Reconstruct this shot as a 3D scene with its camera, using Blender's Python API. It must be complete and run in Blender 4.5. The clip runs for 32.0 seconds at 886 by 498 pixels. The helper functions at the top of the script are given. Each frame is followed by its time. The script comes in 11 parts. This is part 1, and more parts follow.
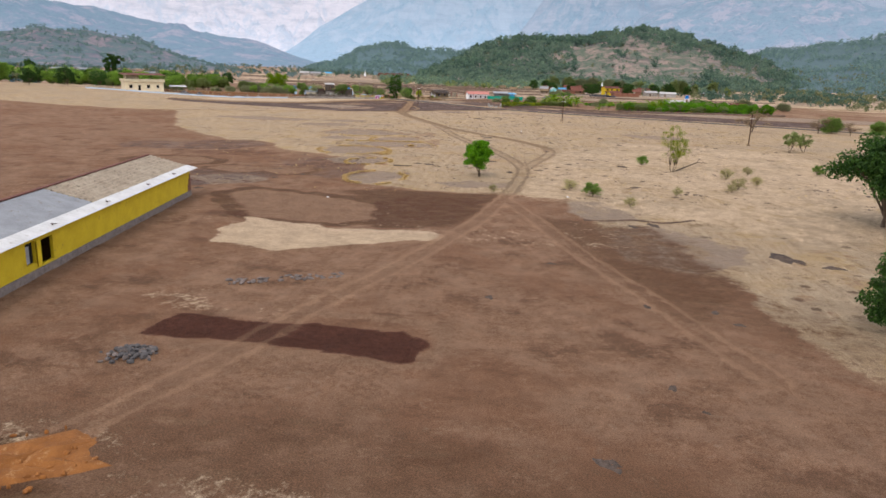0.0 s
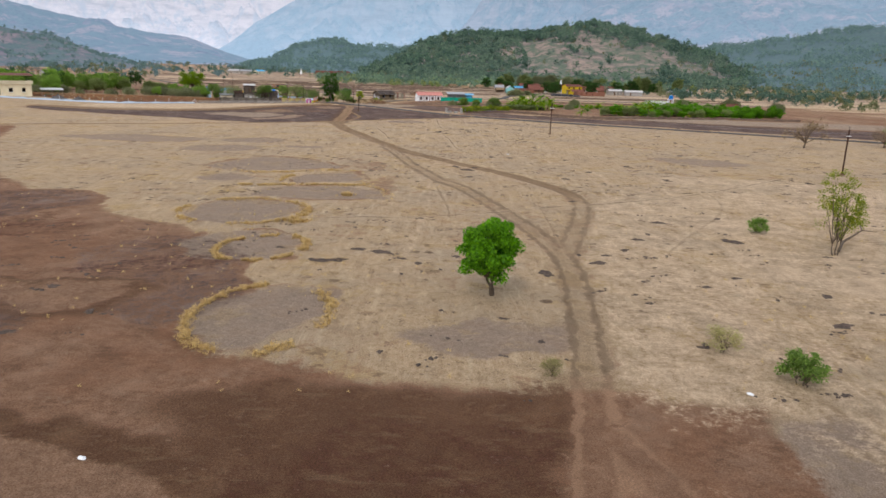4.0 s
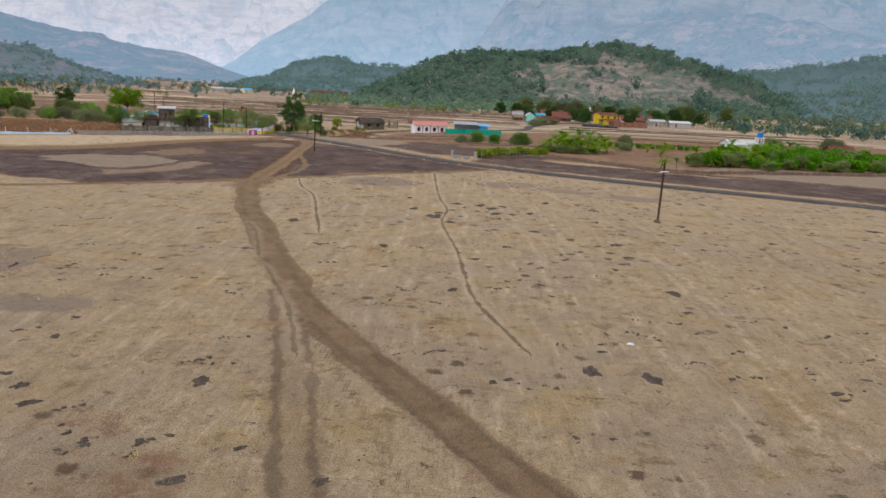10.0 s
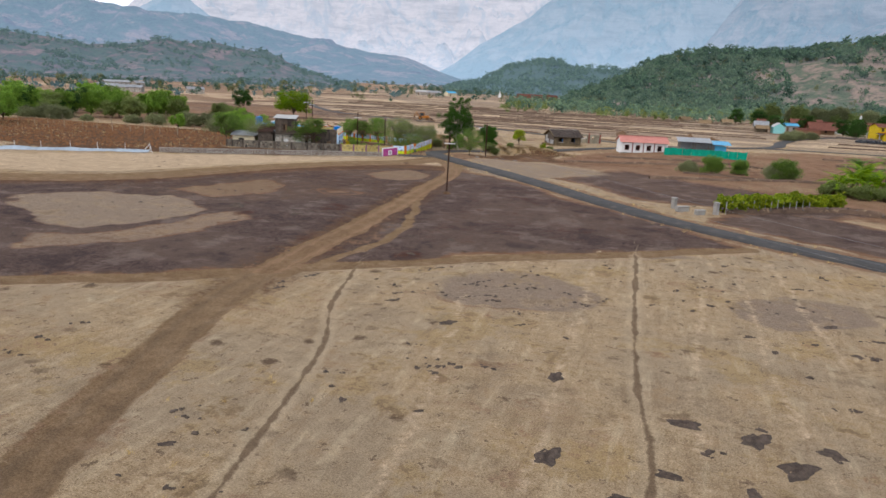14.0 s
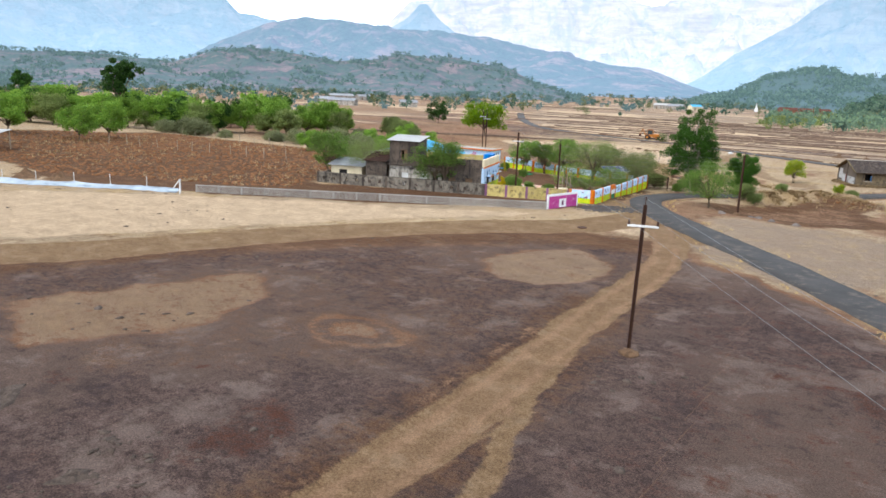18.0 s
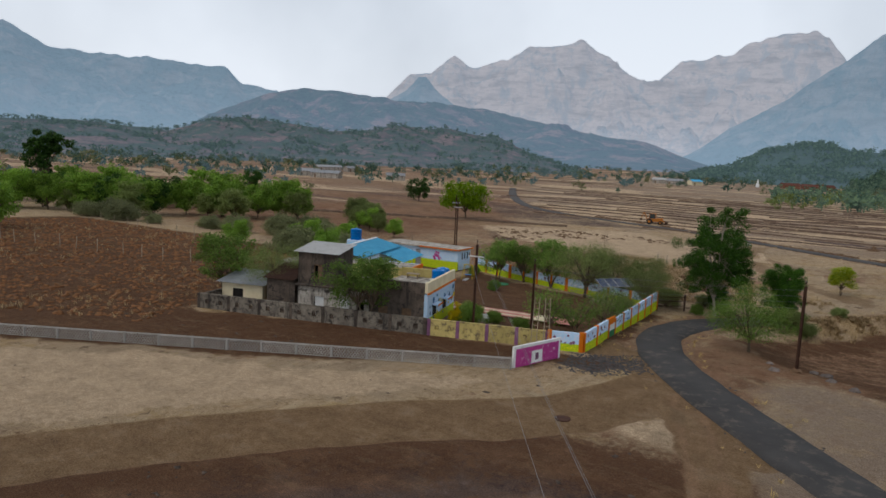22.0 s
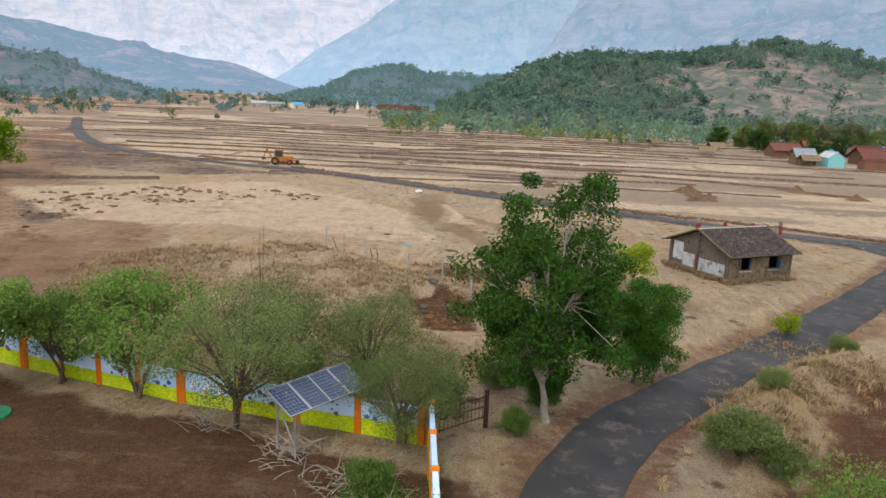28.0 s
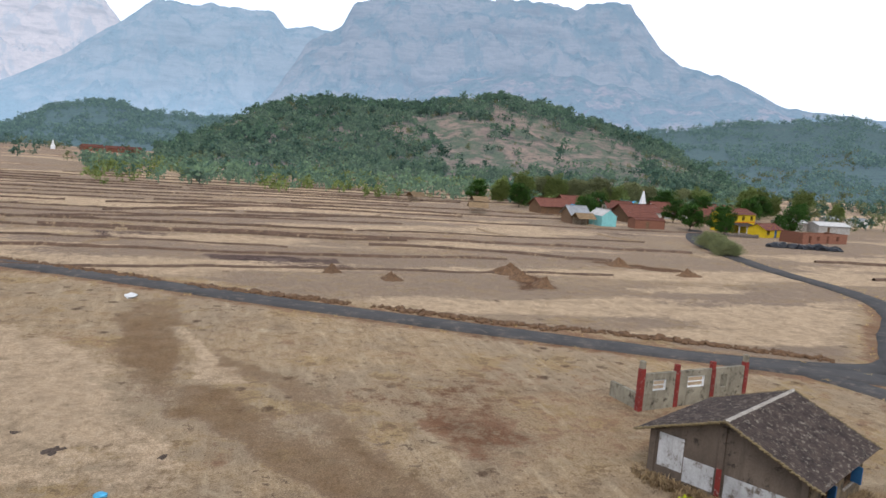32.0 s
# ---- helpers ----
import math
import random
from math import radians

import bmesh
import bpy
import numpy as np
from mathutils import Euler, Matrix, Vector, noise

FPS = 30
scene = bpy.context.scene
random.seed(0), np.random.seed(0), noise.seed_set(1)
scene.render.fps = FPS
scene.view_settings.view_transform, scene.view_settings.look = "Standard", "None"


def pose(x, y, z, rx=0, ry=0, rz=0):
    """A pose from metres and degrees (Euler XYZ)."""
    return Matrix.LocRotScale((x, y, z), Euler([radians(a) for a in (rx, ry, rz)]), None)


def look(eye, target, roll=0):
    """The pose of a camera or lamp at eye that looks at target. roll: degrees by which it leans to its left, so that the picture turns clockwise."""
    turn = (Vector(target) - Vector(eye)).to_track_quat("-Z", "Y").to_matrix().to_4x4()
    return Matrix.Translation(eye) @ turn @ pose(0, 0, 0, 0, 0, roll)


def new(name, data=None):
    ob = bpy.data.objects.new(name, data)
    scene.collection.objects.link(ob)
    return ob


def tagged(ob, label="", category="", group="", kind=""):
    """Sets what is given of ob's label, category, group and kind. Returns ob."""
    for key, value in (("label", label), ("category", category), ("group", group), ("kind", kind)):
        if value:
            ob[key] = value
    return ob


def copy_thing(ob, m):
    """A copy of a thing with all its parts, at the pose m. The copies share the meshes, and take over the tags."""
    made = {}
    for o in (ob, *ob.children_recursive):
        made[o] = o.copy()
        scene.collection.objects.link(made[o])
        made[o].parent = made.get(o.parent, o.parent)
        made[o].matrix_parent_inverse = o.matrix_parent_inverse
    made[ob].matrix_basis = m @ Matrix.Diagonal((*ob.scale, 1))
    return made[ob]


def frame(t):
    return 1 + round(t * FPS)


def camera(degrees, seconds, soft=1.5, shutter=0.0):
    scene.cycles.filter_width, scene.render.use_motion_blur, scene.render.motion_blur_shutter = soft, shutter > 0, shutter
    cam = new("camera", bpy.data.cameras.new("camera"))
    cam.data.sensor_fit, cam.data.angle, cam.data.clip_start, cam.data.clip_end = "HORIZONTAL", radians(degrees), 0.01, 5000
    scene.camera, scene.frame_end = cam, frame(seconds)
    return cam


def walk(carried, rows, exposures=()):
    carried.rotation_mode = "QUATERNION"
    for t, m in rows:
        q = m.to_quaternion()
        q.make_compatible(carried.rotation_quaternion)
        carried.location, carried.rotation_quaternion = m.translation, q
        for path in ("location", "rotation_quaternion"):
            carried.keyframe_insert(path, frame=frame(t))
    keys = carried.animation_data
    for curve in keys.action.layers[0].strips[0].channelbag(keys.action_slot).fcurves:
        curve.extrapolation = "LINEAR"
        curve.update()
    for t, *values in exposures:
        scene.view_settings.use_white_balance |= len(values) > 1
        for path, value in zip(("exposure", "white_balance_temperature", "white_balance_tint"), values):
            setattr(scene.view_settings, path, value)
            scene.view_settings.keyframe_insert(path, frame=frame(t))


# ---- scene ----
cam = camera(63.0, 32.0, soft=1.6)
PATH = [
    (0, (7.555, -86.758, 15.068), (7.374, -84.827, 14.578), 1.9),
    (0.5, (6.06, -79.749, 15.122), (5.891, -77.817, 14.632), 1.9),
    (1, (4.809, -72.924, 15.179), (4.649, -70.992, 14.688), 1.9),
    (1.5, (3.739, -66.021, 15.174), (3.593, -64.087, 14.683), 1.9),
    (2, (2.769, -59.04, 15.167), (2.647, -57.106, 14.675), 1.8),
    (2.5, (1.957, -52.398, 15.137), (1.858, -50.462, 14.644), 1.7),
    (3, (1.177, -45.405, 15.095), (1.103, -43.468, 14.601), 1.7),
    (3.5, (0.58, -37.637, 14.937), (0.53, -35.699, 14.443), 1.7),
    (5.5, (-0.528, -8.61, 14.241), (-0.522, -6.671, 13.753), 1.8),
    (6, (-0.622, -1.372, 14.205), (-0.614, 0.567, 13.715), 1.9),
    (6.5, (-0.638, 5.728, 14.223), (-0.628, 7.667, 13.731), 1.8),
    (7, (-0.663, 13.12, 14.426), (-0.653, 15.058, 13.932), 2.1),
    (7.5, (-1.414, 19.93, 14.263), (-1.397, 21.867, 13.768), 2.1),
    (8, (-1.724, 26.629, 13.918), (-1.704, 28.583, 13.491), 2.4),
    (8.5, (-1.691, 33.564, 13.819), (-1.669, 35.517, 13.391), 2.3),
    (9, (-1.58, 41.064, 13.905), (-1.556, 43.018, 13.476), 2.6),
    (9.5, (-1.468, 48.628, 13.959), (-1.45, 50.581, 13.529), 2.6),
    (10, (-1.214, 55.991, 14.051), (-1.258, 57.942, 13.615), 2.8),
    (10.5, (-0.964, 63.804, 14.094), (-1.08, 65.752, 13.655), 2.6),
    (11, (-0.782, 71.027, 14.073), (-0.964, 72.969, 13.63), 2.6),
    (11.5, (-0.742, 77.778, 13.968), (-0.981, 79.713, 13.522), 2.6),
    (12, (-0.835, 84.912, 13.826), (-1.137, 86.838, 13.377), 2.6),
    (12.5, (-1.321, 92.019, 13.706), (-1.684, 93.934, 13.259), 2.8),
    (13, (-1.873, 99.181, 13.676), (-2.307, 101.081, 13.228), 2.9),
    (13.5, (-2.592, 106.862, 13.789), (-3.105, 108.742, 13.34), 2.9),
    (14, (-3.101, 114.27, 14.008), (-3.703, 116.122, 13.554), 2.7),
    (14.5, (-4.079, 121.233, 13.999), (-4.793, 123.044, 13.538), 2.5),
    (16.5, (-11.437, 149.331, 12.784), (-12.442, 150.951, 12.179), 1.8),
    (17, (-13.798, 156.416, 12.571), (-14.85, 158.005, 11.965), 1.9),
    (17.5, (-16.101, 162.552, 12.452), (-17.204, 164.123, 11.889), 2.1),
    (18, (-18.773, 169.023, 12.424), (-19.937, 170.588, 11.981), 2.2),
    (18.5, (-21.641, 175.229, 12.498), (-22.828, 176.777, 12.054), 2.3),
    (19, (-24.622, 181.266, 12.594), (-25.823, 182.802, 12.147), 2.4),
    (19.5, (-27.145, 186.599, 13.119), (-28.371, 188.157, 12.854), 2.4),
    (20, (-29.027, 190.575, 13.691), (-30.251, 192.135, 13.425), 2.5),
    (20.5, (-29.914, 192.636, 14.14), (-31.136, 194.197, 13.877), 2.6),
    (21, (-30.163, 193.561, 14.613), (-31.384, 195.123, 14.349), 2.5),
    (21.5, (-30.124, 193.821, 14.667), (-31.335, 195.391, 14.408), 2.6),
    (22, (-30.117, 193.82, 14.513), (-31.304, 195.409, 14.254), 2.7),
    (22.5, (-30.257, 194.215, 14.213), (-31.397, 195.799, 13.775), 2.4),
    (23, (-31.133, 195.463, 14.031), (-32.252, 197.063, 13.595), 2.6),
    (23.5, (-32.532, 197.593, 13.87), (-33.63, 199.207, 13.436), 2.6),
    (24, (-34.432, 200.44, 13.743), (-35.505, 202.072, 13.311), 2.7),
    (24.5, (-36.624, 204.004, 13.645), (-37.666, 205.656, 13.213), 2.7),
    (26.5, (-46.848, 222.194, 13.184), (-47.511, 224.035, 12.769), 2.1),
    (27, (-49.705, 228.289, 13.203), (-50.222, 230.176, 12.791), 2.1),
    (27.5, (-52.345, 234.6, 13.393), (-52.706, 236.522, 12.976), 2.4),
    (28, (-54.431, 240.855, 13.425), (-54.611, 242.803, 13.011), 2.5),
    (28.5, (-56.429, 247.522, 13.459), (-56.414, 249.453, 12.94), 2.8),
    (29, (-57.996, 254.394, 13.351), (-57.795, 256.318, 12.841), 3.0),
    (29.5, (-58.846, 261.773, 12.768), (-58.49, 263.677, 12.27), 2.6),
    (30, (-59.366, 268.618, 13.117), (-58.854, 270.488, 12.628), 2.8),
    (30.5, (-59.651, 273.643, 13.61), (-59.128, 275.512, 13.126), 3.1),
    (31, (-59.67, 277.016, 13.749), (-59.139, 278.892, 13.301), 3.4),
    (31.5, (-59.413, 278.969, 13.82), (-58.873, 280.862, 13.468), 3.8),
    (32, (-59.17, 279.673, 13.773), (-58.628, 281.581, 13.519), 4.1),
]
EXPOSURES = [(0, 0.1, 6400, 16), (3, 0.05, 6350, 15), (6, -0.12, 6150, 11), (12, -0.16, 6280, 12), (14, -0.08, 6250, 12), (16.5, 0.45, 6050, 8), (17, 0.6, 6039, 8.2), (18, 0.55, 6016, 8.7), (18.7, 0.3, 6000, 9), (19.2, 0.1, 6067, 9.2), (20.2, -0.75, 6200, 9.5), (22, -0.87, 6278, 9.9), (22.5, -0.9, 6300, 10), (23, -0.36, 6312, 10), (23.5, 0.0, 6325, 10), (24.5, 0.2, 6350, 10), (26.5, 0.1, 6270, 10), (28, 0.15, 6200, 11), (29, 0.06, 6125, 11.5), (30, -0.36, 6050, 12), (31, -0.36, 6075, 12), (32, -0.05, 6100, 12)]
walk(cam, [(t, look(eye, target, roll)) for t, eye, target, roll in PATH], EXPOSURES)

# Hazy, bright overcast sky with a soft sun.
world = bpy.data.worlds.new("world")
scene.world = world
world.use_nodes = True
wn, wl = world.node_tree.nodes, world.node_tree.links
sky = wn.new("ShaderNodeTexSky")
sky.sky_type = "NISHITA"
sky.sun_disc = False
sky.sun_elevation, sky.sun_rotation = radians(52), radians(200)
sky.dust_density, sky.air_density = 6.0, 1.4
coord = wn.new("ShaderNodeTexCoord")
clouds = wn.new("ShaderNodeTexNoise")
clouds.inputs["Scale"].default_value = 3.0
clouds.inputs["Detail"].default_value = 5
cloud_ramp = wn.new("ShaderNodeValToRGB")
cloud_ramp.color_ramp.elements[0].position, cloud_ramp.color_ramp.elements[0].color = 0.35, (6.8, 7.2, 7.8, 1)
cloud_ramp.color_ramp.elements[1].position, cloud_ramp.color_ramp.elements[1].color = 0.65, (8.6, 9.0, 9.6, 1)
veil = wn.new("ShaderNodeMix")
veil.data_type = "RGBA"
veil.inputs[0].default_value = 0.8
wl.new(coord.outputs["Generated"], clouds.inputs["Vector"])
wl.new(clouds.outputs["Fac"], cloud_ramp.inputs["Fac"])
wl.new(sky.outputs["Color"], veil.inputs[6])
wl.new(cloud_ramp.outputs["Color"], veil.inputs[7])
split = wn.new("ShaderNodeSeparateXYZ")
wl.new(coord.outputs["Generated"], split.inputs[0])
haze = wn.new("ShaderNodeMapRange")
haze.inputs["From Min"].default_value, haze.inputs["From Max"].default_value = 0.0, 0.9
haze.inputs["To Min"].default_value, haze.inputs["To Max"].default_value = 1.55, 0.8
wl.new(split.outputs[2], haze.inputs["Value"])
brighter = wn.new("ShaderNodeVectorMath")
brighter.operation = "SCALE"
wl.new(veil.outputs[2], brighter.inputs[0])
wl.new(haze.outputs[0], brighter.inputs["Scale"])
wl.new(brighter.outputs[0], wn["Background"].inputs["Color"])
wn["Background"].inputs["Strength"].default_value = 0.14
sun = new("sun", bpy.data.lights.new("sun", "SUN"))
sun.data.energy, sun.data.angle, sun.data.color = 1.25, radians(14), (1.0, 0.95, 0.87)
sun.rotation_euler = (radians(38), 0, radians(-20))

# ---------------------------------------------------------------- materials
def nodes_of(name):
    m = bpy.data.materials.new(name)
    m.use_nodes = True
    return m, m.node_tree.nodes, m.node_tree.links, m.node_tree.nodes["Principled BSDF"]


def noise_node(n, l, vector, scale, detail=6, rough=0.6):
    t = n.new("ShaderNodeTexNoise")
    t.inputs["Scale"].default_value, t.inputs["Detail"].default_value = scale, detail
    t.inputs["Roughness"].default_value = rough
    if vector is not None:
        l.new(vector, t.inputs["Vector"])
    return t.outputs["Fac"]


def ramp_node(n, l, fac, stops):
    r = n.new("ShaderNodeValToRGB")
    e = r.color_ramp.elements
    while len(e) < len(stops):
        e.new(0.5)
    for k, (p, c) in zip(e, stops):
        k.position, k.color = p, (*c, 1)
    l.new(fac, r.inputs["Fac"])
    return r.outputs["Color"]


def mix_node(n, l, fac, a, b, blend="MIX"):
    m = n.new("ShaderNodeMix")
    m.data_type, m.blend_type = "RGBA", blend
    for sock, v in ((m.inputs[0], fac), (m.inputs[6], a), (m.inputs[7], b)):
        if isinstance(v, (int, float)):
            sock.default_value = v
        elif isinstance(v, tuple):
            sock.default_value = (*v, 1)
        else:
            l.new(v, sock)
    return m.outputs[2]


def map_node(n, l, v, a, b, c=0.0, d=1.0):
    m = n.new("ShaderNodeMapRange")
    m.interpolation_type = "SMOOTHSTEP"
    l.new(v, m.inputs[0])
    for k, x in enumerate((a, b, c, d)):
        m.inputs[k + 1].default_value = x
    return m.outputs[0]


def math_node(n, l, op, a, b):
    m = n.new("ShaderNodeMath")
    m.operation = op
    for sock, v in ((m.inputs[0], a), (m.inputs[1], b)):
        if isinstance(v, (int, float)):
            sock.default_value = v
        else:
            l.new(v, sock)
    return m.outputs[0]


def bump_node(n, l, height, bsdf, strength, distance):
    b = n.new("ShaderNodeBump")
    b.inputs["Strength"].default_value, b.inputs["Distance"].default_value = strength, distance
    l.new(height, b.inputs["Height"])
    l.new(b.outputs["Normal"], bsdf.inputs["Normal"])


def surface(name, light, dark, scale=1.5, fine=18.0, rough=0.85, metal=0.0, bump=0.4, dist=0.02, stain=None, amount=0.5, vary=0.12, runs=0.0):
    """A weathered surface: two tones mixed by large and fine noise, stains of a third tone, and a little change from piece to piece."""
    m, n, l, p = nodes_of(name)
    c = n.new("ShaderNodeTexCoord").outputs["Object"]
    big, small = noise_node(n, l, c, scale), noise_node(n, l, c, fine, 8, 0.7)
    mixed = math_node(n, l, "ADD", math_node(n, l, "MULTIPLY", big, 0.6), math_node(n, l, "MULTIPLY", small, 0.4))
    col = ramp_node(n, l, mixed, [(0.36, dark), (0.62, light)])
    if stain:
        spots = map_node(n, l, noise_node(n, l, c, scale * 2.3, 9, 0.75), 0.62 - 0.25 * amount, 0.72 - 0.2 * amount)
        col = mix_node(n, l, spots, col, stain)
        if runs:
            drip = n.new("ShaderNodeMapping")
            drip.inputs["Scale"].default_value = (1, 1, 0.12)
            l.new(c, drip.inputs["Vector"])
            col = mix_node(n, l, map_node(n, l, noise_node(n, l, drip.outputs[0], 1.5, 9, 0.75), 0.5, 0.64, 0, runs), col, stain)
    if vary:
        h = n.new("ShaderNodeHueSaturation")
        h.inputs["Saturation"].default_value = 1.08
        l.new(map_node(n, l, n.new("ShaderNodeObjectInfo").outputs["Random"], 0, 1, 1 - vary, 1 + vary), h.inputs["Value"])
        l.new(col, h.inputs["Color"])
        col = h.outputs["Color"]
    l.new(col, p.inputs["Base Color"])
    p.inputs["Roughness"].default_value, p.inputs["Metallic"].default_value = rough, metal
    p.inputs["Specular IOR Level"].default_value = 0.25
    bump_node(n, l, small, p, bump, dist)
    return m


def leaf_material(name, light, dark, through_light=0.35, air=None):
    """Leaves with light through them; air: emission that paints the haze in front of far woods."""
    m, n, l, p = nodes_of(name)
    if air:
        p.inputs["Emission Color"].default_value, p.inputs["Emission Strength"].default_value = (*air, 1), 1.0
    r = n.new("ShaderNodeNewGeometry").outputs["Random Per Island"]
    c = n.new("ShaderNodeTexCoord").outputs["Object"]
    mixed = math_node(n, l, "ADD", math_node(n, l, "MULTIPLY", r, 0.55), math_node(n, l, "MULTIPLY", noise_node(n, l, c, 0.9, 3), 0.45))
    col = ramp_node(n, l, mixed, [(0.2, dark), (0.75, light)])
    h = n.new("ShaderNodeHueSaturation")
    h.inputs["Saturation"].default_value = 1.12
    l.new(map_node(n, l, n.new("ShaderNodeObjectInfo").outputs["Random"], 0, 1, 0.8, 1.2), h.inputs["Value"])
    l.new(col, h.inputs["Color"])
    col = h.outputs["Color"]
    l.new(col, p.inputs["Base Color"])
    p.inputs["Roughness"].default_value = 0.6
    p.inputs["Specular IOR Level"].default_value = 0.2
    t = n.new("ShaderNodeBsdfTranslucent")
    l.new(col, t.inputs["Color"])
    s = n.new("ShaderNodeMixShader")
    s.inputs[0].default_value = through_light
    l.new(p.outputs[0], s.inputs[1])
    l.new(t.outputs[0], s.inputs[2])
    l.new(s.outputs[0], n["Material Output"].inputs["Surface"])
    return m


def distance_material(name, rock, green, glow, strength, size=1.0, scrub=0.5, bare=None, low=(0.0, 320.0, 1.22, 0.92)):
    """Mountains far behind the place: uneven rock bands, scrub in the gullies, and the haze of the air in front of them
    painted in as emission, thicker low down.
    """
    m, n, l, p = nodes_of(name)
    g = n.new("ShaderNodeNewGeometry")
    c = g.outputs["Position"]
    band, gully = n.new("ShaderNodeMapping"), n.new("ShaderNodeMapping")
    band.inputs["Scale"].default_value = (0.0042 / size, 0.0042 / size, 0.021 / size)
    gully.inputs["Scale"].default_value = (0.013 / size, 0.013 / size, 0.0035 / size)
    l.new(c, band.inputs["Vector"])
    l.new(c, gully.inputs["Vector"])
    strata = noise_node(n, l, band.outputs[0], 1.0, 9, 0.66)
    rocky = ramp_node(n, l, strata, [(0.35, tuple(0.55 * v for v in rock)), (0.46, rock), (0.54, tuple(1.28 * v for v in rock)), (0.61, tuple(0.85 * v for v in rock)), (0.69, tuple(1.2 * v for v in rock))])
    up = n.new("ShaderNodeSeparateXYZ")
    l.new(g.outputs["Normal"], up.inputs[0])
    patch = noise_node(n, l, c, 0.011 / size, 10, 0.72)
    woods = map_node(n, l, math_node(n, l, "ADD", math_node(n, l, "MULTIPLY", up.outputs[2], 0.35), patch), 1.02 - 0.5 * scrub, 1.2 - 0.5 * scrub)
    col = mix_node(n, l, woods, rocky, green)
    col = mix_node(n, l, map_node(n, l, noise_node(n, l, gully.outputs[0], 1.0, 8, 0.65), 0.5, 0.62, 0, 0.75), col, green)
    if bare:
        col = mix_node(n, l, map_node(n, l, noise_node(n, l, c, 0.006 / size, 7, 0.66), 0.54, 0.6, 0, 0.85), col, bare)
    clumps = map_node(n, l, noise_node(n, l, c, 0.05 / size, 8, 0.8), 0.5, 0.58, 0, 0.85)
    col = mix_node(n, l, math_node(n, l, "MULTIPLY", clumps, woods), col, tuple(0.4 * v for v in green))
    l.new(col, p.inputs["Base Color"])
    p.inputs["Roughness"].default_value = 1.0
    p.inputs["Specular IOR Level"].default_value = 0.0
    # Emission paints the air's haze onto the rock, stronger near the foot.
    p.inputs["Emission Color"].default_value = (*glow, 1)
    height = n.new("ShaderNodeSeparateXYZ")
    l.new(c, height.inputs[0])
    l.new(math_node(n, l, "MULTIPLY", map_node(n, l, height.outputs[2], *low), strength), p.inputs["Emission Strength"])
    bump_node(n, l, noise_node(n, l, c, 0.007 / size, 12, 0.66), p, 0.8, 60 * size)
    return m


M = {}
M["bark"] = surface("bark", (0.16, 0.12, 0.085), (0.07, 0.05, 0.035), 6, 40, 0.95, 0, 0.8, 0.03)
M["bark_pale"] = surface("bark_pale", (0.42, 0.37, 0.3), (0.2, 0.17, 0.13), 5, 40, 0.9, 0, 0.6, 0.03)
M["leaf"] = leaf_material("leaf", (0.15, 0.25, 0.055), (0.05, 0.105, 0.025), 0.42)
M["leaf_bright"] = leaf_material("leaf_bright", (0.15, 0.32, 0.035), (0.05, 0.13, 0.018))
M["leaf_dark"] = leaf_material("leaf_dark", (0.07, 0.135, 0.032), (0.02, 0.05, 0.014), 0.4)
M["leaf_olive"] = leaf_material("leaf_olive", (0.235, 0.275, 0.105), (0.12, 0.155, 0.055), 0.45)
M["leaf_yellow"] = leaf_material("leaf_yellow", (0.34, 0.36, 0.05), (0.12, 0.2, 0.03))
# leaf_far is tinted paler and bluer for distance; leaf_haze also glows as painted haze.
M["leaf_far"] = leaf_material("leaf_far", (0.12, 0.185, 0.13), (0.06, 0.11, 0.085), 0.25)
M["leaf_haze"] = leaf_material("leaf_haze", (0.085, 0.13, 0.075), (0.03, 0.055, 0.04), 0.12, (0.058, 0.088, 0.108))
M["leaf_orchard"] = leaf_material("leaf_orchard", (0.27, 0.4, 0.09), (0.11, 0.2, 0.04), 0.42)
M["leaf_deep"] = leaf_material("leaf_deep", (0.082, 0.17, 0.03), (0.02, 0.052, 0.011), 0.36)
M["leaf_lemon"] = leaf_material("leaf_lemon", (0.21, 0.31, 0.03), (0.08, 0.15, 0.018), 0.4)
M["leaf_dusty"] = leaf_material("leaf_dusty", (0.24, 0.25, 0.13), (0.13, 0.145, 0.075), 0.35)
# Emission puts the hill's distance haze into these two leaf materials.
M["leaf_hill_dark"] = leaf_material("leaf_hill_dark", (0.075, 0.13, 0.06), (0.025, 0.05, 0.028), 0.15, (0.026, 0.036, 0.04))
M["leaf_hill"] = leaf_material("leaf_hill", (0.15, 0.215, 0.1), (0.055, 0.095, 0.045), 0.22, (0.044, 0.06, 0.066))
M["dry_grass"] = leaf_material("dry_grass", (0.4, 0.3, 0.175), (0.22, 0.155, 0.09), 0.25)
M["gold_grass"] = leaf_material("gold_grass", (0.54, 0.4, 0.19), (0.32, 0.22, 0.1), 0.25)
M["leaf_fresh"] = leaf_material("leaf_fresh", (0.2, 0.29, 0.075), (0.085, 0.145, 0.035), 0.4)
M["dry_straw"] = leaf_material("dry_straw", (0.38, 0.36, 0.16), (0.2, 0.17, 0.08), 0.3)
M["dry_brush"] = leaf_material("dry_brush", (0.33, 0.25, 0.15), (0.15, 0.1, 0.06), 0.2)
M["asphalt"] = surface("asphalt", (0.07, 0.065, 0.062), (0.037, 0.035, 0.034), 0.35, 30, 0.85, 0, 0.3, 0.01, (0.12, 0.1, 0.083), 0.4)
M["gravel"] = surface("gravel", (0.13, 0.12, 0.115), (0.045, 0.043, 0.043), 2, 45, 0.95, 0, 0.9, 0.04)
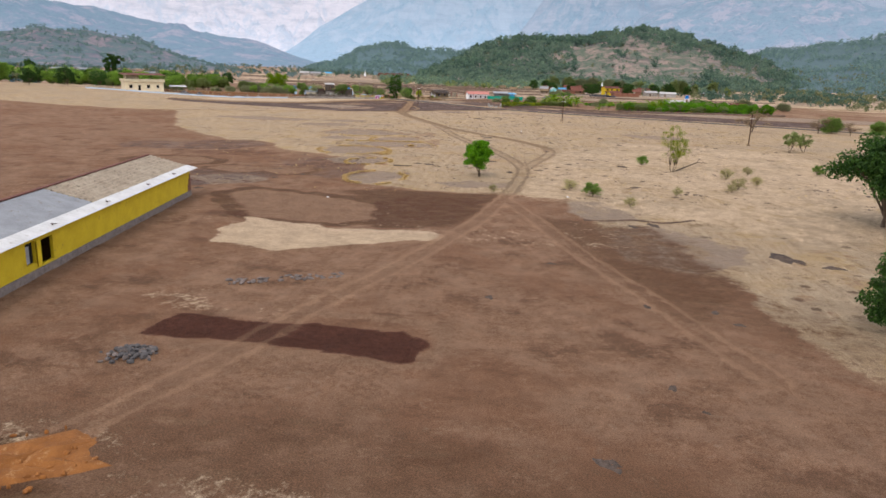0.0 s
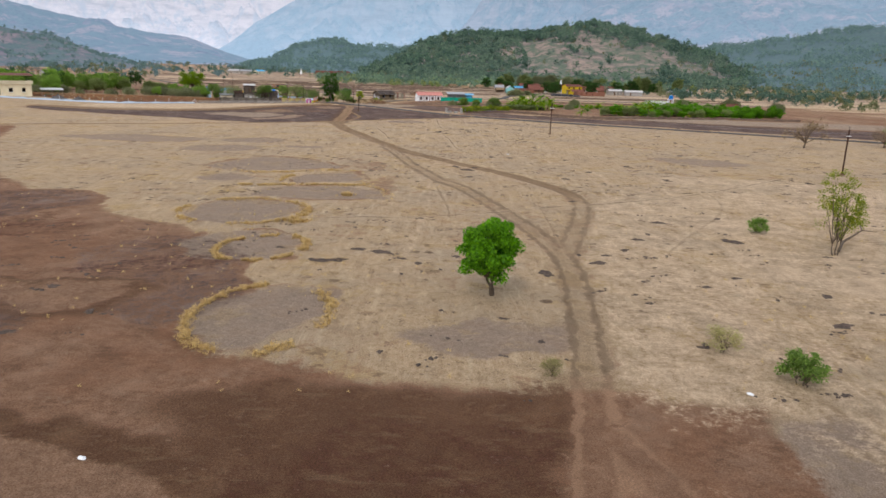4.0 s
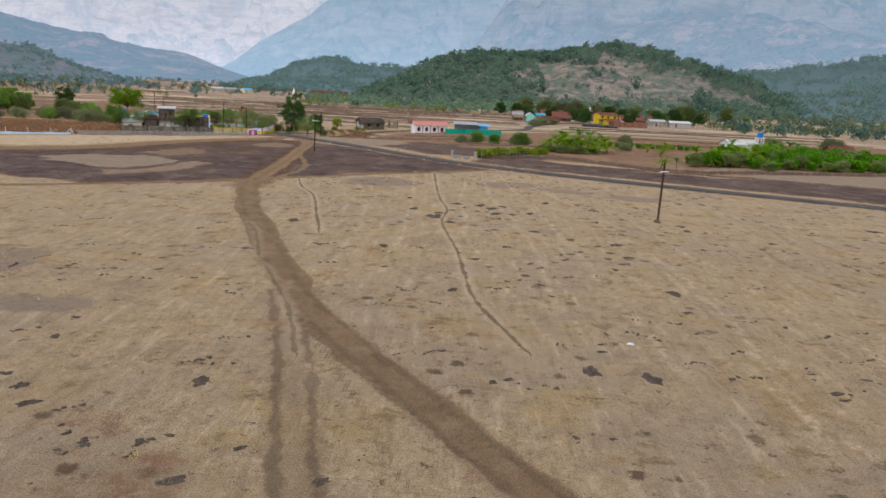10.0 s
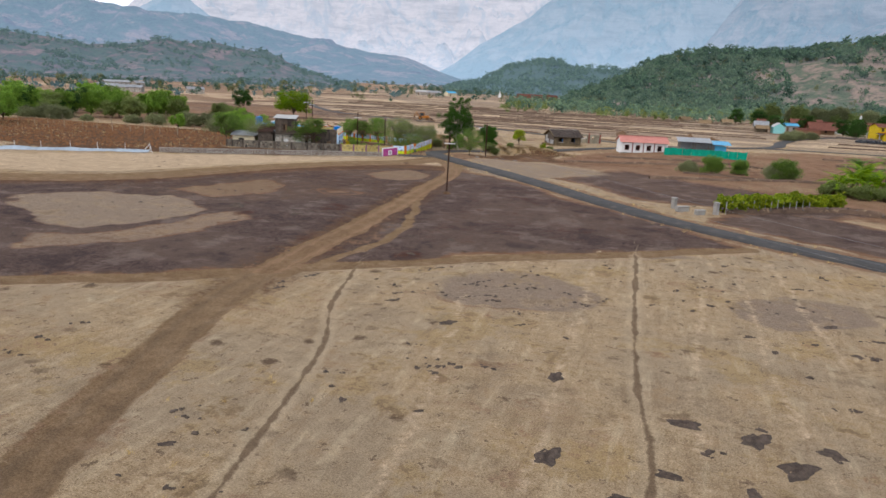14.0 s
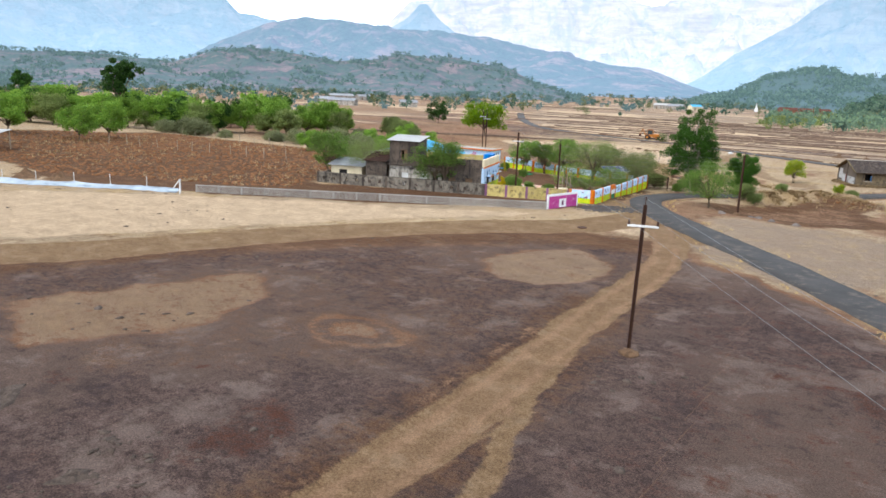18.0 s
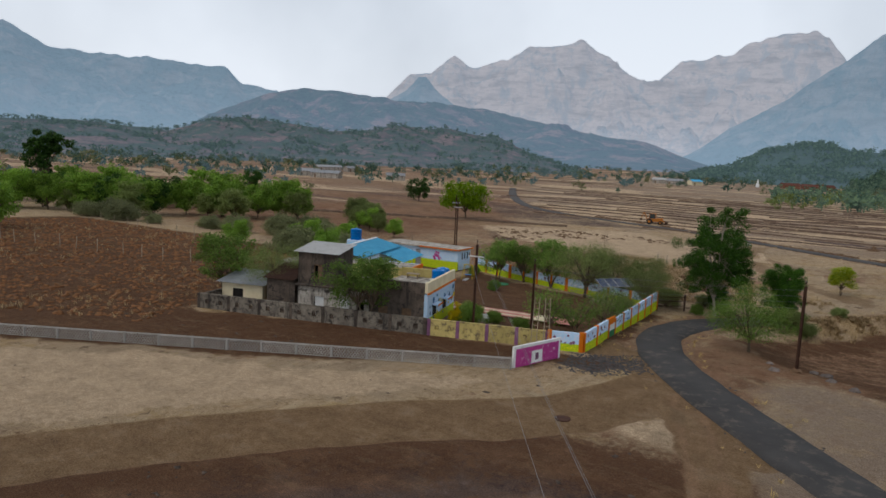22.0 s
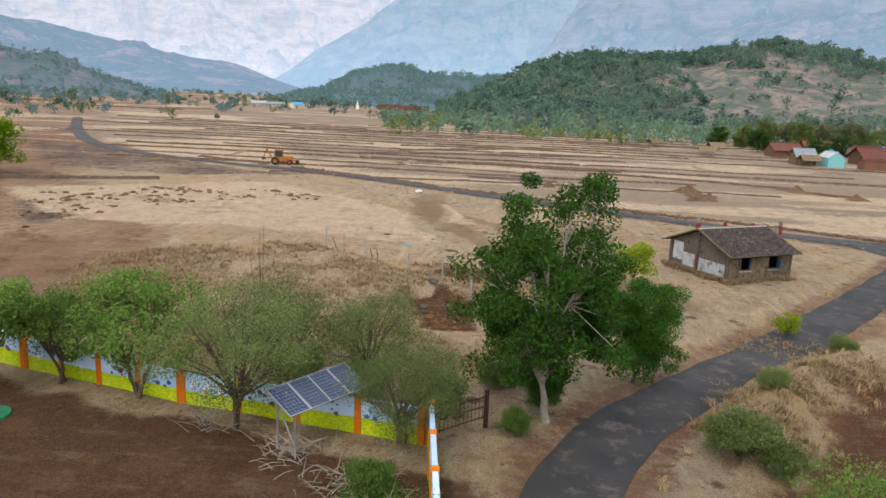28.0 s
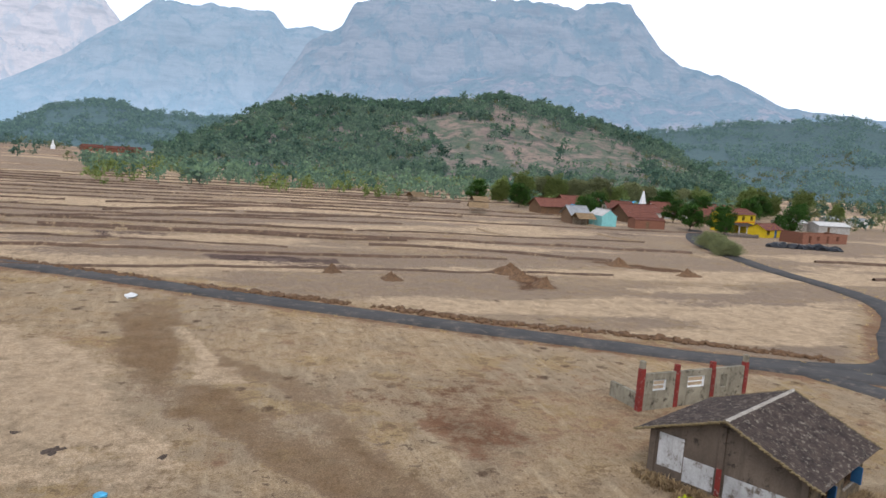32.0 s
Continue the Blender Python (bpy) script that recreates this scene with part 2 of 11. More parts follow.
M["rock"] = surface("rock", (0.17, 0.145, 0.125), (0.06, 0.05, 0.045), 2.5, 20, 0.95, 0, 0.7, 0.04)
M["ash"] = surface("ash", (0.13, 0.098, 0.078), (0.04, 0.03, 0.025), 2.5, 22, 1.0, 0, 0.9, 0.05)
M["clod"] = surface("clod", (0.2, 0.125, 0.075), (0.09, 0.055, 0.035), 2.5, 20, 1.0, 0, 0.9, 0.05)
M["redclod"] = surface("redclod", (0.27, 0.135, 0.065), (0.13, 0.065, 0.035), 2.5, 20, 1.0, 0, 0.9, 0.05)
M["orange_clay"] = surface("orange_clay", (0.33, 0.145, 0.055), (0.19, 0.08, 0.032), 1.2, 14, 1.0, 0, 0.9, 0.05, (0.4, 0.22, 0.11), 0.3)
M["bund_earth"] = surface("bund_earth", (0.16, 0.108, 0.078), (0.07, 0.047, 0.036), 0.6, 9, 1.0, 0, 0.9, 0.05, (0.3, 0.22, 0.145), 0.35)
M["dry_earth"] = surface("dry_earth", (0.36, 0.265, 0.17), (0.22, 0.155, 0.1), 2.5, 20, 1.0, 0, 0.9, 0.05)
M["concrete"] = surface("concrete", (0.42, 0.4, 0.37), (0.24, 0.225, 0.205), 1.2, 16, 0.9, 0, 0.35, 0.01, (0.12, 0.11, 0.1), 0.3)
M["old_wall"] = surface("old_wall", (0.15, 0.118, 0.094), (0.05, 0.04, 0.033), 0.9, 9, 0.95, 0, 0.5, 0.015, (0.03, 0.026, 0.024), 0.45, 0.12, 0.7)
M["old_pale"] = surface("old_pale", (0.5, 0.46, 0.4), (0.26, 0.23, 0.2), 0.9, 9, 0.95, 0, 0.4, 0.012, (0.06, 0.052, 0.046), 0.45, 0.12, 0.8)
M["barn_wall"] = surface("barn_wall", (0.135, 0.108, 0.086), (0.075, 0.058, 0.046), 0.5, 9, 0.95, 0, 0.4, 0.012, (0.03, 0.024, 0.02), 0.3, 0.05, 0.3)
M["mould_wall"] = surface("mould_wall", (0.27, 0.235, 0.19), (0.1, 0.085, 0.07), 1.0, 9, 0.95, 0, 0.4, 0.012, (0.035, 0.03, 0.027), 0.5, 0.12, 0.85)
M["worn_lime"] = surface("worn_lime", (0.5, 0.5, 0.5), (0.3, 0.295, 0.29), 0.6, 8, 0.95, 0, 0.4, 0.012, (0.13, 0.108, 0.086), 0.42, 0.1, 0.3)
M["ochre_wall"] = surface("ochre_wall", (0.24, 0.185, 0.115), (0.1, 0.075, 0.05), 0.8, 9, 0.95, 0, 0.4, 0.012, (0.045, 0.038, 0.033), 0.45, 0.12, 0.7)
M["whitewash"] = surface("whitewash", (0.74, 0.74, 0.73), (0.5, 0.49, 0.47), 0.9, 12, 0.85, 0, 0.25, 0.008, (0.3, 0.27, 0.24), 0.2)
M["white"] = surface("white", (0.78, 0.78, 0.77), (0.64, 0.64, 0.63), 0.7, 15, 0.75, 0, 0.15, 0.005)
M["cream"] = surface("cream", (0.72, 0.64, 0.46), (0.58, 0.5, 0.34), 0.8, 14, 0.8, 0, 0.2, 0.006, (0.36, 0.3, 0.22), 0.12)
M["yellow_wash"] = surface("yellow_wash", (0.58, 0.47, 0.2), (0.4, 0.32, 0.13), 0.9, 12, 0.9, 0, 0.3, 0.01, (0.16, 0.125, 0.075), 0.45)
M["yellow"] = surface("yellow", (0.62, 0.46, 0.06), (0.5, 0.36, 0.045), 0.8, 14, 0.8, 0, 0.2, 0.006, (0.28, 0.2, 0.06), 0.12)
M["orange"] = surface("orange", (0.7, 0.2, 0.03), (0.52, 0.14, 0.025), 1.5, 20, 0.7, 0, 0.15, 0.004)
M["magenta"] = surface("magenta", (0.46, 0.09, 0.27), (0.34, 0.055, 0.2), 1.2, 12, 0.8, 0, 0.15, 0.004, (0.6, 0.42, 0.5), 0.3)
M["purple"] = surface("purple", (0.25, 0.12, 0.2), (0.16, 0.08, 0.13), 1.2, 20, 0.9, 0, 0.3, 0.006)
M["green_paint"] = surface("green_paint", (0.05, 0.22, 0.1), (0.03, 0.14, 0.07), 1.5, 20, 0.7, 0, 0.15, 0.004)
M["lime"] = surface("lime", (0.45, 0.58, 0.05), (0.3, 0.46, 0.04), 3.5, 14, 0.7, 0, 0.1, 0.003, (0.72, 0.68, 0.06), 0.6)
M["skyblue"] = surface("skyblue", (0.42, 0.62, 0.82), (0.6, 0.72, 0.85), 2.2, 10, 0.7, 0, 0.1, 0.003, (0.78, 0.66, 0.75), 0.4)
M["red_paint"] = surface("red_paint", (0.22, 0.045, 0.038), (0.12, 0.028, 0.025), 2, 18, 0.85, 0, 0.25, 0.006, (0.3, 0.26, 0.23), 0.25)
M["teal_paint"] = surface("teal_paint", (0.3, 0.62, 0.6), (0.24, 0.5, 0.5), 1.5, 18, 0.7, 0, 0.15, 0.004)
M["blue_sheet"] = surface("blue_sheet", (0.12, 0.4, 0.6), (0.085, 0.3, 0.48), 0.8, 12, 0.45, 0.2, 0.1, 0.004, (0.25, 0.45, 0.58), 0.2)
M["blue_plastic"] = surface("blue_plastic", (0.03, 0.2, 0.55), (0.02, 0.14, 0.42), 1.5, 20, 0.35, 0, 0.05, 0.002)
M["grey_sheet"] = surface("grey_sheet", (0.36, 0.37, 0.38), (0.24, 0.245, 0.25), 0.7, 12, 0.5, 0.4, 0.15, 0.004, (0.22, 0.18, 0.15), 0.25)
M["pale_sheet"] = surface("pale_sheet", (0.56, 0.55, 0.53), (0.42, 0.41, 0.39), 0.7, 12, 0.6, 0.1, 0.15, 0.004, (0.3, 0.26, 0.22), 0.25)
M["mossy_tile"] = surface("mossy_tile", (0.085, 0.064, 0.054), (0.024, 0.019, 0.018), 1.6, 14, 0.95, 0, 0.5, 0.015, (0.23, 0.2, 0.165), 0.36, 0.1)
M["moss"] = surface("moss", (0.2, 0.155, 0.085), (0.1, 0.075, 0.045), 3, 25, 1.0, 0, 0.8, 0.03)
M["clay_tile"] = surface("clay_tile", (0.2, 0.085, 0.06), (0.11, 0.048, 0.04), 1.3, 14, 0.9, 0, 0.4, 0.012, (0.1, 0.06, 0.05), 0.3, 0.2)
M["pink_tile"] = surface("pink_tile", (0.55, 0.26, 0.22), (0.45, 0.2, 0.17), 1.0, 14, 0.8, 0, 0.2, 0.008, None, 0, 0.15)
M["brick"] = surface("brick", (0.24, 0.115, 0.078), (0.13, 0.065, 0.046), 3, 25, 0.95, 0, 0.5, 0.01, None, 0, 0.25)
M["stone"] = surface("stone", (0.2, 0.165, 0.145), (0.09, 0.075, 0.068), 3, 25, 0.95, 0, 0.6, 0.02, None, 0, 0.25)
M["rust"] = surface("rust", (0.085, 0.042, 0.028), (0.04, 0.022, 0.017), 3, 30, 0.85, 0.2, 0.3, 0.006)
M["wood"] = surface("wood", (0.2, 0.13, 0.08), (0.09, 0.058, 0.038), 3, 30, 0.85, 0, 0.4, 0.01)
M["pole_wood"] = surface("pole_wood", (0.4, 0.33, 0.24), (0.22, 0.175, 0.13), 3, 30, 0.85, 0, 0.4, 0.01)
M["ruin_wall"] = surface("ruin_wall", (0.33, 0.3, 0.23), (0.17, 0.15, 0.115), 0.7, 9, 0.95, 0, 0.4, 0.012, (0.07, 0.06, 0.045), 0.4, 0.05, 0.4)
# Near-black stand-in for the shade inside rooms, seen at openings.
M["indoor_shade"] = surface("indoor_shade", (0.018, 0.016, 0.015), (0.01, 0.009, 0.009), 3, 30, 0.9, 0, 0.2, 0.006)
M["steel"] = surface("steel", (0.45, 0.45, 0.45), (0.33, 0.33, 0.33), 2, 20, 0.45, 0.7, 0.1, 0.003)
M["wire"] = surface("wire", (0.3, 0.3, 0.3), (0.22, 0.22, 0.22), 2, 20, 0.5, 0.7, 0.0, 0.003)
M["ceramic"] = surface("ceramic", (0.08, 0.045, 0.035), (0.05, 0.03, 0.025), 2, 20, 0.3, 0, 0.0, 0.003)
M["machine"] = surface("machine", (0.46, 0.19, 0.05), (0.24, 0.09, 0.03), 2, 20, 0.6, 0.1, 0.2, 0.005, (0.16, 0.09, 0.05), 0.3)
M["rubber"] = surface("rubber", (0.03, 0.028, 0.027), (0.018, 0.017, 0.017), 3, 30, 0.85, 0, 0.3, 0.006)
M["tarp"] = surface("tarp", (0.4, 0.46, 0.52), (0.27, 0.32, 0.38), 1.5, 9, 0.45, 0, 0.4, 0.02)
M["black_sheet"] = surface("black_sheet", (0.02, 0.023, 0.03), (0.012, 0.013, 0.016), 2, 12, 0.45, 0, 0.5, 0.03)
M["green_net"] = surface("green_net", (0.02, 0.3, 0.2), (0.015, 0.2, 0.14), 2.5, 25, 0.8, 0, 0.3, 0.01)
M["shed_tile"] = surface("shed_tile", (0.46, 0.385, 0.29), (0.27, 0.215, 0.155), 0.9, 10, 0.95, 0, 0.5, 0.02, (0.16, 0.125, 0.09), 0.3)
M["thatch"] = surface("thatch", (0.28, 0.2, 0.12), (0.13, 0.09, 0.055), 2, 30, 1.0, 0, 0.8, 0.03)
M["door_blue"] = surface("door_blue", (0.06, 0.16, 0.32), (0.04, 0.1, 0.22), 2, 20, 0.6, 0, 0.15, 0.004)
M["pink_wall"] = surface("pink_wall", (0.55, 0.22, 0.26), (0.42, 0.16, 0.2), 0.9, 14, 0.8, 0, 0.2, 0.006)
M["blossom"] = surface("blossom", (0.7, 0.55, 0.05), (0.55, 0.4, 0.04), 3, 20, 0.8, 0, 0.1, 0.004)
solar, sn, sl, sp = nodes_of("solar")
sp.inputs["Base Color"].default_value = (0.02, 0.035, 0.08, 1)
sp.inputs["Roughness"].default_value, sp.inputs["Metallic"].default_value = 0.12, 0.0
sb = sn.new("ShaderNodeTexBrick")
sb.offset = 0.0
for key, v in (("Color1", (0.02, 0.035, 0.085, 1)), ("Color2", (0.024, 0.04, 0.095, 1)), ("Mortar", (0.2, 0.22, 0.26, 1))):
    sb.inputs[key].default_value = v
for key, v in (("Scale", 1.0), ("Mortar Size", 0.008), ("Brick Width", 0.16), ("Row Height", 0.16)):
    sb.inputs[key].default_value = v
sl.new(sn.new("ShaderNodeTexCoord").outputs["Object"], sb.inputs["Vector"])
sl.new(sb.outputs["Color"], sp.inputs["Base Color"])
M["solar"] = solar
glass, gn, gl, gp = nodes_of("glass")
gp.inputs["Base Color"].default_value = (0.04, 0.05, 0.055, 1)
gp.inputs["Roughness"].default_value = 0.08
M["glass"] = glass

# ---------------------------------------------------------------- ground
def lattice(ix, iy, seed):
    v = np.sin(ix * 127.1 + iy * 311.7 + seed * 74.7) * 43758.5453
    return v - np.floor(v)


def value_noise(x, y, size, seed=0):
    u, v = np.asarray(x) / size, np.asarray(y) / size
    i, j = np.floor(u), np.floor(v)
    f, g = u - i, v - j
    f, g = f * f * (3 - 2 * f), g * g * (3 - 2 * g)
    a = lattice(i, j, seed) * (1 - f) + lattice(i + 1, j, seed) * f
    b = lattice(i, j + 1, seed) * (1 - f) + lattice(i + 1, j + 1, seed) * f
    return a * (1 - g) + b * g


def fractal(x, y, size, seed=0, octaves=4, gain=0.5):
    total, weight, amp = 0.0, 0.0, 1.0
    for k in range(octaves):
        total = total + amp * value_noise(x, y, size / 2**k, seed + k)
        weight, amp = weight + amp, amp * gain
    return total / weight


def step(a, b, x):
    t = np.clip((x - a) / (b - a), 0, 1)
    return t * t * (3 - 2 * t)


def in_polygon(x, y, corners):
    """Signed distance to a polygon's outline, positive inside."""
    near, inside = np.full(np.shape(x), 1e9), np.zeros(np.shape(x), bool)
    for (ax, ay), (bx, by) in zip(corners, corners[1:] + corners[:1]):
        dx, dy = bx - ax, by - ay
        t = np.clip(((x - ax) * dx + (y - ay) * dy) / (dx * dx + dy * dy), 0, 1)
        near = np.minimum(near, np.hypot(x - ax - t * dx, y - ay - t * dy))
        if dy:
            inside ^= ((ay > y) != (by > y)) & (x < dx * (y - ay) / dy + ax)
    return np.where(inside, near, -near)


def to_line(x, y, points):
    near = np.full(np.shape(x), 1e9)
    for (ax, ay), (bx, by) in zip(points, points[1:]):
        dx, dy = bx - ax, by - ay
        t = np.clip(((x - ax) * dx + (y - ay) * dy) / (dx * dx + dy * dy), 0, 1)
        near = np.minimum(near, np.hypot(x - ax - t * dx, y - ay - t * dy))
    return near


def smooth_line(points, spacing=2.0):
    """A smooth curve through some points, at an even spacing."""
    p = [Vector((*q, 0)) for q in points]
    p = [2 * p[0] - p[1], *p, 2 * p[-1] - p[-2]]
    out = []
    for a, b, c, d in zip(p, p[1:], p[2:], p[3:]):
        n = max(2, round((c - b).length / spacing))
        for k in range(n):
            t = k / n
            q = 0.5 * (2 * b + (c - a) * t + (2 * a - 5 * b + 4 * c - d) * t * t + (3 * b - a - 3 * c + d) * t**3)
            out.append((q.x, q.y))
    return out + [tuple(p[-2][:2])]


ROAD_1 = smooth_line([(140, 124), (60, 161), (26, 177.5), (7, 188.5), (-7, 200), (-28, 224.5), (-37, 234), (-44, 241.5), (-49.3, 249),
                      (-51.9, 256), (-52, 263.5), (-49.3, 271.5), (-43.5, 279.5), (-33, 291.3), (-22, 304.5), (-11, 319), (3, 334), (17, 347), (24, 361), (28, 385), (40, 420), (60, 450)])
ROAD_2 = smooth_line([(-230, 520), (-185, 448), (-150, 402), (-120, 382), (-86, 369), (-56, 350), (-30, 334.5), (-16, 326.6), (-8.4, 321.4)])
ROAD_3 = smooth_line([(17, 347), (40, 350), (80, 352), (160, 350)])


BANK = [(-76, 306), (-69, 303.4), (-63.4, 299), (-60.6, 296.8), (-56.6, 293.5), (-53.6, 290), (-52.6, 284), (-55, 279.5), (-70, 277.5), (-84, 284), (-88, 296)]
SCAR = [(-62, 293), (-61, 288), (-58.8, 283.4), (-55, 284.2), (-56, 289), (-57.4, 291.2), (-59.6, 293.6)]


def base_height(x, y):
    """The lie of the land without small relief."""
    house = 1.2 * np.exp(-(((x + 1) / 16) ** 2 + ((y - 292) / 24) ** 2))
    z = -1.25 * step(243, 285, y) * (1 - step(500, 800, y)) - 0.5 * step(-75, -35, x) * step(238, 262, y) * (1 - step(280, 300, y))
    z = z + 2.2 * step(-100, -180, x) * (1 - step(215, 255, y)) + 1.6 * step(250, 420, np.hypot(x - 60, y - 300)) * step(20, 90, x)
    z = z + house
    r = np.hypot(x + 20, y - 200)
    z = z + 0.010 * np.maximum(0, r - 750)
    z = z - 0.9 * np.exp(-(((x + 38) / 7) ** 2 + ((y - 263) / 9) ** 2) ** 2)
    z = z - 1.2 * np.exp(-(((x + 58.6) / 3.1) ** 2 + ((y - 299.2) / 1.7) ** 2) ** 3)
    z = z + 0.85 * step(-1.0, 1.2, in_polygon(x, y, BANK) + 1.6 * (fractal(x, y, 4, 35, 3) - 0.5)) * (0.55 + 0.9 * fractal(x, y, 5, 31))
    z = z - 1.0 * step(-0.35, 0.7, in_polygon(x, y, SCAR) + 1.0 * (fractal(x, y, 1.6, 39, 3) - 0.5))
    for px, py in ((-77, 294.5), (-71.5, 298), (-76, 300.5)):
        z = z - 0.8 * np.exp(-(((x - px) / 2.2) ** 2 + ((y - py) / 1.0) ** 2) ** 2)
    z = z + 0.7 * np.exp(-(((x + 54) / 3.2) ** 2 + ((y - 292.5) / 2.2) ** 2) ** 2) * (0.4 + 1.1 * fractal(x, y, 2.5, 37))
    z = z + 1.25 * np.exp(-((to_line(x, y, [(-43.2, 271.5), (-41.2, 275.5), (-38.2, 279.6), (-33.6, 284)]) / 1.5) ** 2)) * (0.45 + 1.0 * fractal(x, y, 3, 43))
    z = z + 1.2 * np.exp(-(((x + 33) / 5) ** 2 + ((y - 279.5) / 3.0) ** 2)) * (0.4 + 1.2 * fractal(x, y, 3, 41))
    return z


def axis(a, b, fine, reach_a, reach_b, growth):
    mid, out = list(np.arange(a, b + 1e-6, fine)), []
    for end, sign, reach in ((a, -1, reach_a), (b, 1, reach_b)):
        s, v, side = fine, end, []
        while abs(v - end) < reach:
            s = s * growth
            v = v + sign * s
            side.append(v)
        out.append(side)
    return np.array(out[0][::-1] + mid + out[1])


gx, gy = axis(-96, 42, 0.4, 4300, 4300, 1.045), axis(-72, 316, 0.4, 4300, 4300, 1.03)
GX, GY = np.meshgrid(gx, gy)
WX = GX + 4.0 * (fractal(GX, GY, 9, 3) - 0.5) + 1.6 * (fractal(GX, GY, 1.9, 7, 2) - 0.5)
WY = GY + 4.0 * (fractal(GX, GY, 9, 13) - 0.5) + 1.6 * (fractal(GX, GY, 1.9, 17, 2) - 0.5)


def oval(cx, cy, rx, ry, turn=0.0, soft=0.8):
    c, s = math.cos(radians(turn)), math.sin(radians(turn))
    u, v = (WX - cx) * c + (WY - cy) * s, -(WX - cx) * s + (WY - cy) * c
    d = np.hypot(u / rx, v / ry)
    return step(soft, -soft, (d - 1) * min(rx, ry))


def area(corners, soft=1.0):
    return step(-1.1 * soft, 1.1 * soft, in_polygon(WX, WY, corners))


def lane(points, half, soft=0.35, warped=True):
    return step(half + soft, half - soft, to_line(GX + 0.3 * (WX - GX), GY + 0.3 * (WY - GY), points))


cover = {k: np.zeros(GX.shape) for k in ("soil", "straw", "plot", "burnt", "red", "track", "pale", "deep")}


def lay(kind, *masks):
    for m in masks:
        cover[kind] = np.maximum(cover[kind], m)


# Brown, grazed soil at the start of the walk, and the clean bits in it.
lay("soil", area([(-170, -160), (160, -160), (70, -78), (27, -51), (24.4, -32), (19, -28), (16, -17), (14.5, 0), (6, 2.5), (-4, 2), (-13, 5), (-22, 31), (-46, 48), (-69, 71), (-92, 121), (-170, 112)], 1.6))
lay("straw", area([(-17, -29.3), (-18.4, -23), (-18.2, -18), (-10, -22.2), (-6.7, -20.9), (-1.4, -22.2), (2.1, -22.4), (1, -25.3), (-5.6, -27.8), (-12.2, -31.3)], 0.7))
ROUND = [(-25.7, -7.2), (-23.1, -2.7), (-14.0, -4.8), (-9.4, -8.0), (-7.2, -11.6), (-7.1, -16.6), (-10.2, -18.9), (-14.5, -18.8), (-17.8, -18.2), (-22, -13)]
lay("pale", 0.8 * area(ROUND, 0.7), 0.75 * oval(-43, 17.5, 6.2, 5.0), 0.7 * oval(-31, 12, 4.0, 3.0), 0.7 * oval(-24.2, 12, 3.6, 3.0), 0.8 * oval(-67, 50, 6.5, 3.2), 0.8 * oval(-57, 45.5, 5, 3), 0.75 * oval(-77, 66, 7, 5))
lay("plot", 0.95 * oval(-29.6, 3.2, 5.2, 4.0, 8), 0.85 * area([(14.1, -2.0), (18.5, -0.3), (20.6, -5.6), (20.1, -11.0), (15.8, -11.7), (13.8, -8.2)], 0.7), 0.9 * area([(16.0, -14.6), (22.5, -14), (26, -19), (28.1, -23.0), (27.1, -27.2), (22.4, -30.5), (17.9, -27.2), (16.2, -21.3)], 0.7))
lay("pale", 0.8 * lane([(-10, -52), (3.6, -52), (4.2, -48), (3.4, -45.6), (-5, -45)], 0.6))
DARK_PLOT = area([(-12.7, -50.8), (-12.3, -46.5), (-6.2, -46.1), (-1.6, -46.2), (2.6, -46.6), (3.0, -51.2), (-4.4, -50.9)], 0.35)
lay("red", 0.9 * area([(-14, -63), (-12.2, -60.4), (-9.9, -60.3), (-7.8, -65), (-8, -72), (-18, -72)], 0.5), 0.45 * lane([(22, -36), (32, -52), (48, -72)], 3.5, 2.5))
lay("burnt", 0.55 * oval(-30, 8, 7, 5), 0.5 * oval(-17, 13, 4, 5), 0.45 * oval(-22, 22, 6, 9, 30), 0.6 * oval(-33, -1, 4, 2.5), 0.5 * oval(-50, 40, 14, 8, 20))
lay("soil", 0.9 * oval(-9, -14, 5, 9, 20))
lay("deep", 0.42 * area([(-7, -22), (4, -21), (6, -4), (4, 0), (-6, -1), (-9, -9)], 1.6), 0.5 * oval(-19, -17.5, 6, 1.8, 8), 0.5 * oval(-7.4, -9.5, 1.2, 4.5), 0.45 * oval(-30, 2, 8, 2.2, 5), 0.4 * oval(-22, 20, 7, 3, 30), 0.42 * oval(-40, 30, 9, 4, 20))
rims = np.zeros(GX.shape)
for cx, cy, rx, ry, turn in ((-43, 17.5, 6.2, 5.0, 0), (-31, 12, 4.0, 3.0, 0), (-24.2, 12, 3.6, 3.0, 0)):
    lay("red", 0.8 * np.clip(oval(cx, cy, rx * 1.3, ry * 1.25, turn) - oval(cx, cy, rx * 0.9, ry * 0.9, turn), 0, 1))
    rims = np.maximum(rims, 0.8 * np.clip(oval(cx, cy, rx * 1.12, ry * 1.12, turn, 0.6) - oval(cx, cy, rx * 0.98, ry * 0.98, turn, 0.6), 0, 1))
lay("red", 0.8 * np.clip(step(-2.6, -1.2, in_polygon(WX, WY, ROUND)) - step(-0.2, 1.2, in_polygon(WX, WY, ROUND)), 0, 1))
lay("deep", 0.55 * lane([(9.5, -4.5), (10.3, -5.4), (11.4, -7.0), (13.1, -7.8)], 0.2, 0.5), 0.6 * lane([(15.2, -12.8), (17.6, -12.3), (20.3, -10.7), (23, -11.4), (27, -9.5)], 0.2, 0.5))
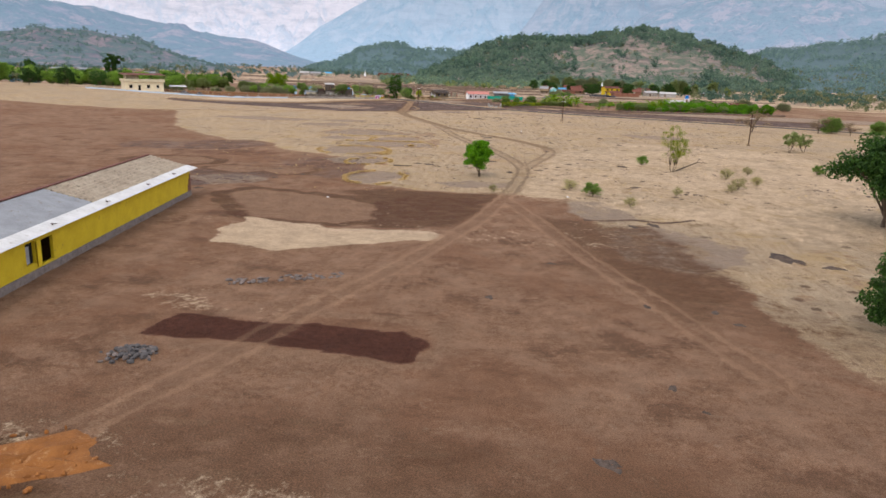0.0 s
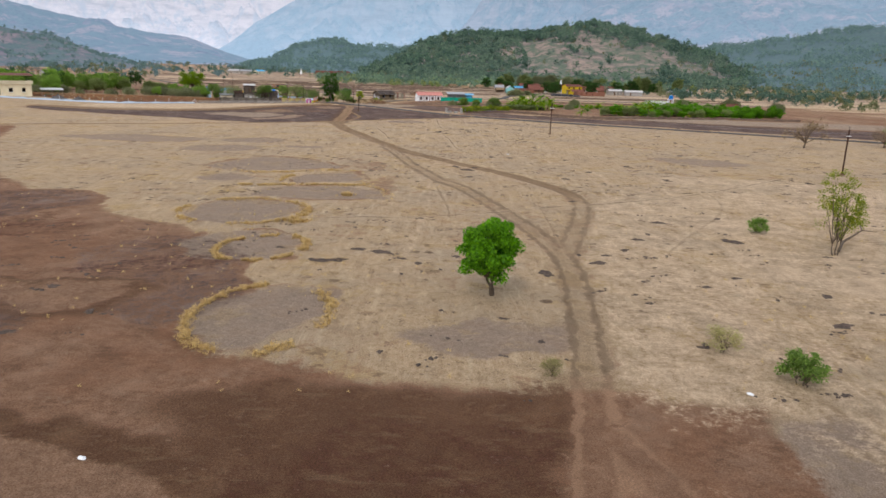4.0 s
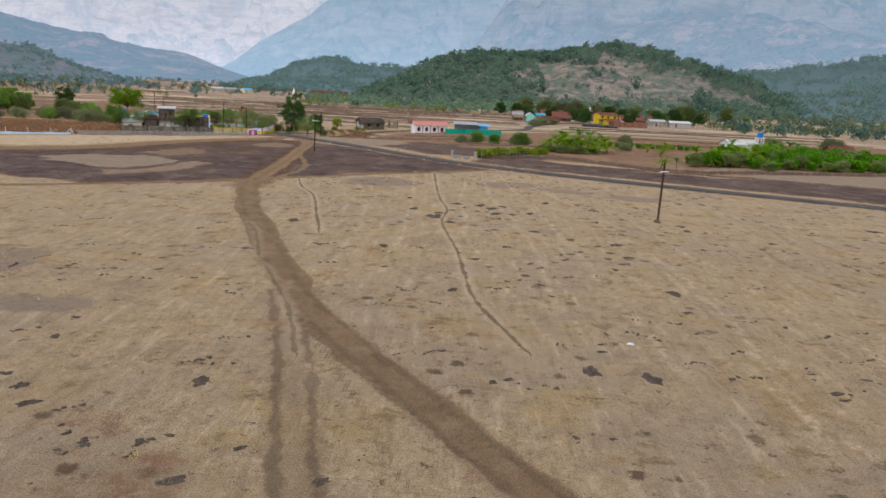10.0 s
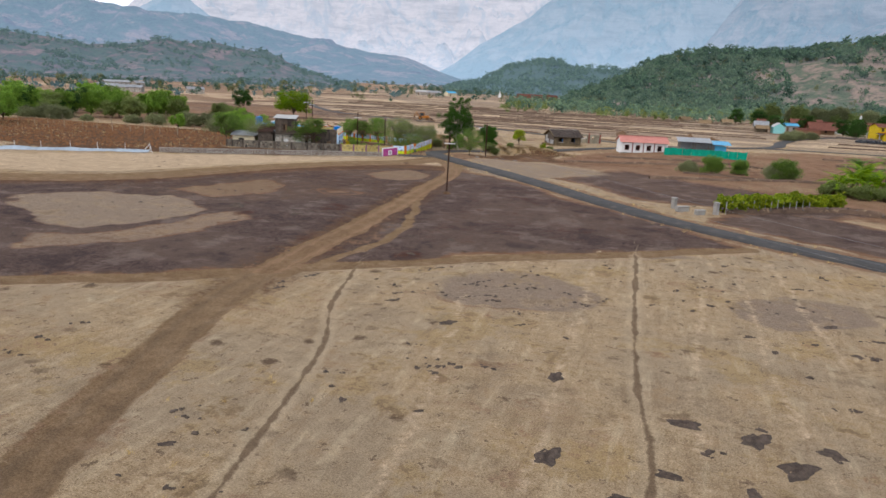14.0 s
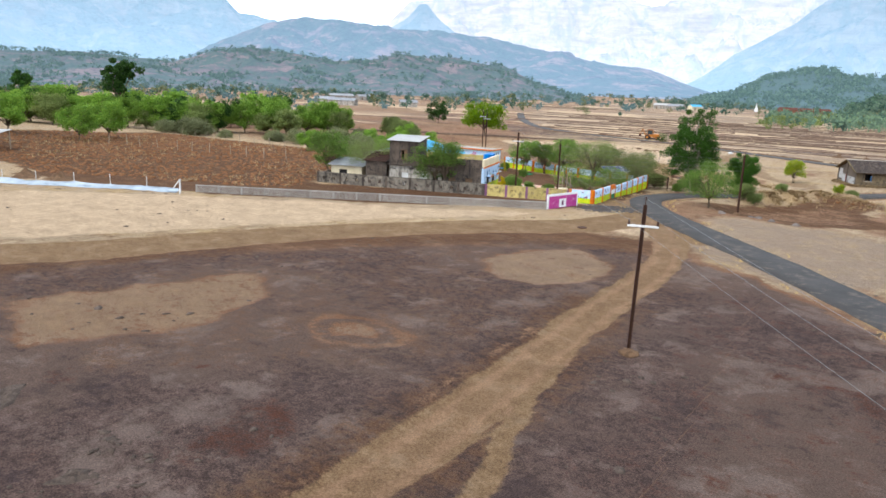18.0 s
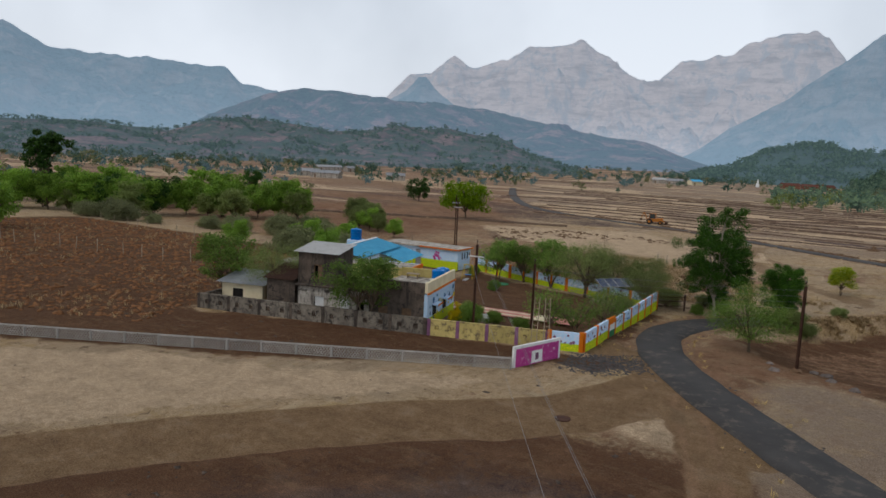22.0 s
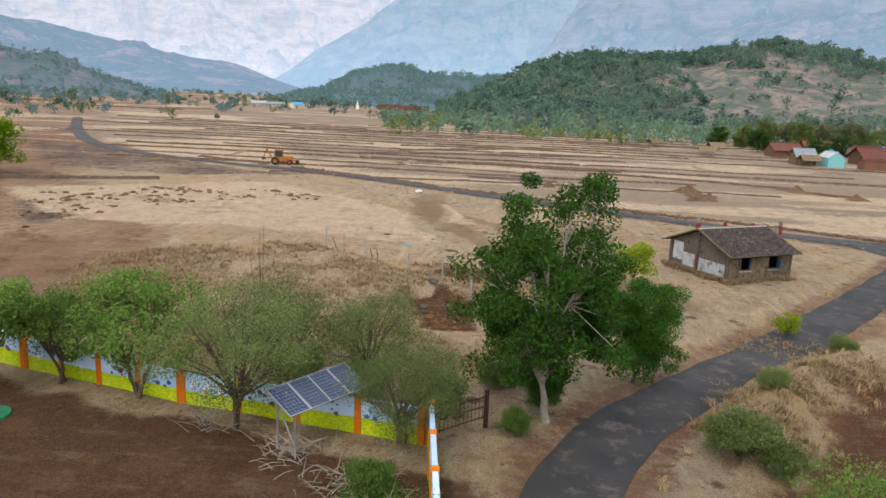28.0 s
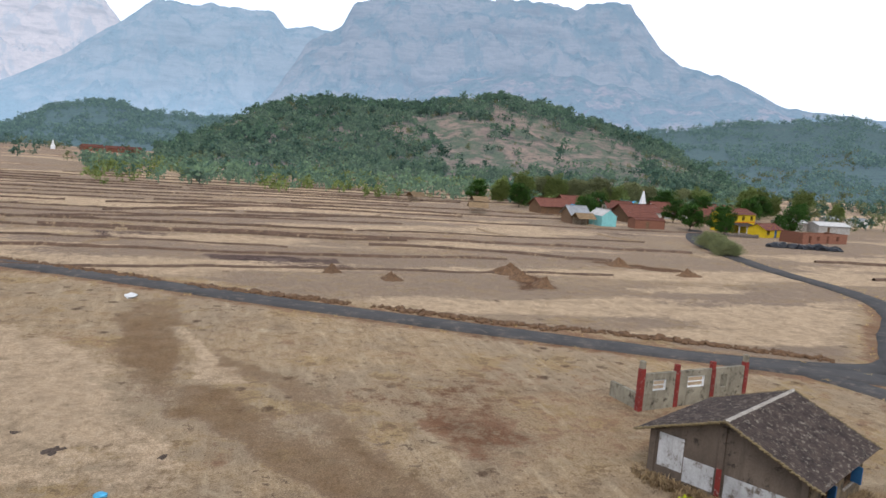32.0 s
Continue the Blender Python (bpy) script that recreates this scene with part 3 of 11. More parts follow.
lay("red", 0.72 * area([(-13.7, -0.3), (-9.2, 1.6), (0.1, 1.6), (5.4, 3.2), (4.9, -9.6), (2.9, -18.1), (-1.3, -21.4), (-6.7, -20), (-6, -12)], 0.9), 0.62 * area([(10, -10), (22, -14), (26, -34), (20, -46), (12, -30)], 2.0), 0.5 * area([(-30, -86), (30, -86), (22, -62), (0, -56), (-22, -60)], 3.0))
# Grey dried plots in the straw-coloured field.
for cx, cy, rx, ry, turn in ((-21, 40.5, 5.8, 5.6, 5), (-40, 92, 7, 4, 0),
                             (-29, 61.5, 4.2, 2.6, 0), (-11.2, 10.6, 3.7, 5.6, -10), (1.8, 7.8, 4.6, 2.6, 0), (41, 92, 7, 4.5, -20), (67, 206, 20, 8, 5), (-60, 104, 14, 5, 0), (-12.7, 161.8, 4.9, 4.6, 0),
                             (6, 165, 4.9, 3.2, 10), (14.4, 161.6, 3.4, 2.4, 0), (24, 158, 5, 2.6, 0), (-4, 178.5, 2.5, 1.2, 20), (-38, 106, 6, 5, 0), (-27, 98, 4, 2, 0)):
    lay("plot", 0.95 * oval(cx, cy, rx, ry, turn))
    ring = np.clip(oval(cx, cy, rx * 1.1, ry * 1.12, turn, 0.6) - oval(cx, cy, rx * 0.97, ry * 0.95, turn, 0.6), 0, 1)
    rims = np.maximum(rims, ring)
for corners in ([(-22, 28.5), (-20.5, 30.2), (-15.6, 32.2), (-12.5, 28), (-12.7, 23.5), (-16.3, 21), (-21, 22)], [(-20.2, 58.7), (-19.5, 64.9), (-16.7, 67.3), (-13.3, 69), (-11.3, 62.7), (-11.3, 60), (-19.6, 57.8)], [(-22.5, 55), (-20.2, 55.8), (-11.7, 56.6), (-9.1, 55.4), (-7.6, 49.1), (-16, 48.2), (-24, 48.5)], [(-32.9, 76.9), (-29.2, 81.5), (-21.4, 80.6), (-16.1, 75.6), (-19.2, 72.3), (-25.9, 67.7), (-31, 67.3), (-36, 71)]):
    lay("plot", 0.98 * area(corners, 0.5))
    rims = np.maximum(rims, np.clip(step(-1.3, -0.5, in_polygon(WX, WY, corners)) - step(-0.4, 0.5, in_polygon(WX, WY, corners)), 0, 1))
lay("soil", 0.55 * oval(-8.6, 60, 1.6, 7, -8), 0.5 * oval(-11.5, 76, 2.5, 5, 10))
# Brown tone on the rims paints in the shade along their low banks.
lay("soil", 0.7 * rims * step(0.3, 0.6, fractal(GX, GY, 4, 131, 3)))
# The burnt fields before and beyond the tarred road.
lay("burnt", area([(-120, 170), (-48.6, 146), (-30.9, 159.8), (-27, 164.2), (2.8, 186.5), (-7.7, 196), (-29, 219), (-36, 225), (-43.8, 223.8), (-49.8, 222.2), (-54, 217.5), (-60, 209.5), (-65.5, 198.5), (-69, 188.5), (-78, 180), (-95, 174), (-120, 176)], 1.6))
lay("burnt", 0.8 * area([(0, 199), (14, 189.6), (60, 167.6), (110, 145), (118, 178), (80, 186.5), (45, 192.5), (30, 198), (8, 212)], 1.5), 0.7 * area([(-20, 226), (-8, 212), (12, 208), (24, 216), (6, 232), (-14, 244)], 2.5))
burnt_pale = [oval(-43.6, 214.6, 4.9, 5.6), area([(-60.9, 185.0), (-59.4, 189.5), (-55.7, 197), (-50.7, 195.2), (-49.6, 191), (-51, 185.9), (-53.3, 181)], 0.8), area([(-66.5, 168.3), (-69.9, 173.5), (-66.0, 180.0), (-55.8, 179.7), (-48.5, 175.6), (-48.8, 168.9), (-51.8, 162.6), (-56.3, 162.4)], 0.7), area([(-54.7, 158.6), (-50, 161.6), (-47.5, 167), (-47.4, 172.1), (-46.2, 177.2), (-42.2, 175.2), (-42.0, 168.6), (-44.9, 161.2), (-48.5, 156.1), (-50.4, 154.9)], 0.8), 0.9 * np.clip(oval(-43.1, 195.4, 3.0, 2.6) - oval(-43.1, 195.4, 2.1, 1.8, 0, 0.5) + oval(-43.1, 195.4, 1.2, 1.0, 0, 0.5), 0, 1)]
for m in burnt_pale:
    cover["burnt"] = cover["burnt"] * (1 - 0.95 * m * (0.62 + 0.6 * fractal(GX, GY, 3, 211, 4)))
BURNT_LAND = np.maximum(cover["burnt"], sum(burnt_pale).clip(0, 1))
lay("soil", 0.95 * step(0.02, 0.3, BURNT_LAND), 0.9 * lane([(-120, 177), (-95, 176), (-79, 181), (-69, 189.5), (-66, 199), (-60.5, 210.5), (-54, 219), (-49, 224), (-43, 226), (-36, 226)], 2.2, 1.5))
lay("track", 0.42 * burnt_pale[0], 0.46 * burnt_pale[1], 0.34 * burnt_pale[4])
lay("plot", 0.9 * burnt_pale[2], 0.6 * burnt_pale[0], 0.55 * burnt_pale[1], 0.6 * burnt_pale[3], 0.5 * burnt_pale[4])
lay("pale", 0.25 * burnt_pale[3], 0.2 * burnt_pale[1])
# Paths worn by wheels and feet.
lay("pale", 0.52 * lane([(-18, -84), (-9.7, -60.4), (-6.9, -52.7), (-4.6, -44.5), (-0.4, -32), (4.6, -14.5), (5.8, -4.5)], 1.2, 0.9), 0.46 * lane([(6.4, -3), (8.9, -9), (12.0, -20.7), (15.0, -30.8), (17.6, -38.3)], 1.1, 0.8))
# The second path runs on as a broad reddish way; scuffed straw and dust lie beside the first.
lay("pale", 0.8 * lane([(13.4, -26.5), (15.4, -34), (16.8, -39.5), (19.7, -44.3), (23.2, -48.2), (30, -53)], 0.6, 0.8), 0.5 * lane([(15, -35), (17.2, -42), (20, -49), (26, -56)], 2.2, 1.8))
lay("straw", 0.45 * step(0.45, 0.7, fractal(GX, GY, 2.2, 161, 4)) * np.maximum(area([(-21, -43.6), (-12.6, -40.8), (-6, -42.2), (-5, -45.4), (-9.2, -45.8), (-14.3, -46.4), (-22, -47)], 1.6), lane([(-5, -44.6), (-3.2, -40.4), (-0.3, -32), (1.6, -25)], 1.4, 0.8)))
lay("pale", 0.42 * step(0.5, 0.72, fractal(GX, GY, 2.0, 163, 5)) * area([(-30, -70), (-24, -46), (-16, -34), (2, -30), (12, -22), (20, -40), (26, -60), (16, -76), (-10, -76)], 2.5))
lay("straw", 0.85 * area([(-163, 420), (-125, 444), (-95, 388), (-112, 374), (-126, 384)], 2) * (0.4 + 0.9 * fractal(GX, GY, 7, 165)), 0.9 * area([(-124, 333), (-108, 344), (-93, 354), (-68, 333), (-60, 310), (-85, 316), (-102, 312)], 2) * (0.3 + 1.0 * fractal(GX, GY, 5, 167)))
TRACKS = (([(6.2, 0), (8, 9), (9.1, 24), (7.3, 36.6), (3.4, 51.2), (-2, 65), (-6.7, 79.6), (-10.3, 94), (-13.4, 105)], 1.0), ([(8.2, 12), (9.6, 28.4), (12.1, 38.5), (14.4, 52), (13.6, 59), (8.4, 69.8), (3.8, 77), (-4.2, 89.5), (-9.5, 98), (-13.2, 105.5)], 1.15),
          ([(-12.4, 104), (-17.4, 116), (-21.4, 126.4), (-25.7, 138), (-30, 152), (-31.4, 165), (-32.4, 179), (-34.0, 192), (-35.4, 205), (-37.5, 224), (-45, 240)], 1.4), ([(-29, 158), (-27.6, 174.5), (-28.8, 182.4), (-32.6, 193.6), (-35, 204)], 0.5),
          ([(-100, 121), (-48.6, 146), (-31, 158.6), (-27, 162.6), (3.5, 185.5)], 1.1), ([(-120, 179), (-95, 177.5), (-80, 183), (-71, 190), (-66.4, 201), (-61.2, 213.4), (-55, 222.5), (-48, 231), (-45.5, 240)], 3.0),
          ([(-14, 38), (0, 42), (13, 49), (32.6, 61.3), (49, 78)], 0.3), ([(32.6, 61), (35, 52), (31, 43), (27, 30)], 0.3), ([(-14.7, 123.8), (-16.6, 132), (-20.2, 147), (-23.8, 155.6), (-24.9, 161)], 0.3),
          ([(3, 100), (-2.2, 122), (-3.2, 129), (-2.3, 136), (-3.3, 145), (-6.1, 174)], 0.3), ([(-39, 232), (-48, 244), (-54, 247)], 2.2))
for k, (points, half) in enumerate(TRACKS):
    if half > 0.4:
        lay("track", lane(smooth_line(points, 4), half, 0.3) * (0.42 if k == 0 else 0.47 + 0.53 * step(52, 64, GY) if k == 1 else 1.0))


def beside(lines):
    """Signed distance to the nearest of some lines, and how plainly that line shows."""
    best, side, plain = np.full(GX.shape, 9.0), np.full(GX.shape, 9.0), np.zeros(GX.shape)
    for points, k in lines:
        for (ax, ay), (bx, by) in zip(points, points[1:]):
            i = slice(np.searchsorted(gx, min(ax, bx) - 7), np.searchsorted(gx, max(ax, bx) + 7))
            j = slice(np.searchsorted(gy, min(ay, by) - 7), np.searchsorted(gy, max(ay, by) + 7))
            x, y, dx, dy = GX[j, i] - ax, GY[j, i] - ay, bx - ax, by - ay
            t = np.clip((x * dx + y * dy) / (dx * dx + dy * dy), 0, 1)
            d = np.hypot(x - t * dx, y - t * dy)
            near = d < best[j, i]
            best[j, i] = np.where(near, d, best[j, i])
            side[j, i] = np.where(near, d * np.sign(dx * y - dy * x), side[j, i])
            plain[j, i] = np.where(near, k, plain[j, i])
    return side, plain


RUTS = (([(-18, -84), (-9.7, -60.4), (-6.9, -52.7), (-4.6, -44.5), (-2.2, -37.7), (-0.2, -31.5), (2.6, -21.1), (4.3, -15), (5.5, -8), (6.4, -2.5), (7.4, 5), (8.6, 16), (9.1, 24), (8.4, 31), (7.3, 36.6), (5.4, 44.1), (3.4, 51.2), (1.1, 59), (-2, 65), (-4.2, 71.5), (-6.7, 79.6), (-8.7, 88), (-10.3, 94), (-13, 103)], 0.9),
        ([(6.9, -2.5), (8.9, -9), (10.8, -15.8), (12.1, -20.9), (15.0, -30.8), (17.6, -38.3), (19.2, -44), (21.5, -51)], 0.8),
        ([(9.6, 28.4), (10.7, 32.9), (12.1, 38.5), (13.5, 45), (14.4, 52), (13.6, 59), (11.4, 64), (8.4, 69.8), (3.8, 77), (-0.7, 83.7), (-4.2, 89.5), (-9.5, 98), (-12.6, 104)], 0.75),
        ([(-13, 105), (-17.4, 116), (-21.4, 126.4), (-25.7, 138), (-30, 152.5), (-31.4, 165), (-32.1, 176.6), (-33.9, 194), (-35.4, 206), (-37.3, 222), (-44, 239)], 0.55))
FOOT = (([(-15, 38), (-7.9, 39.6), (-3.9, 40.5), (1.3, 42.7), (8.1, 46.5), (16.3, 50.7), (22.3, 54), (32.1, 61.4), (47, 75)], 0.85), ([(32.1, 61.4), (31.1, 53.7), (28.2, 46.1), (21.8, 35.4), (18.5, 29.6)], 0.4), ([(-2.2, 59), (-1.4, 52.5), (-0.7, 46.8), (-0.4, 40.9)], 0.6),
        ([(-25.3, 161.5), (-23.1, 153.6), (-20.2, 147), (-18.2, 139), (-16.9, 133), (-15.5, 127.4), (-14.6, 123)], 1.0), ([(-6.1, 178), (-4.3, 151.6), (-2.9, 141), (-3.2, 134), (-3.0, 130), (-1.8, 122), (-1.2, 117), (-0.8, 111.8), (-0.3, 106), (0.4, 102), (1.9, 97), (2.8, 94)], 1.0),
        ([(-9.6, 92), (-12, 100), (-16.2, 110)], 0.7), ([(-17.5, 113), (-20.3, 122), (-22.5, 127)], 0.6))
rut_side, rut_plain = beside([(smooth_line(p, 2), k) for p, k in RUTS])
foot_side, foot_plain = beside([(smooth_line(p, 2), k) for p, k in FOOT])
for points, off in ((TRACKS[0][0], 0.9), (TRACKS[1][0], 0.9), (TRACKS[2][0], 1.1)):
    line = smooth_line(points, 4)
    worn = step(0.75, 0.2, to_line(GX + 0.4 * (WX - GX), GY + 0.4 * (WY - GY), line)) * step(0.42, 0.6, fractal(GX, GY, 5, 111, 3))
    cover["track"] = cover["track"] * (1 - 0.3 * worn)
    lay("pale", 0.5 * step(0.5, 0.1, np.abs(to_line(GX, GY, line) - off * 1.5)) * step(0.5, 0.62, fractal(GX, GY, 3, 113, 3)))
lay("plot", 0.3 * area([(-40, 290), (-46, 298), (-53.1, 306), (-56.3, 311), (-60, 316), (-64.4, 323), (-68.2, 337), (-67.5, 352), (-62, 353), (-54.7, 332), (-51.5, 318), (-47, 308), (-40, 300)], 0.9))
lay("straw", 0.8 * area([(-64, 339), (-62.6, 338), (-58.6, 325), (-60.5, 325)], 0.5))
lay("pale", 0.7 * oval(-50, 296, 3, 5, 20))
for m in (oval(-63, 334, 0.9, 6, -12), oval(-66, 345, 0.6, 3)):
    cover["track"] = cover["track"] * (1 - 0.8 * m)
lay("pale", 0.5 * oval(-29.5, 174, 0.8, 6, -8))
lay("straw", 0.22 * oval(-44.5, 234.5, 5, 3.6, 60), 0.95 * area([(-112, 197), (-99, 201.5), (-87, 212.5), (-79, 218), (-66.6, 226), (-54.5, 232.5), (-57.6, 226.5), (-63, 220.5), (-66.4, 213), (-69.4, 204), (-75, 192), (-84, 186), (-112, 184)], 0.9) * (0.62 + 0.6 * fractal(GX, GY, 4, 181, 4)))
# Round the walled compound.
lay("red", area([(-86, 231), (-82, 226), (-112, 210), (-160, 212), (-170, 262), (-120, 268), (-92, 262)], 2.0), 0.95 * area([(-84, 229), (-64, 239), (-54, 243), (-50, 243), (-54, 237), (-61, 231.5), (-85, 216.5), (-112, 206), (-112, 222)], 0.8))
lay("burnt", 0.95 * area([(-53, 238.6), (-54, 243), (-50, 246.7), (-48, 243), (-50, 239)], 0.5), 0.55 * area([(-190, 425), (-146, 399.8), (-104.3, 370), (-89, 366), (-110, 355), (-135, 358)], 1.5) * (0.6 + 0.8 * fractal(GX, GY, 8, 141)), 0.6 * area([(-118, 326), (-103, 308), (-100, 320), (-88, 338), (-80, 333), (-78, 339), (-90, 344), (-108, 341)], 1.2) * (0.4 + 1.0 * fractal(GX, GY, 4, 143)))
lay("red", 0.95 * area([(-90, 228), (-80, 233), (-64, 239.8), (-64, 236), (-86, 226)], 0.6), 0.85 * area([(-66, 249), (-60, 244), (-54, 247), (-55, 266), (-69, 270), (-85, 274), (-80, 256)], 0.8), 0.95 * area([(-46, 261), (-41, 254), (-33, 249), (-24, 258), (-34, 279), (-41, 272)], 1.2))
lay("soil", 0.7 * area([(-49, 245), (-38, 235), (-28, 225), (-14, 236), (-30, 252), (-42, 258), (-48, 262)], 1.5), 0.4 * oval(-40, 318, 10, 6), 0.55 * area([(-58, 294), (-52, 292), (-50, 300), (-60, 304), (-66, 298)], 1.0), 0.55 * oval(-24, 296, 7, 5, 40))
lay("red", 0.9 * oval(-58.6, 299.6, 3.4, 2.2, 0), 0.95 * area(SCAR, 0.5), 0.7 * oval(-77, 294.5, 2.0, 0.8), 0.6 * oval(-71.5, 298, 2.0, 0.8), 0.6 * oval(-53.6, 283.6, 1.6, 0.8), 0.5 * oval(-51.4, 294.4, 1.6, 1.4), 0.3 * oval(-46, 322, 6, 4), 0.6 * oval(-33, 279.5, 6, 3.5))
# Rice fields across the far road: dull soil with a few ploughed plots.
far_soil = step(-1, 3, in_polygon(WX, WY, [(-9, 325), (-30, 337), (-56, 353), (-86, 372), (-120, 386), (-150, 406), (-190, 452), (-260, 600), (-500, 1500), (700, 1500), (420, 700), (300, 420), (160, 356), (18, 352), (2, 338)]))
lay("plot", 0.68 * far_soil * (0.35 + 1.3 * fractal(GX * 0.5, GY * 1.4, 16, 51)))
lay("soil", 0.36 * far_soil * (0.2 + 1.4 * fractal(GX * 0.5, GY * 1.6, 22, 55)))
lay("straw", 0.7 * far_soil * step(0.47, 0.62, fractal(GX * 0.45, GY * 1.5, 18, 57)))
lay("burnt", 0.85 * area([(-81, 402), (-70, 401), (-70.4, 392.4), (-79, 392)], 0.7), 0.85 * area([(-65, 380), (-45, 378), (-45.5, 371.5), (-52, 370), (-62, 374)], 0.7), 0.5 * oval(-120, 440, 16, 5), 0.5 * oval(20, 430, 12, 4), 0.4 * oval(-40, 460, 18, 5), 0.4 * oval(60, 395, 14, 5))
lay("red", 0.8 * area([(-23, 373), (-25.6, 359), (-21, 360), (-20, 371)], 0.8), 0.8 * area([(-9, 388), (4, 372), (8, 369), (10, 374), (2, 382)], 1.0))
lay("soil", 0.75 * area([(-90, 262), (-84, 275), (-70, 275), (-100, 330), (-160, 380), (-260, 470), (-300, 420), (-180, 290)], 3) * (0.3 + 1.0 * fractal(GX, GY, 14, 61)), 0.95 * area([(-6, 222), (10, 212), (45, 198), (110, 176), (240, 165), (300, 300), (160, 345), (30, 340), (0, 318), (-28, 287), (-30, 262), (-22, 240)], 4) * (0.42 + 0.75 * fractal(GX, GY, 14, 71)))
lay("plot", 0.95 * area([(45, 193.5), (60, 200.5), (76, 206), (112, 209), (160, 204), (150, 178), (118, 182), (80, 188)], 1.2))
road_near = np.minimum(np.minimum(to_line(GX, GY, ROAD_1[::3]), to_line(GX, GY, ROAD_2[::3])), to_line(GX, GY, ROAD_3[::3]))
lay("soil", 0.6 * step(4.2, 2.6, road_near + 1.5 * (fractal(GX, GY, 3, 81) - 0.5)))
lay("red", 0.8 * area([(-44, 264), (-42.2, 270), (-39.5, 275.4), (-36, 280), (-31.7, 285), (-30, 276), (-36, 262)], 1.2))
# The valley floor far off is brown and thinly grown.
away = np.hypot(GX + 20, GY - 190)
lay("soil", 0.85 * step(-100, -150, GX) * step(252, 300, GY) * (0.45 + 0.75 * fractal(GX, GY, 30, 151, 4)), 0.9 * step(330, 560, away) * (0.45 + 0.75 * fractal(GX, GY, 60, 121, 4)))
lay("plot", 0.48 * step(200, 330, away) * (0.5 + 0.9 * fractal(GX, GY, 35, 125, 4)) * step(330, 300, GX + 0 * GY))
lay("red", 0.36 * area([(-120, 186), (-90, 198), (-73, 208), (-54, 216), (-44, 221), (-36, 222), (-30, 216), (-34, 196), (-48, 182), (-90, 176)], 3))
lay("soil", 0.3 * area(BANK, 1.5), 0.5 * area([(-36, 226), (-50, 224), (-56, 222), (-47, 233), (-40, 236)], 1.5))
for points in ([(3, 104), (0, 122), (-1, 140), (-1, 160), (0, 178)], [(6, 100), (5, 130), (3, 150), (2, 178)], [(11, 92), (9, 125), (7, 150), (5, 180)], [(-7, 108), (-7, 130), (-8, 150), (-9, 178)], [(15, 84), (17, 110), (14, 140), (9, 176)], [(-11, 112), (-12, 135), (-16, 160)],
               [(20, 20), (18, 45), (19, 70), (14, 95)], [(12, 22), (17, 40), (21, 58), (20, 80)], [(-4, 20), (-3, 45), (-4, 70), (-9, 95)], [(26, 40), (27, 70), (22, 105), (18, 140)]):
    lay("straw", 0.8 * lane(smooth_line(points, 4), 0.2, 0.7))
for name in ("pale", "track", "straw"):
    cover[name] = cover[name] * (1 - DARK_PLOT)
rut_plain = rut_plain * (1 - 0.55 * DARK_PLOT) * (1 - 0.3 * step(0, -10, GY))
lay("deep", 1.0 * DARK_PLOT)
lay("pale", 0.5 * lane([(-7.7, -52.5), (-6.7, -49.4), (-5.4, -45)], 0.14, 0.6), 0.55 * lane([(-6.2, -52.5), (-5.2, -49.2), (-3.9, -45)], 0.14, 0.6))
clay = area([(-20, -63), (-12.6, -60.4), (-11, -60.8), (-9.4, -64.8), (-10, -72), (-20, -72)], 0.5)
for name in ("pale", "track", "straw"):
    cover[name] = cover[name] * (1 - clay)
lay("pale", 0.5 * area([(-42, 262), (-39, 256), (-33, 252), (-27, 259), (-34, 276), (-39, 270)], 1.5))
lay("soil", 0.75 * area([(-43, 229), (-37, 228), (-30, 222), (-33, 216), (-40, 217), (-46, 222)], 1.5))
lay("straw", 0.6 * area([(-47.7, 231.8), (-43.7, 235.4), (-38.3, 231.6), (-38.6, 228.8), (-43.5, 229.9)], 1.6) * (0.3 + 1.1 * fractal(GX, GY, 3, 199, 4)))
lay("deep", 0.3 * area([(-34, 221), (-22, 213), (-6, 196), (0, 188), (-22, 170), (-27, 178), (-31, 197)], 2.5), 0.6 * area([(-52, 182), (-49.5, 183.4), (-43.4, 180.4), (-41, 176), (-48, 172)], 1.5) * step(0.4, 0.6, fractal(GX, GY, 3, 191, 4)), 0.6 * lane([(-25, 203), (-22, 203.4), (-19, 199)], 0.6, 1.0))
cover["soil"] = cover["soil"] * (1 - 0.5 * area([(-39, 229), (-27, 220), (-12, 236), (-30, 250), (-40, 248)], 2))
lay("plot", 0.7 * area([(-39, 229), (-27, 220), (-12, 236), (-30, 250), (-40, 248)], 2) * (0.5 + fractal(GX, GY, 4, 193, 4)))
lay("red", 0.6 * lane(smooth_line([(-30, 152), (-31.4, 165), (-32.4, 179), (-34.0, 192), (-36, 208)], 4), 3.2, 2.4))
fringe = step(7, 1, to_line(GX, GY, [(-80, 180), (-69, 188.5), (-65.5, 198.5), (-60, 209.5), (-54, 217.5), (-48, 224), (-40, 226)]))
cover["burnt"] = cover["burnt"] * (1 - 0.75 * fringe * step(0.35, 0.6, fractal(GX, GY, 5, 195, 5)))
lay("red", 0.72 * fringe)
lay("track", 0.95 * area([(-40, 290), (-43.5, 296), (-47.7, 300.1), (-51.3, 303.3), (-56.2, 310.9), (-60.7, 317.9), (-64.3, 324.6), (-68.1, 334.8), (-69.6, 350), (-65.1, 351), (-60.2, 333.5), (-53.5, 323.7), (-52, 317), (-49.8, 308.7), (-45.3, 301.9), (-40, 299)], 0.7) * (0.6 + 0.7 * fractal(GX, GY, 5, 197, 4)))
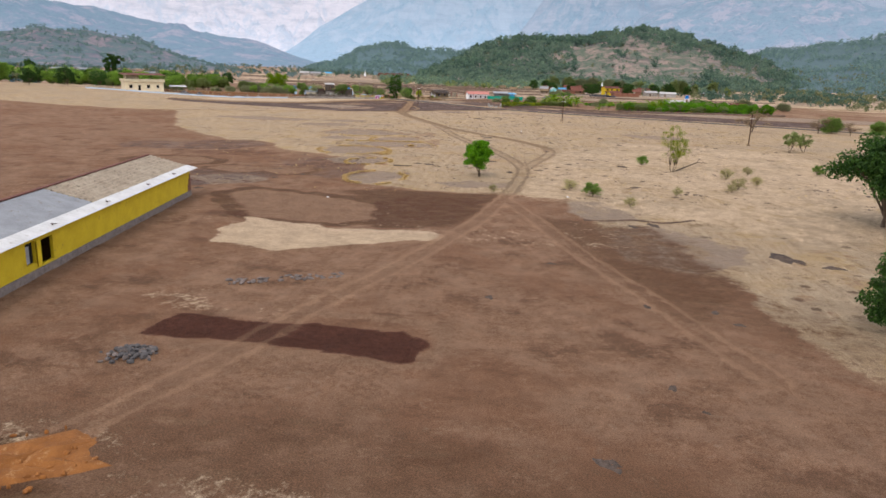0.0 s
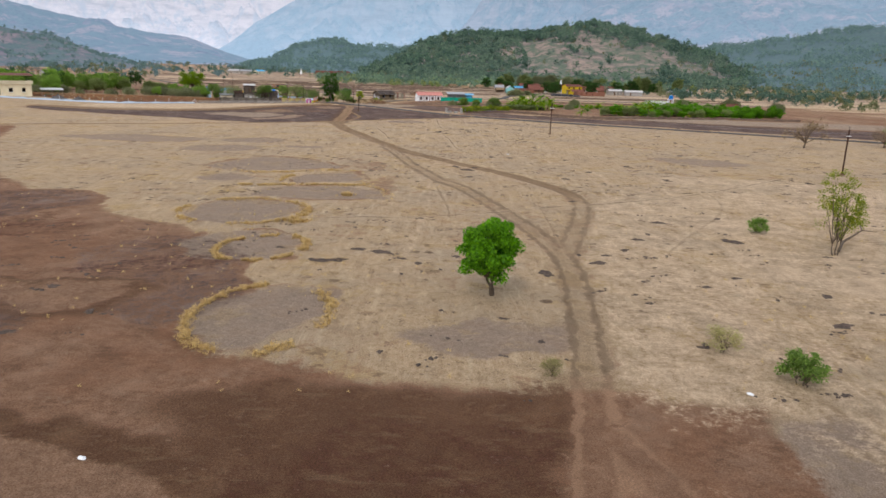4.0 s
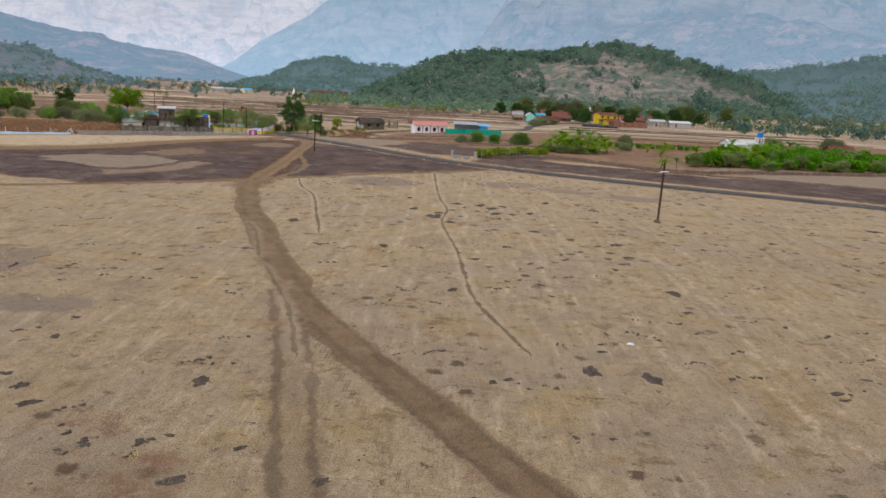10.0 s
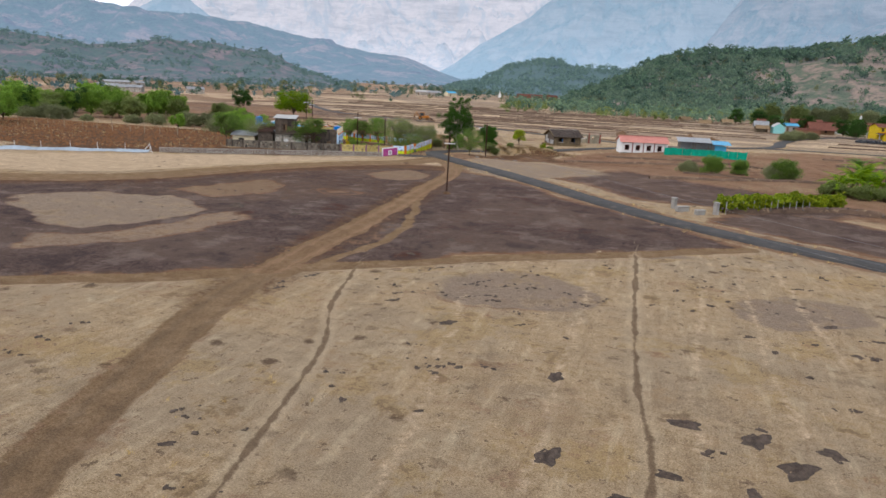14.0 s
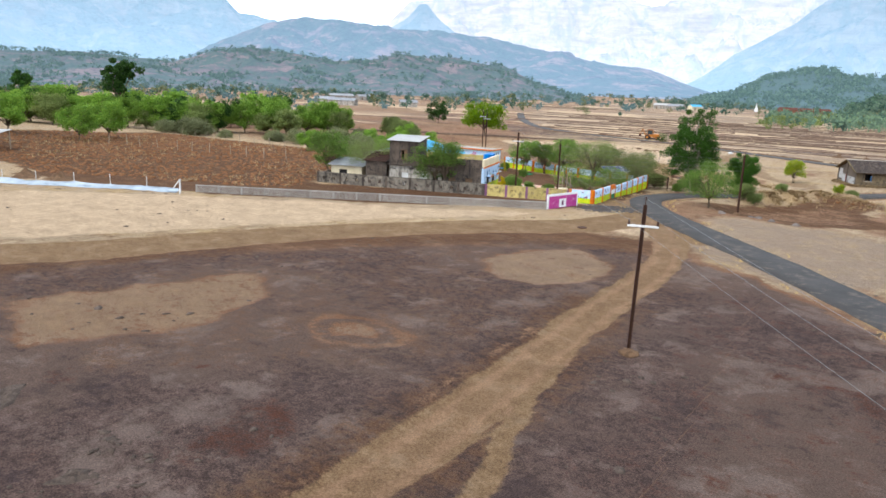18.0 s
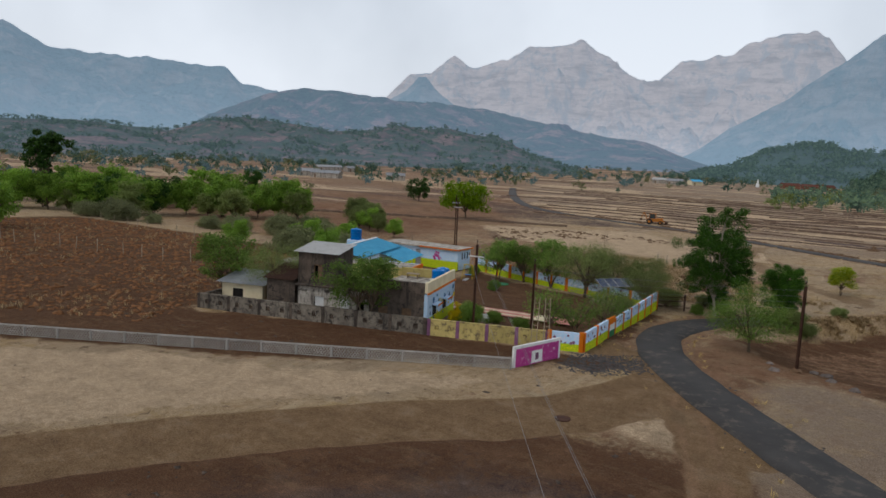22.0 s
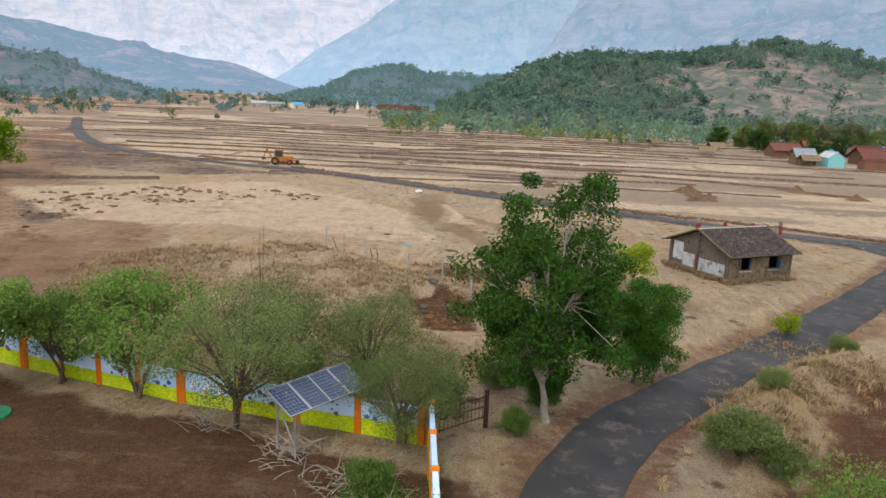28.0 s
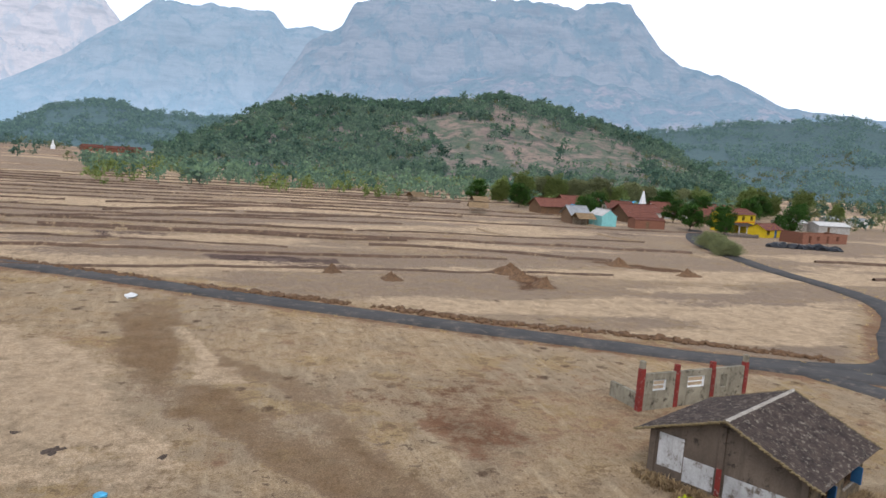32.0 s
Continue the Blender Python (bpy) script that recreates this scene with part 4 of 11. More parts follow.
for m in (area([(-64.2, 340), (-61.8, 338.6), (-59.4, 324), (-62, 326.5)], 0.5), oval(-57.5, 322, 0.6, 4.5, 25)):
    cover["track"] = cover["track"] * (1 - 0.9 * m)
cover["track"] = cover["track"] * (1 - 0.38 * step(280, 288, GY))
lay("plot", 0.5 * step(0.2, 0.5, cover["track"]) * step(280, 288, GY))
lay("deep", *(0.5 * oval(x, y, a, b, 20) for x, y, a, b in ((-38.5, 184, 2.0, 3.0), (-23.5, 168.5, 1.4, 2.0), (-33.6, 168, 0.8, 5.0), (-44.6, 186.6, 0.9, 0.8), (-12.4, 184.5, 3.5, 0.9))))
lay("soil", 0.62 * area([(-48.7, 320.9), (-42.6, 320.3), (-42.0, 315.9), (-46.3, 311.9), (-49.6, 316.7)], 1.2))
lay("straw", 0.62 * area([(6, 2), (20, -6), (34, -20), (62, -10), (66, 70), (30, 78), (12, 44)], 4) * (0.35 + 0.95 * fractal(GX, GY, 6, 201, 5)))
# Strips of straw and dark stubble across the whole valley floor.
strips = step(170, 260, away) * (1 - far_soil)
lay("straw", 0.6 * strips * step(0.5, 0.62, fractal(GX * 0.4, GY * 1.3, 20, 171, 4)))
lay("burnt", 0.55 * strips * step(0.56, 0.68, fractal(GX * 0.35, GY * 1.4, 24, 173, 4)))
# Scattered wear in the straw: worn spots and dull patches.
lay("soil", 0.34 * step(0.45, 0.8, fractal(GX, GY, 12, 91, 5, 0.6)), 0.4 * step(0.6, 0.75, fractal(GX, GY, 2.6, 95, 3)))

relief = 0.22 * (fractal(GX, GY, 14, 21, 4) - 0.5) + 0.09 * (fractal(GX, GY, 2.2, 25, 3, 0.6) - 0.5)
relief = relief + 0.10 * (cover["soil"] + cover["burnt"]) * (fractal(GX, GY, 1.3, 27, 2) - 0.5) - 0.12 * cover["track"] - 0.06 * cover["plot"] + 0.16 * rims * (0.5 + fractal(GX, GY, 3, 133, 2))
GZ = base_height(GX, GY) + relief * step(0.5, 3.0, road_near)
GZ = GZ - 0.05 * step(3.2, 2.4, road_near)
rows_n, cols_n = GX.shape
ground_mesh = bpy.data.meshes.new("ground")
ground_mesh.vertices.add(GX.size)
ground_mesh.vertices.foreach_set("co", np.stack([GX, GY, GZ], -1).astype(np.float32).ravel())
ids = np.arange(GX.size).reshape(GX.shape)
quads = np.stack([ids[:-1, :-1], ids[:-1, 1:], ids[1:, 1:], ids[1:, :-1]], -1).reshape(-1, 4)
ground_mesh.loops.add(quads.size)
ground_mesh.loops.foreach_set("vertex_index", quads.ravel().astype(np.int32))
ground_mesh.polygons.add(len(quads))
ground_mesh.polygons.foreach_set("loop_start", np.arange(0, quads.size, 4, dtype=np.int32))
ground_mesh.polygons.foreach_set("use_smooth", np.ones(len(quads), bool))
ground_mesh.update(calc_edges=True)
for label, names in (("cover_a", ("soil", "straw", "plot")), ("cover_b", ("burnt", "red", "track")), ("cover_c", ("pale", "deep", "deep"))):
    at = ground_mesh.attributes.new(label, "FLOAT_COLOR", "POINT")
    at.data.foreach_set("color", np.stack([*(cover[k] for k in names), np.ones(GX.shape)], -1).astype(np.float32).ravel())
at = ground_mesh.attributes.new("lines", "FLOAT_COLOR", "POINT")
at.data.foreach_set("color", np.stack([rut_side, rut_plain, foot_side, foot_plain], -1).astype(np.float32).ravel())


def ground_material():
    m, n, l, p = nodes_of("dry_land")
    c = n.new("ShaderNodeNewGeometry").outputs["Position"]
    flat = n.new("ShaderNodeVectorMath")
    flat.operation = "MULTIPLY"
    flat.inputs[1].default_value = (1, 1, 0.2)
    l.new(c, flat.inputs[0])
    c = flat.outputs[0]
    large, mid = noise_node(n, l, c, 0.07, 6, 0.62), noise_node(n, l, c, 0.55, 8, 0.68)
    fine, grain = noise_node(n, l, c, 2.6, 8, 0.72), noise_node(n, l, c, 13, 6, 0.75)
    streaks = n.new("ShaderNodeMapping")
    streaks.inputs["Rotation"].default_value = (0, 0, radians(28))
    streaks.inputs["Scale"].default_value = (1.5, 0.22, 1)
    l.new(c, streaks.inputs["Vector"])
    combed = noise_node(n, l, streaks.outputs[0], 1.0, 8, 0.7)
    masks = []
    for label in ("cover_a", "cover_b", "cover_c"):
        a = n.new("ShaderNodeAttribute")
        a.attribute_name = label
        s = n.new("ShaderNodeSeparateColor")
        l.new(a.outputs["Color"], s.inputs[0])
        masks += list(s.outputs)[:3]
    tatter = noise_node(n, l, c, 1.3, 10, 0.78)
    ragged = math_node(n, l, "ADD", math_node(n, l, "MULTIPLY", mid, 0.4), math_node(n, l, "ADD", math_node(n, l, "MULTIPLY", tatter, 0.35), math_node(n, l, "MULTIPLY", fine, 0.25)))

    def edge(mask, wide=0.13, rag=1.9):
        v = math_node(n, l, "ADD", mask, math_node(n, l, "MULTIPLY", math_node(n, l, "SUBTRACT", ragged, 0.5), rag))
        return math_node(n, l, "MULTIPLY", map_node(n, l, v, 0.5 - wide, 0.5 + wide), math_node(n, l, "MINIMUM", math_node(n, l, "MULTIPLY", mask, 6), 1.0))

    speck = math_node(n, l, "ADD", math_node(n, l, "MULTIPLY", fine, 0.62), math_node(n, l, "MULTIPLY", grain, 0.38))
    broken = tatter
    wide_marks, patchy = noise_node(n, l, c, 0.32, 12, 0.74), noise_node(n, l, c, 0.16, 9, 0.7)
    grass = ramp_node(n, l, speck, [(0.37, (0.27, 0.185, 0.105)), (0.46, (0.42, 0.305, 0.187)), (0.56, (0.53, 0.395, 0.255)), (0.66, (0.65, 0.5, 0.335))])
    grass = mix_node(n, l, map_node(n, l, large, 0.44, 0.58, 0, 0.65), grass, (0.4, 0.31, 0.215))
    grass = mix_node(n, l, map_node(n, l, patchy, 0.53, 0.6, 0, 0.55), grass, (0.44, 0.305, 0.145))
    grass = mix_node(n, l, map_node(n, l, patchy, 0.45, 0.38, 0, 0.6), grass, (0.33, 0.245, 0.165))
    grass = mix_node(n, l, map_node(n, l, mid, 0.55, 0.63, 0, 0.5), grass, (0.33, 0.225, 0.13))
    grass = mix_node(n, l, map_node(n, l, combed, 0.53, 0.62, 0, 0.45), grass, (0.31, 0.215, 0.13))
    grass = mix_node(n, l, map_node(n, l, combed, 0.46, 0.37, 0, 0.45), grass, (0.62, 0.49, 0.33))
    grass = mix_node(n, l, map_node(n, l, broken, 0.575, 0.61, 0, 0.85), grass, (0.15, 0.1, 0.065))
    grass = mix_node(n, l, map_node(n, l, wide_marks, 0.57, 0.63, 0, 0.7), grass, (0.22, 0.148, 0.092))
    grass = mix_node(n, l, map_node(n, l, wide_marks, 0.42, 0.34, 0, 0.6), grass, (0.61, 0.49, 0.335))
    dents = n.new("ShaderNodeTexVoronoi")
    dents.inputs["Scale"].default_value = 0.42
    dents.inputs["Randomness"].default_value = 1.0
    l.new(c, dents.inputs["Vector"])
    dent = math_node(n, l, "MULTIPLY", map_node(n, l, math_node(n, l, "ADD", dents.outputs["Distance"], math_node(n, l, "MULTIPLY", fine, 0.5)), 0.47, 0.36), map_node(n, l, large, 0.45, 0.57))
    grass = mix_node(n, l, math_node(n, l, "MULTIPLY", dent, 0.85), grass, (0.12, 0.076, 0.05))
    soil = ramp_node(n, l, speck, [(0.36, (0.155, 0.086, 0.051)), (0.5, (0.25, 0.146, 0.09)), (0.66, (0.335, 0.206, 0.135))])
    soil = mix_node(n, l, map_node(n, l, patchy, 0.53, 0.6, 0, 0.5), soil, (0.3, 0.185, 0.118))
    soil = mix_node(n, l, map_node(n, l, patchy, 0.46, 0.39, 0, 0.55), soil, (0.135, 0.073, 0.044))
    soil = mix_node(n, l, map_node(n, l, wide_marks, 0.46, 0.6, 0, 0.6), soil, (0.31, 0.193, 0.127))
    soil = mix_node(n, l, map_node(n, l, wide_marks, 0.44, 0.34, 0, 0.55), soil, (0.12, 0.07, 0.044))
    soil = mix_node(n, l, map_node(n, l, broken, 0.55, 0.63, 0, 0.5), soil, (0.29, 0.2, 0.135))
    soil = mix_node(n, l, map_node(n, l, large, 0.48, 0.6, 0, 0.5), soil, (0.21, 0.109, 0.063))
    straw = ramp_node(n, l, speck, [(0.36, (0.37, 0.266, 0.17)), (0.5, (0.55, 0.41, 0.274)), (0.66, (0.67, 0.52, 0.365))])
    plot = ramp_node(n, l, speck, [(0.36, (0.235, 0.172, 0.124)), (0.5, (0.315, 0.238, 0.176)), (0.68, (0.4, 0.312, 0.236))])
    plot = mix_node(n, l, map_node(n, l, mid, 0.5, 0.64, 0, 0.5), plot, (0.215, 0.148, 0.1))
    burnt = ramp_node(n, l, speck, [(0.36, (0.040, 0.028, 0.025)), (0.47, (0.089, 0.060, 0.051)), (0.57, (0.152, 0.103, 0.086)), (0.69, (0.252, 0.180, 0.150))])
    burnt = mix_node(n, l, map_node(n, l, broken, 0.55, 0.64, 0, 0.7), burnt, (0.033, 0.024, 0.027))
    burnt = mix_node(n, l, map_node(n, l, large, 0.46, 0.58, 0, 0.65), burnt, (0.158, 0.110, 0.086))
    burnt = mix_node(n, l, map_node(n, l, wide_marks, 0.53, 0.61, 0, 0.6), burnt, (0.199, 0.144, 0.121))
    burnt = mix_node(n, l, map_node(n, l, wide_marks, 0.43, 0.34, 0, 0.6), burnt, (0.047, 0.034, 0.036))
    burnt = mix_node(n, l, map_node(n, l, patchy, 0.52, 0.6, 0, 0.55), burnt, (0.216, 0.162, 0.134))
    burnt = mix_node(n, l, map_node(n, l, patchy, 0.45, 0.38, 0, 0.5), burnt, (0.058, 0.041, 0.040))
    red = ramp_node(n, l, speck, [(0.36, (0.082, 0.042, 0.024)), (0.5, (0.125, 0.067, 0.038)), (0.68, (0.18, 0.104, 0.062))])
    red = mix_node(n, l, map_node(n, l, broken, 0.55, 0.64, 0, 0.5), red, (0.23, 0.145, 0.092))
    red = mix_node(n, l, map_node(n, l, wide_marks, 0.5, 0.6, 0, 0.6), red, (0.19, 0.108, 0.062))
    red = mix_node(n, l, map_node(n, l, mid, 0.52, 0.62, 0, 0.5), red, (0.1, 0.056, 0.035))
    track = ramp_node(n, l, speck, [(0.36, (0.2, 0.126, 0.07)), (0.5, (0.255, 0.166, 0.095)), (0.68, (0.32, 0.218, 0.132))])
    track = mix_node(n, l, map_node(n, l, mid, 0.52, 0.66, 0, 0.6), track, (0.27, 0.195, 0.128))
    pale = ramp_node(n, l, speck, [(0.36, (0.185, 0.107, 0.066)), (0.5, (0.255, 0.155, 0.098)), (0.68, (0.34, 0.222, 0.147))])
    plot = mix_node(n, l, map_node(n, l, wide_marks, 0.5, 0.62, 0, 0.55), plot, grass)
    deep = ramp_node(n, l, speck, [(0.36, (0.052, 0.021, 0.014)), (0.5, (0.084, 0.035, 0.023)), (0.68, (0.122, 0.058, 0.038))])
    col = grass
    for mask, tone, wide in ((masks[0], soil, 0.22), (masks[2], plot, 0.25), (masks[3], burnt, 0.22), (masks[4], red, 0.3), (masks[7], deep, 0.24), (masks[1], straw, 0.2), (masks[5], track, 0.2), (masks[6], pale, 0.26)):
        col = mix_node(n, l, edge(mask, wide, 1.3 if tone is track else 2.6), col, tone)
    swept = n.new("ShaderNodeMapping")
    swept.inputs["Rotation"].default_value = (0, 0, radians(-48))
    swept.inputs["Scale"].default_value = (0.3, 0.8, 1)
    l.new(c, swept.inputs["Vector"])
    dragged = noise_node(n, l, swept.outputs[0], 1.0, 9, 0.68)
    on_way = math_node(n, l, "MAXIMUM", masks[5], masks[4])
    col = mix_node(n, l, math_node(n, l, "MULTIPLY", map_node(n, l, dragged, 0.52, 0.66, 0, 0.32), on_way), col, (0.14, 0.085, 0.05))
    col = mix_node(n, l, math_node(n, l, "MULTIPLY", map_node(n, l, dragged, 0.47, 0.34, 0, 0.32), on_way), col, (0.34, 0.24, 0.145))
    marks = n.new("ShaderNodeAttribute")
    marks.attribute_name = "lines"
    at = n.new("ShaderNodeSeparateColor")
    l.new(marks.outputs["Color"], at.inputs[0])

    def off_line(side, wander):
        return math_node(n, l, "ABSOLUTE", math_node(n, l, "ADD", side, math_node(n, l, "MULTIPLY", math_node(n, l, "SUBTRACT", mid, 0.5), wander)), 0.0)

    across = off_line(at.outputs[0], 1.2)
    wheel = math_node(n, l, "ABSOLUTE", math_node(n, l, "SUBTRACT", across, 0.78), 0.0)
    rough_wheel = math_node(n, l, "ADD", wheel, math_node(n, l, "MULTIPLY", math_node(n, l, "SUBTRACT", wide_marks, 0.5), 1.5))
    on_soil = map_node(n, l, masks[0], 0.25, 0.6)
    worn = mix_node(n, l, on_soil, (0.18, 0.125, 0.08), (0.37, 0.23, 0.145))
    dusty = mix_node(n, l, on_soil, (0.29, 0.205, 0.13), (0.25, 0.145, 0.09))
    col = mix_node(n, l, math_node(n, l, "MULTIPLY", map_node(n, l, math_node(n, l, "ADD", across, math_node(n, l, "MULTIPLY", fine, 0.8)), 2.0, 1.3, 0, 0.4), at.outputs[1]), col, dusty)
    col = mix_node(n, l, math_node(n, l, "MULTIPLY", map_node(n, l, rough_wheel, 0.34, 0.1, 0, 0.75), at.outputs[1]), col, worn)
    foot_off = off_line(at.outputs[2], 0.5)
    col = mix_node(n, l, math_node(n, l, "MULTIPLY", map_node(n, l, foot_off, 0.75, 0.3, 0, 0.35), marks.outputs["Alpha"]), col, (0.6, 0.47, 0.32))
    col = mix_node(n, l, math_node(n, l, "MULTIPLY", map_node(n, l, math_node(n, l, "ADD", foot_off, math_node(n, l, "MULTIPLY", math_node(n, l, "SUBTRACT", wide_marks, 0.5), 1.0)), 0.2, 0.05, 0, 0.8), marks.outputs["Alpha"]), col, (0.16, 0.105, 0.066))
    shade = math_node(n, l, "MULTIPLY", map_node(n, l, grain, 0.3, 0.7, 0.6, 1.16), map_node(n, l, mid, 0.3, 0.7, 0.85, 1.13))
    vm = n.new("ShaderNodeVectorMath")
    vm.operation = "SCALE"
    l.new(col, vm.inputs[0])
    l.new(shade, vm.inputs["Scale"])
    warm = n.new("ShaderNodeHueSaturation")
    warm.inputs["Saturation"].default_value = 1.06
    l.new(vm.outputs[0], warm.inputs["Color"])
    l.new(warm.outputs["Color"], p.inputs["Base Color"])
    p.inputs["Roughness"].default_value = 1.0
    p.inputs["Specular IOR Level"].default_value = 0.08
    bump_node(n, l, math_node(n, l, "ADD", fine, math_node(n, l, "MULTIPLY", grain, 0.5)), p, 0.85, 0.3)
    return m


ground_mesh.materials.append(ground_material())
tagged(new("ground", ground_mesh), "dry fields of straw, brown soil and burnt stubble", "ground", kind="structure")


def land(x, y):
    """Height of the land at a place."""
    i = min(max(int(np.searchsorted(gx, x)) - 1, 0), len(gx) - 2)
    j = min(max(int(np.searchsorted(gy, y)) - 1, 0), len(gy) - 2)
    u, v = (x - gx[i]) / (gx[i + 1] - gx[i]), (y - gy[j]) / (gy[j + 1] - gy[j])
    a = GZ[j, i] * (1 - u) + GZ[j, i + 1] * u
    b = GZ[j + 1, i] * (1 - u) + GZ[j + 1, i + 1] * u
    return float(a * (1 - v) + b * v)


# ---------------------------------------------------------------- building helpers
def part(name, bm, material, parent, label=""):
    me = bpy.data.meshes.new(name)
    bm.to_mesh(me)
    bm.free()
    me.materials.append(material)
    ob = new(name, me)
    ob.parent = parent
    return tagged(ob, label)


def mesh_object(name, verts, faces, material, smooth=False):
    me = bpy.data.meshes.new(name)
    me.from_pydata(verts, [], faces)
    me.materials.append(material)
    if smooth:
        me.shade_smooth()
    return new(name, me)


def thing(name, x, y, z=None, turn=0.0, label="", category="", group="", kind=""):
    ob = new(name)
    ob.empty_display_size = 0.3
    ob.matrix_basis = pose(x, y, land(x, y) if z is None else z, 0, 0, turn)
    return tagged(ob, label, category, group, kind)


def box(bm, x0, x1, y0, y1, z0, z1, turn=None, bevel=0.0):
    """A box between two corners."""
    geo = bmesh.ops.create_cube(bm, size=1)
    for v in geo["verts"]:
        v.co = Vector((x0 + (v.co.x + 0.5) * (x1 - x0), y0 + (v.co.y + 0.5) * (y1 - y0), z0 + (v.co.z + 0.5) * (z1 - z0)))
        if turn is not None:
            v.co = turn @ v.co
    if bevel:
        edges = list({e for v in geo["verts"] for e in v.link_edges})
        bmesh.ops.bevel(bm, geom=edges, offset=bevel, segments=1, affect="EDGES")
    return bm


def boxes(*specs, bevel=0.0):
    bm = bmesh.new()
    for s in specs:
        box(bm, *s, bevel=bevel)
    return bm


def tube(bm, a, b, r0, r1, sides=8):
    a, b = Vector(a), Vector(b)
    q = (b - a).to_track_quat("Z", "Y")
    rings = []
    for p, r in ((a, r0), (b, r1)):
        rings.append([bm.verts.new(p + q @ Vector((r * math.cos(2 * math.pi * k / sides), r * math.sin(2 * math.pi * k / sides), 0))) for k in range(sides)])
    for k in range(sides):
        bm.faces.new((rings[0][k], rings[0][(k + 1) % sides], rings[1][(k + 1) % sides], rings[1][k]))
    bm.faces.new(rings[1])
    bm.faces.new(rings[0][::-1])
    return bm


def tubes(*specs, sides=8):
    bm = bmesh.new()
    for s in specs:
        tube(bm, *s, sides=sides)
    return bm


def lump(bm, x, y, z, rx, ry, rz, seed=0, rings=2):
    """An uneven rounded lump."""
    geo = bmesh.ops.create_icosphere(bm, subdivisions=rings, radius=1)
    for v in geo["verts"]:
        d = 1 + 0.5 * (noise.noise(v.co * 1.7 + Vector((seed * 3.1, seed * 1.7, 0))))
        v.co = Vector((x + v.co.x * rx * d, y + v.co.y * ry * d, z + v.co.z * rz * d))
    return bm


# ---------------------------------------------------------------- roads
def ribbon(points, half, lift, ragged=0.0, seed=0):
    """A cambered strip along a line, with a thin edge that drops to the ground."""
    verts, faces = [], []
    n = len(points)
    for k, (x, y) in enumerate(points):
        ax, ay = points[max(k - 1, 0)]
        bx, by = points[min(k + 1, n - 1)]
        t = Vector((bx - ax, by - ay)).normalized()
        left = half + ragged * (noise.noise((x * 0.35, y * 0.35, seed)))
        right = half + ragged * (noise.noise((x * 0.35, y * 0.35, seed + 9)))
        z = float(base_height(np.float64(x), np.float64(y))) + lift
        for off, dz in ((-left - 0.12, -lift - 0.1), (-left, 0.0), (-left * 0.45, 0.035), (0, 0.05), (right * 0.45, 0.035), (right, 0.0), (right + 0.12, -lift - 0.1)):
            verts.append((x + t.y * off, y - t.x * off, z + dz))
        if k:
            a = 7 * k
            faces += [(a - 7 + s, a - 6 + s, a + s + 1, a + s) for s in range(6)]
    return verts, faces


for name, line, half, lift in (("road", ROAD_1, 1.75, 0.07), ("road", ROAD_2, 1.7, 0.064), ("road", ROAD_3, 1.6, 0.058), ("road", smooth_line([(-20, 329.3), (-12, 326.4), (-5.6, 326), (-1, 329.4)]), 1.5, 0.05), ("road", smooth_line([(-15, 325.4), (-12.4, 321), (-13, 316.4)]), 1.4, 0.045)):
    v, f = ribbon(smooth_line([*line[:-3:3], line[-1]], 1.0), half, lift, 0.18, 3)
    tagged(mesh_object(name, v, f, M["asphalt"], True), "narrow worn tar road with ragged edges", "road", kind="structure")

# ---------------------------------------------------------------- hills and mountains
def ridge(name, centre, profile, reach, front, back, shape, material, rough, label, seed=0, step_deg=0.35, rings=22):
    """A range of hills: its skyline in degrees round a centre (to the left of +y, and up), at a distance."""
    az = np.arange(profile[-1][0], profile[0][0], step_deg)
    order = sorted(profile)
    el = np.interp(az, [a for a, _ in order], [e for _, e in order])
    crest = 13 + reach * np.tan(np.radians(el))
    ends = np.minimum(az - az[0], az[-1] - az) / min(6.0, 0.2 * (az[-1] - az[0]))
    crest = crest * np.clip(ends, 0, 1) ** 0.7 * (1 + 0.05 * (fractal(az, az * 0, 0.9, seed, 3) - 0.5))
    s_front, s_back = np.linspace(0, 1, rings) ** 0.8, np.linspace(0, 1, 5)[1:]
    verts, rows = [], []
    for k, a in enumerate(az):
        c, s = math.cos(radians(a)), -math.sin(radians(a))
        row = []
        for j, t in enumerate(np.r_[s_front, 1 + s_back]):
            wob = rough * (fractal(np.float64(a * reach / 57), np.float64(t * front), front * 0.22, seed + 5, 5, 0.6) - 0.5)
            if t <= 1:
                r, h = reach - front * (1 - t), float(np.interp(t, *shape)) * crest[k]
                h += wob * crest[k] * 4 * t * (1 - t)
                r += wob * front * 0.5 * (1 - t) * min(1, 6 * t)
            else:
                r, h = reach + back * (t - 1), crest[k] * (1 - 0.95 * (t - 1) ** 1.4)
            verts.append((centre[0] + s * r, centre[1] + c * r, h + 0.010 * max(0, r - 750) * (1 - min(t, 1)) - 2 * (t == 0)))
            row.append(len(verts) - 1)
        rows.append(row)
    faces = [(p[j], q[j], q[j + 1], p[j + 1]) for p, q in zip(rows, rows[1:]) for j in range(len(p) - 1)]
    ob = mesh_object(name, verts, faces, material, True)
    tagged(ob, label, "mountain", kind="structure")
    return verts, rows


HOME = (-31, 195)
END = (-50, 273)
CLIFFS = ([0, 0.3, 0.45, 0.55, 0.62, 0.66, 0.78, 0.83, 0.92, 0.96, 1], [0, 0.12, 0.24, 0.34, 0.42, 0.58, 0.66, 0.82, 0.88, 0.97, 1])
SLOPES = ([0, 0.2, 0.5, 0.75, 0.9, 1], [0, 0.1, 0.45, 0.78, 0.95, 1])
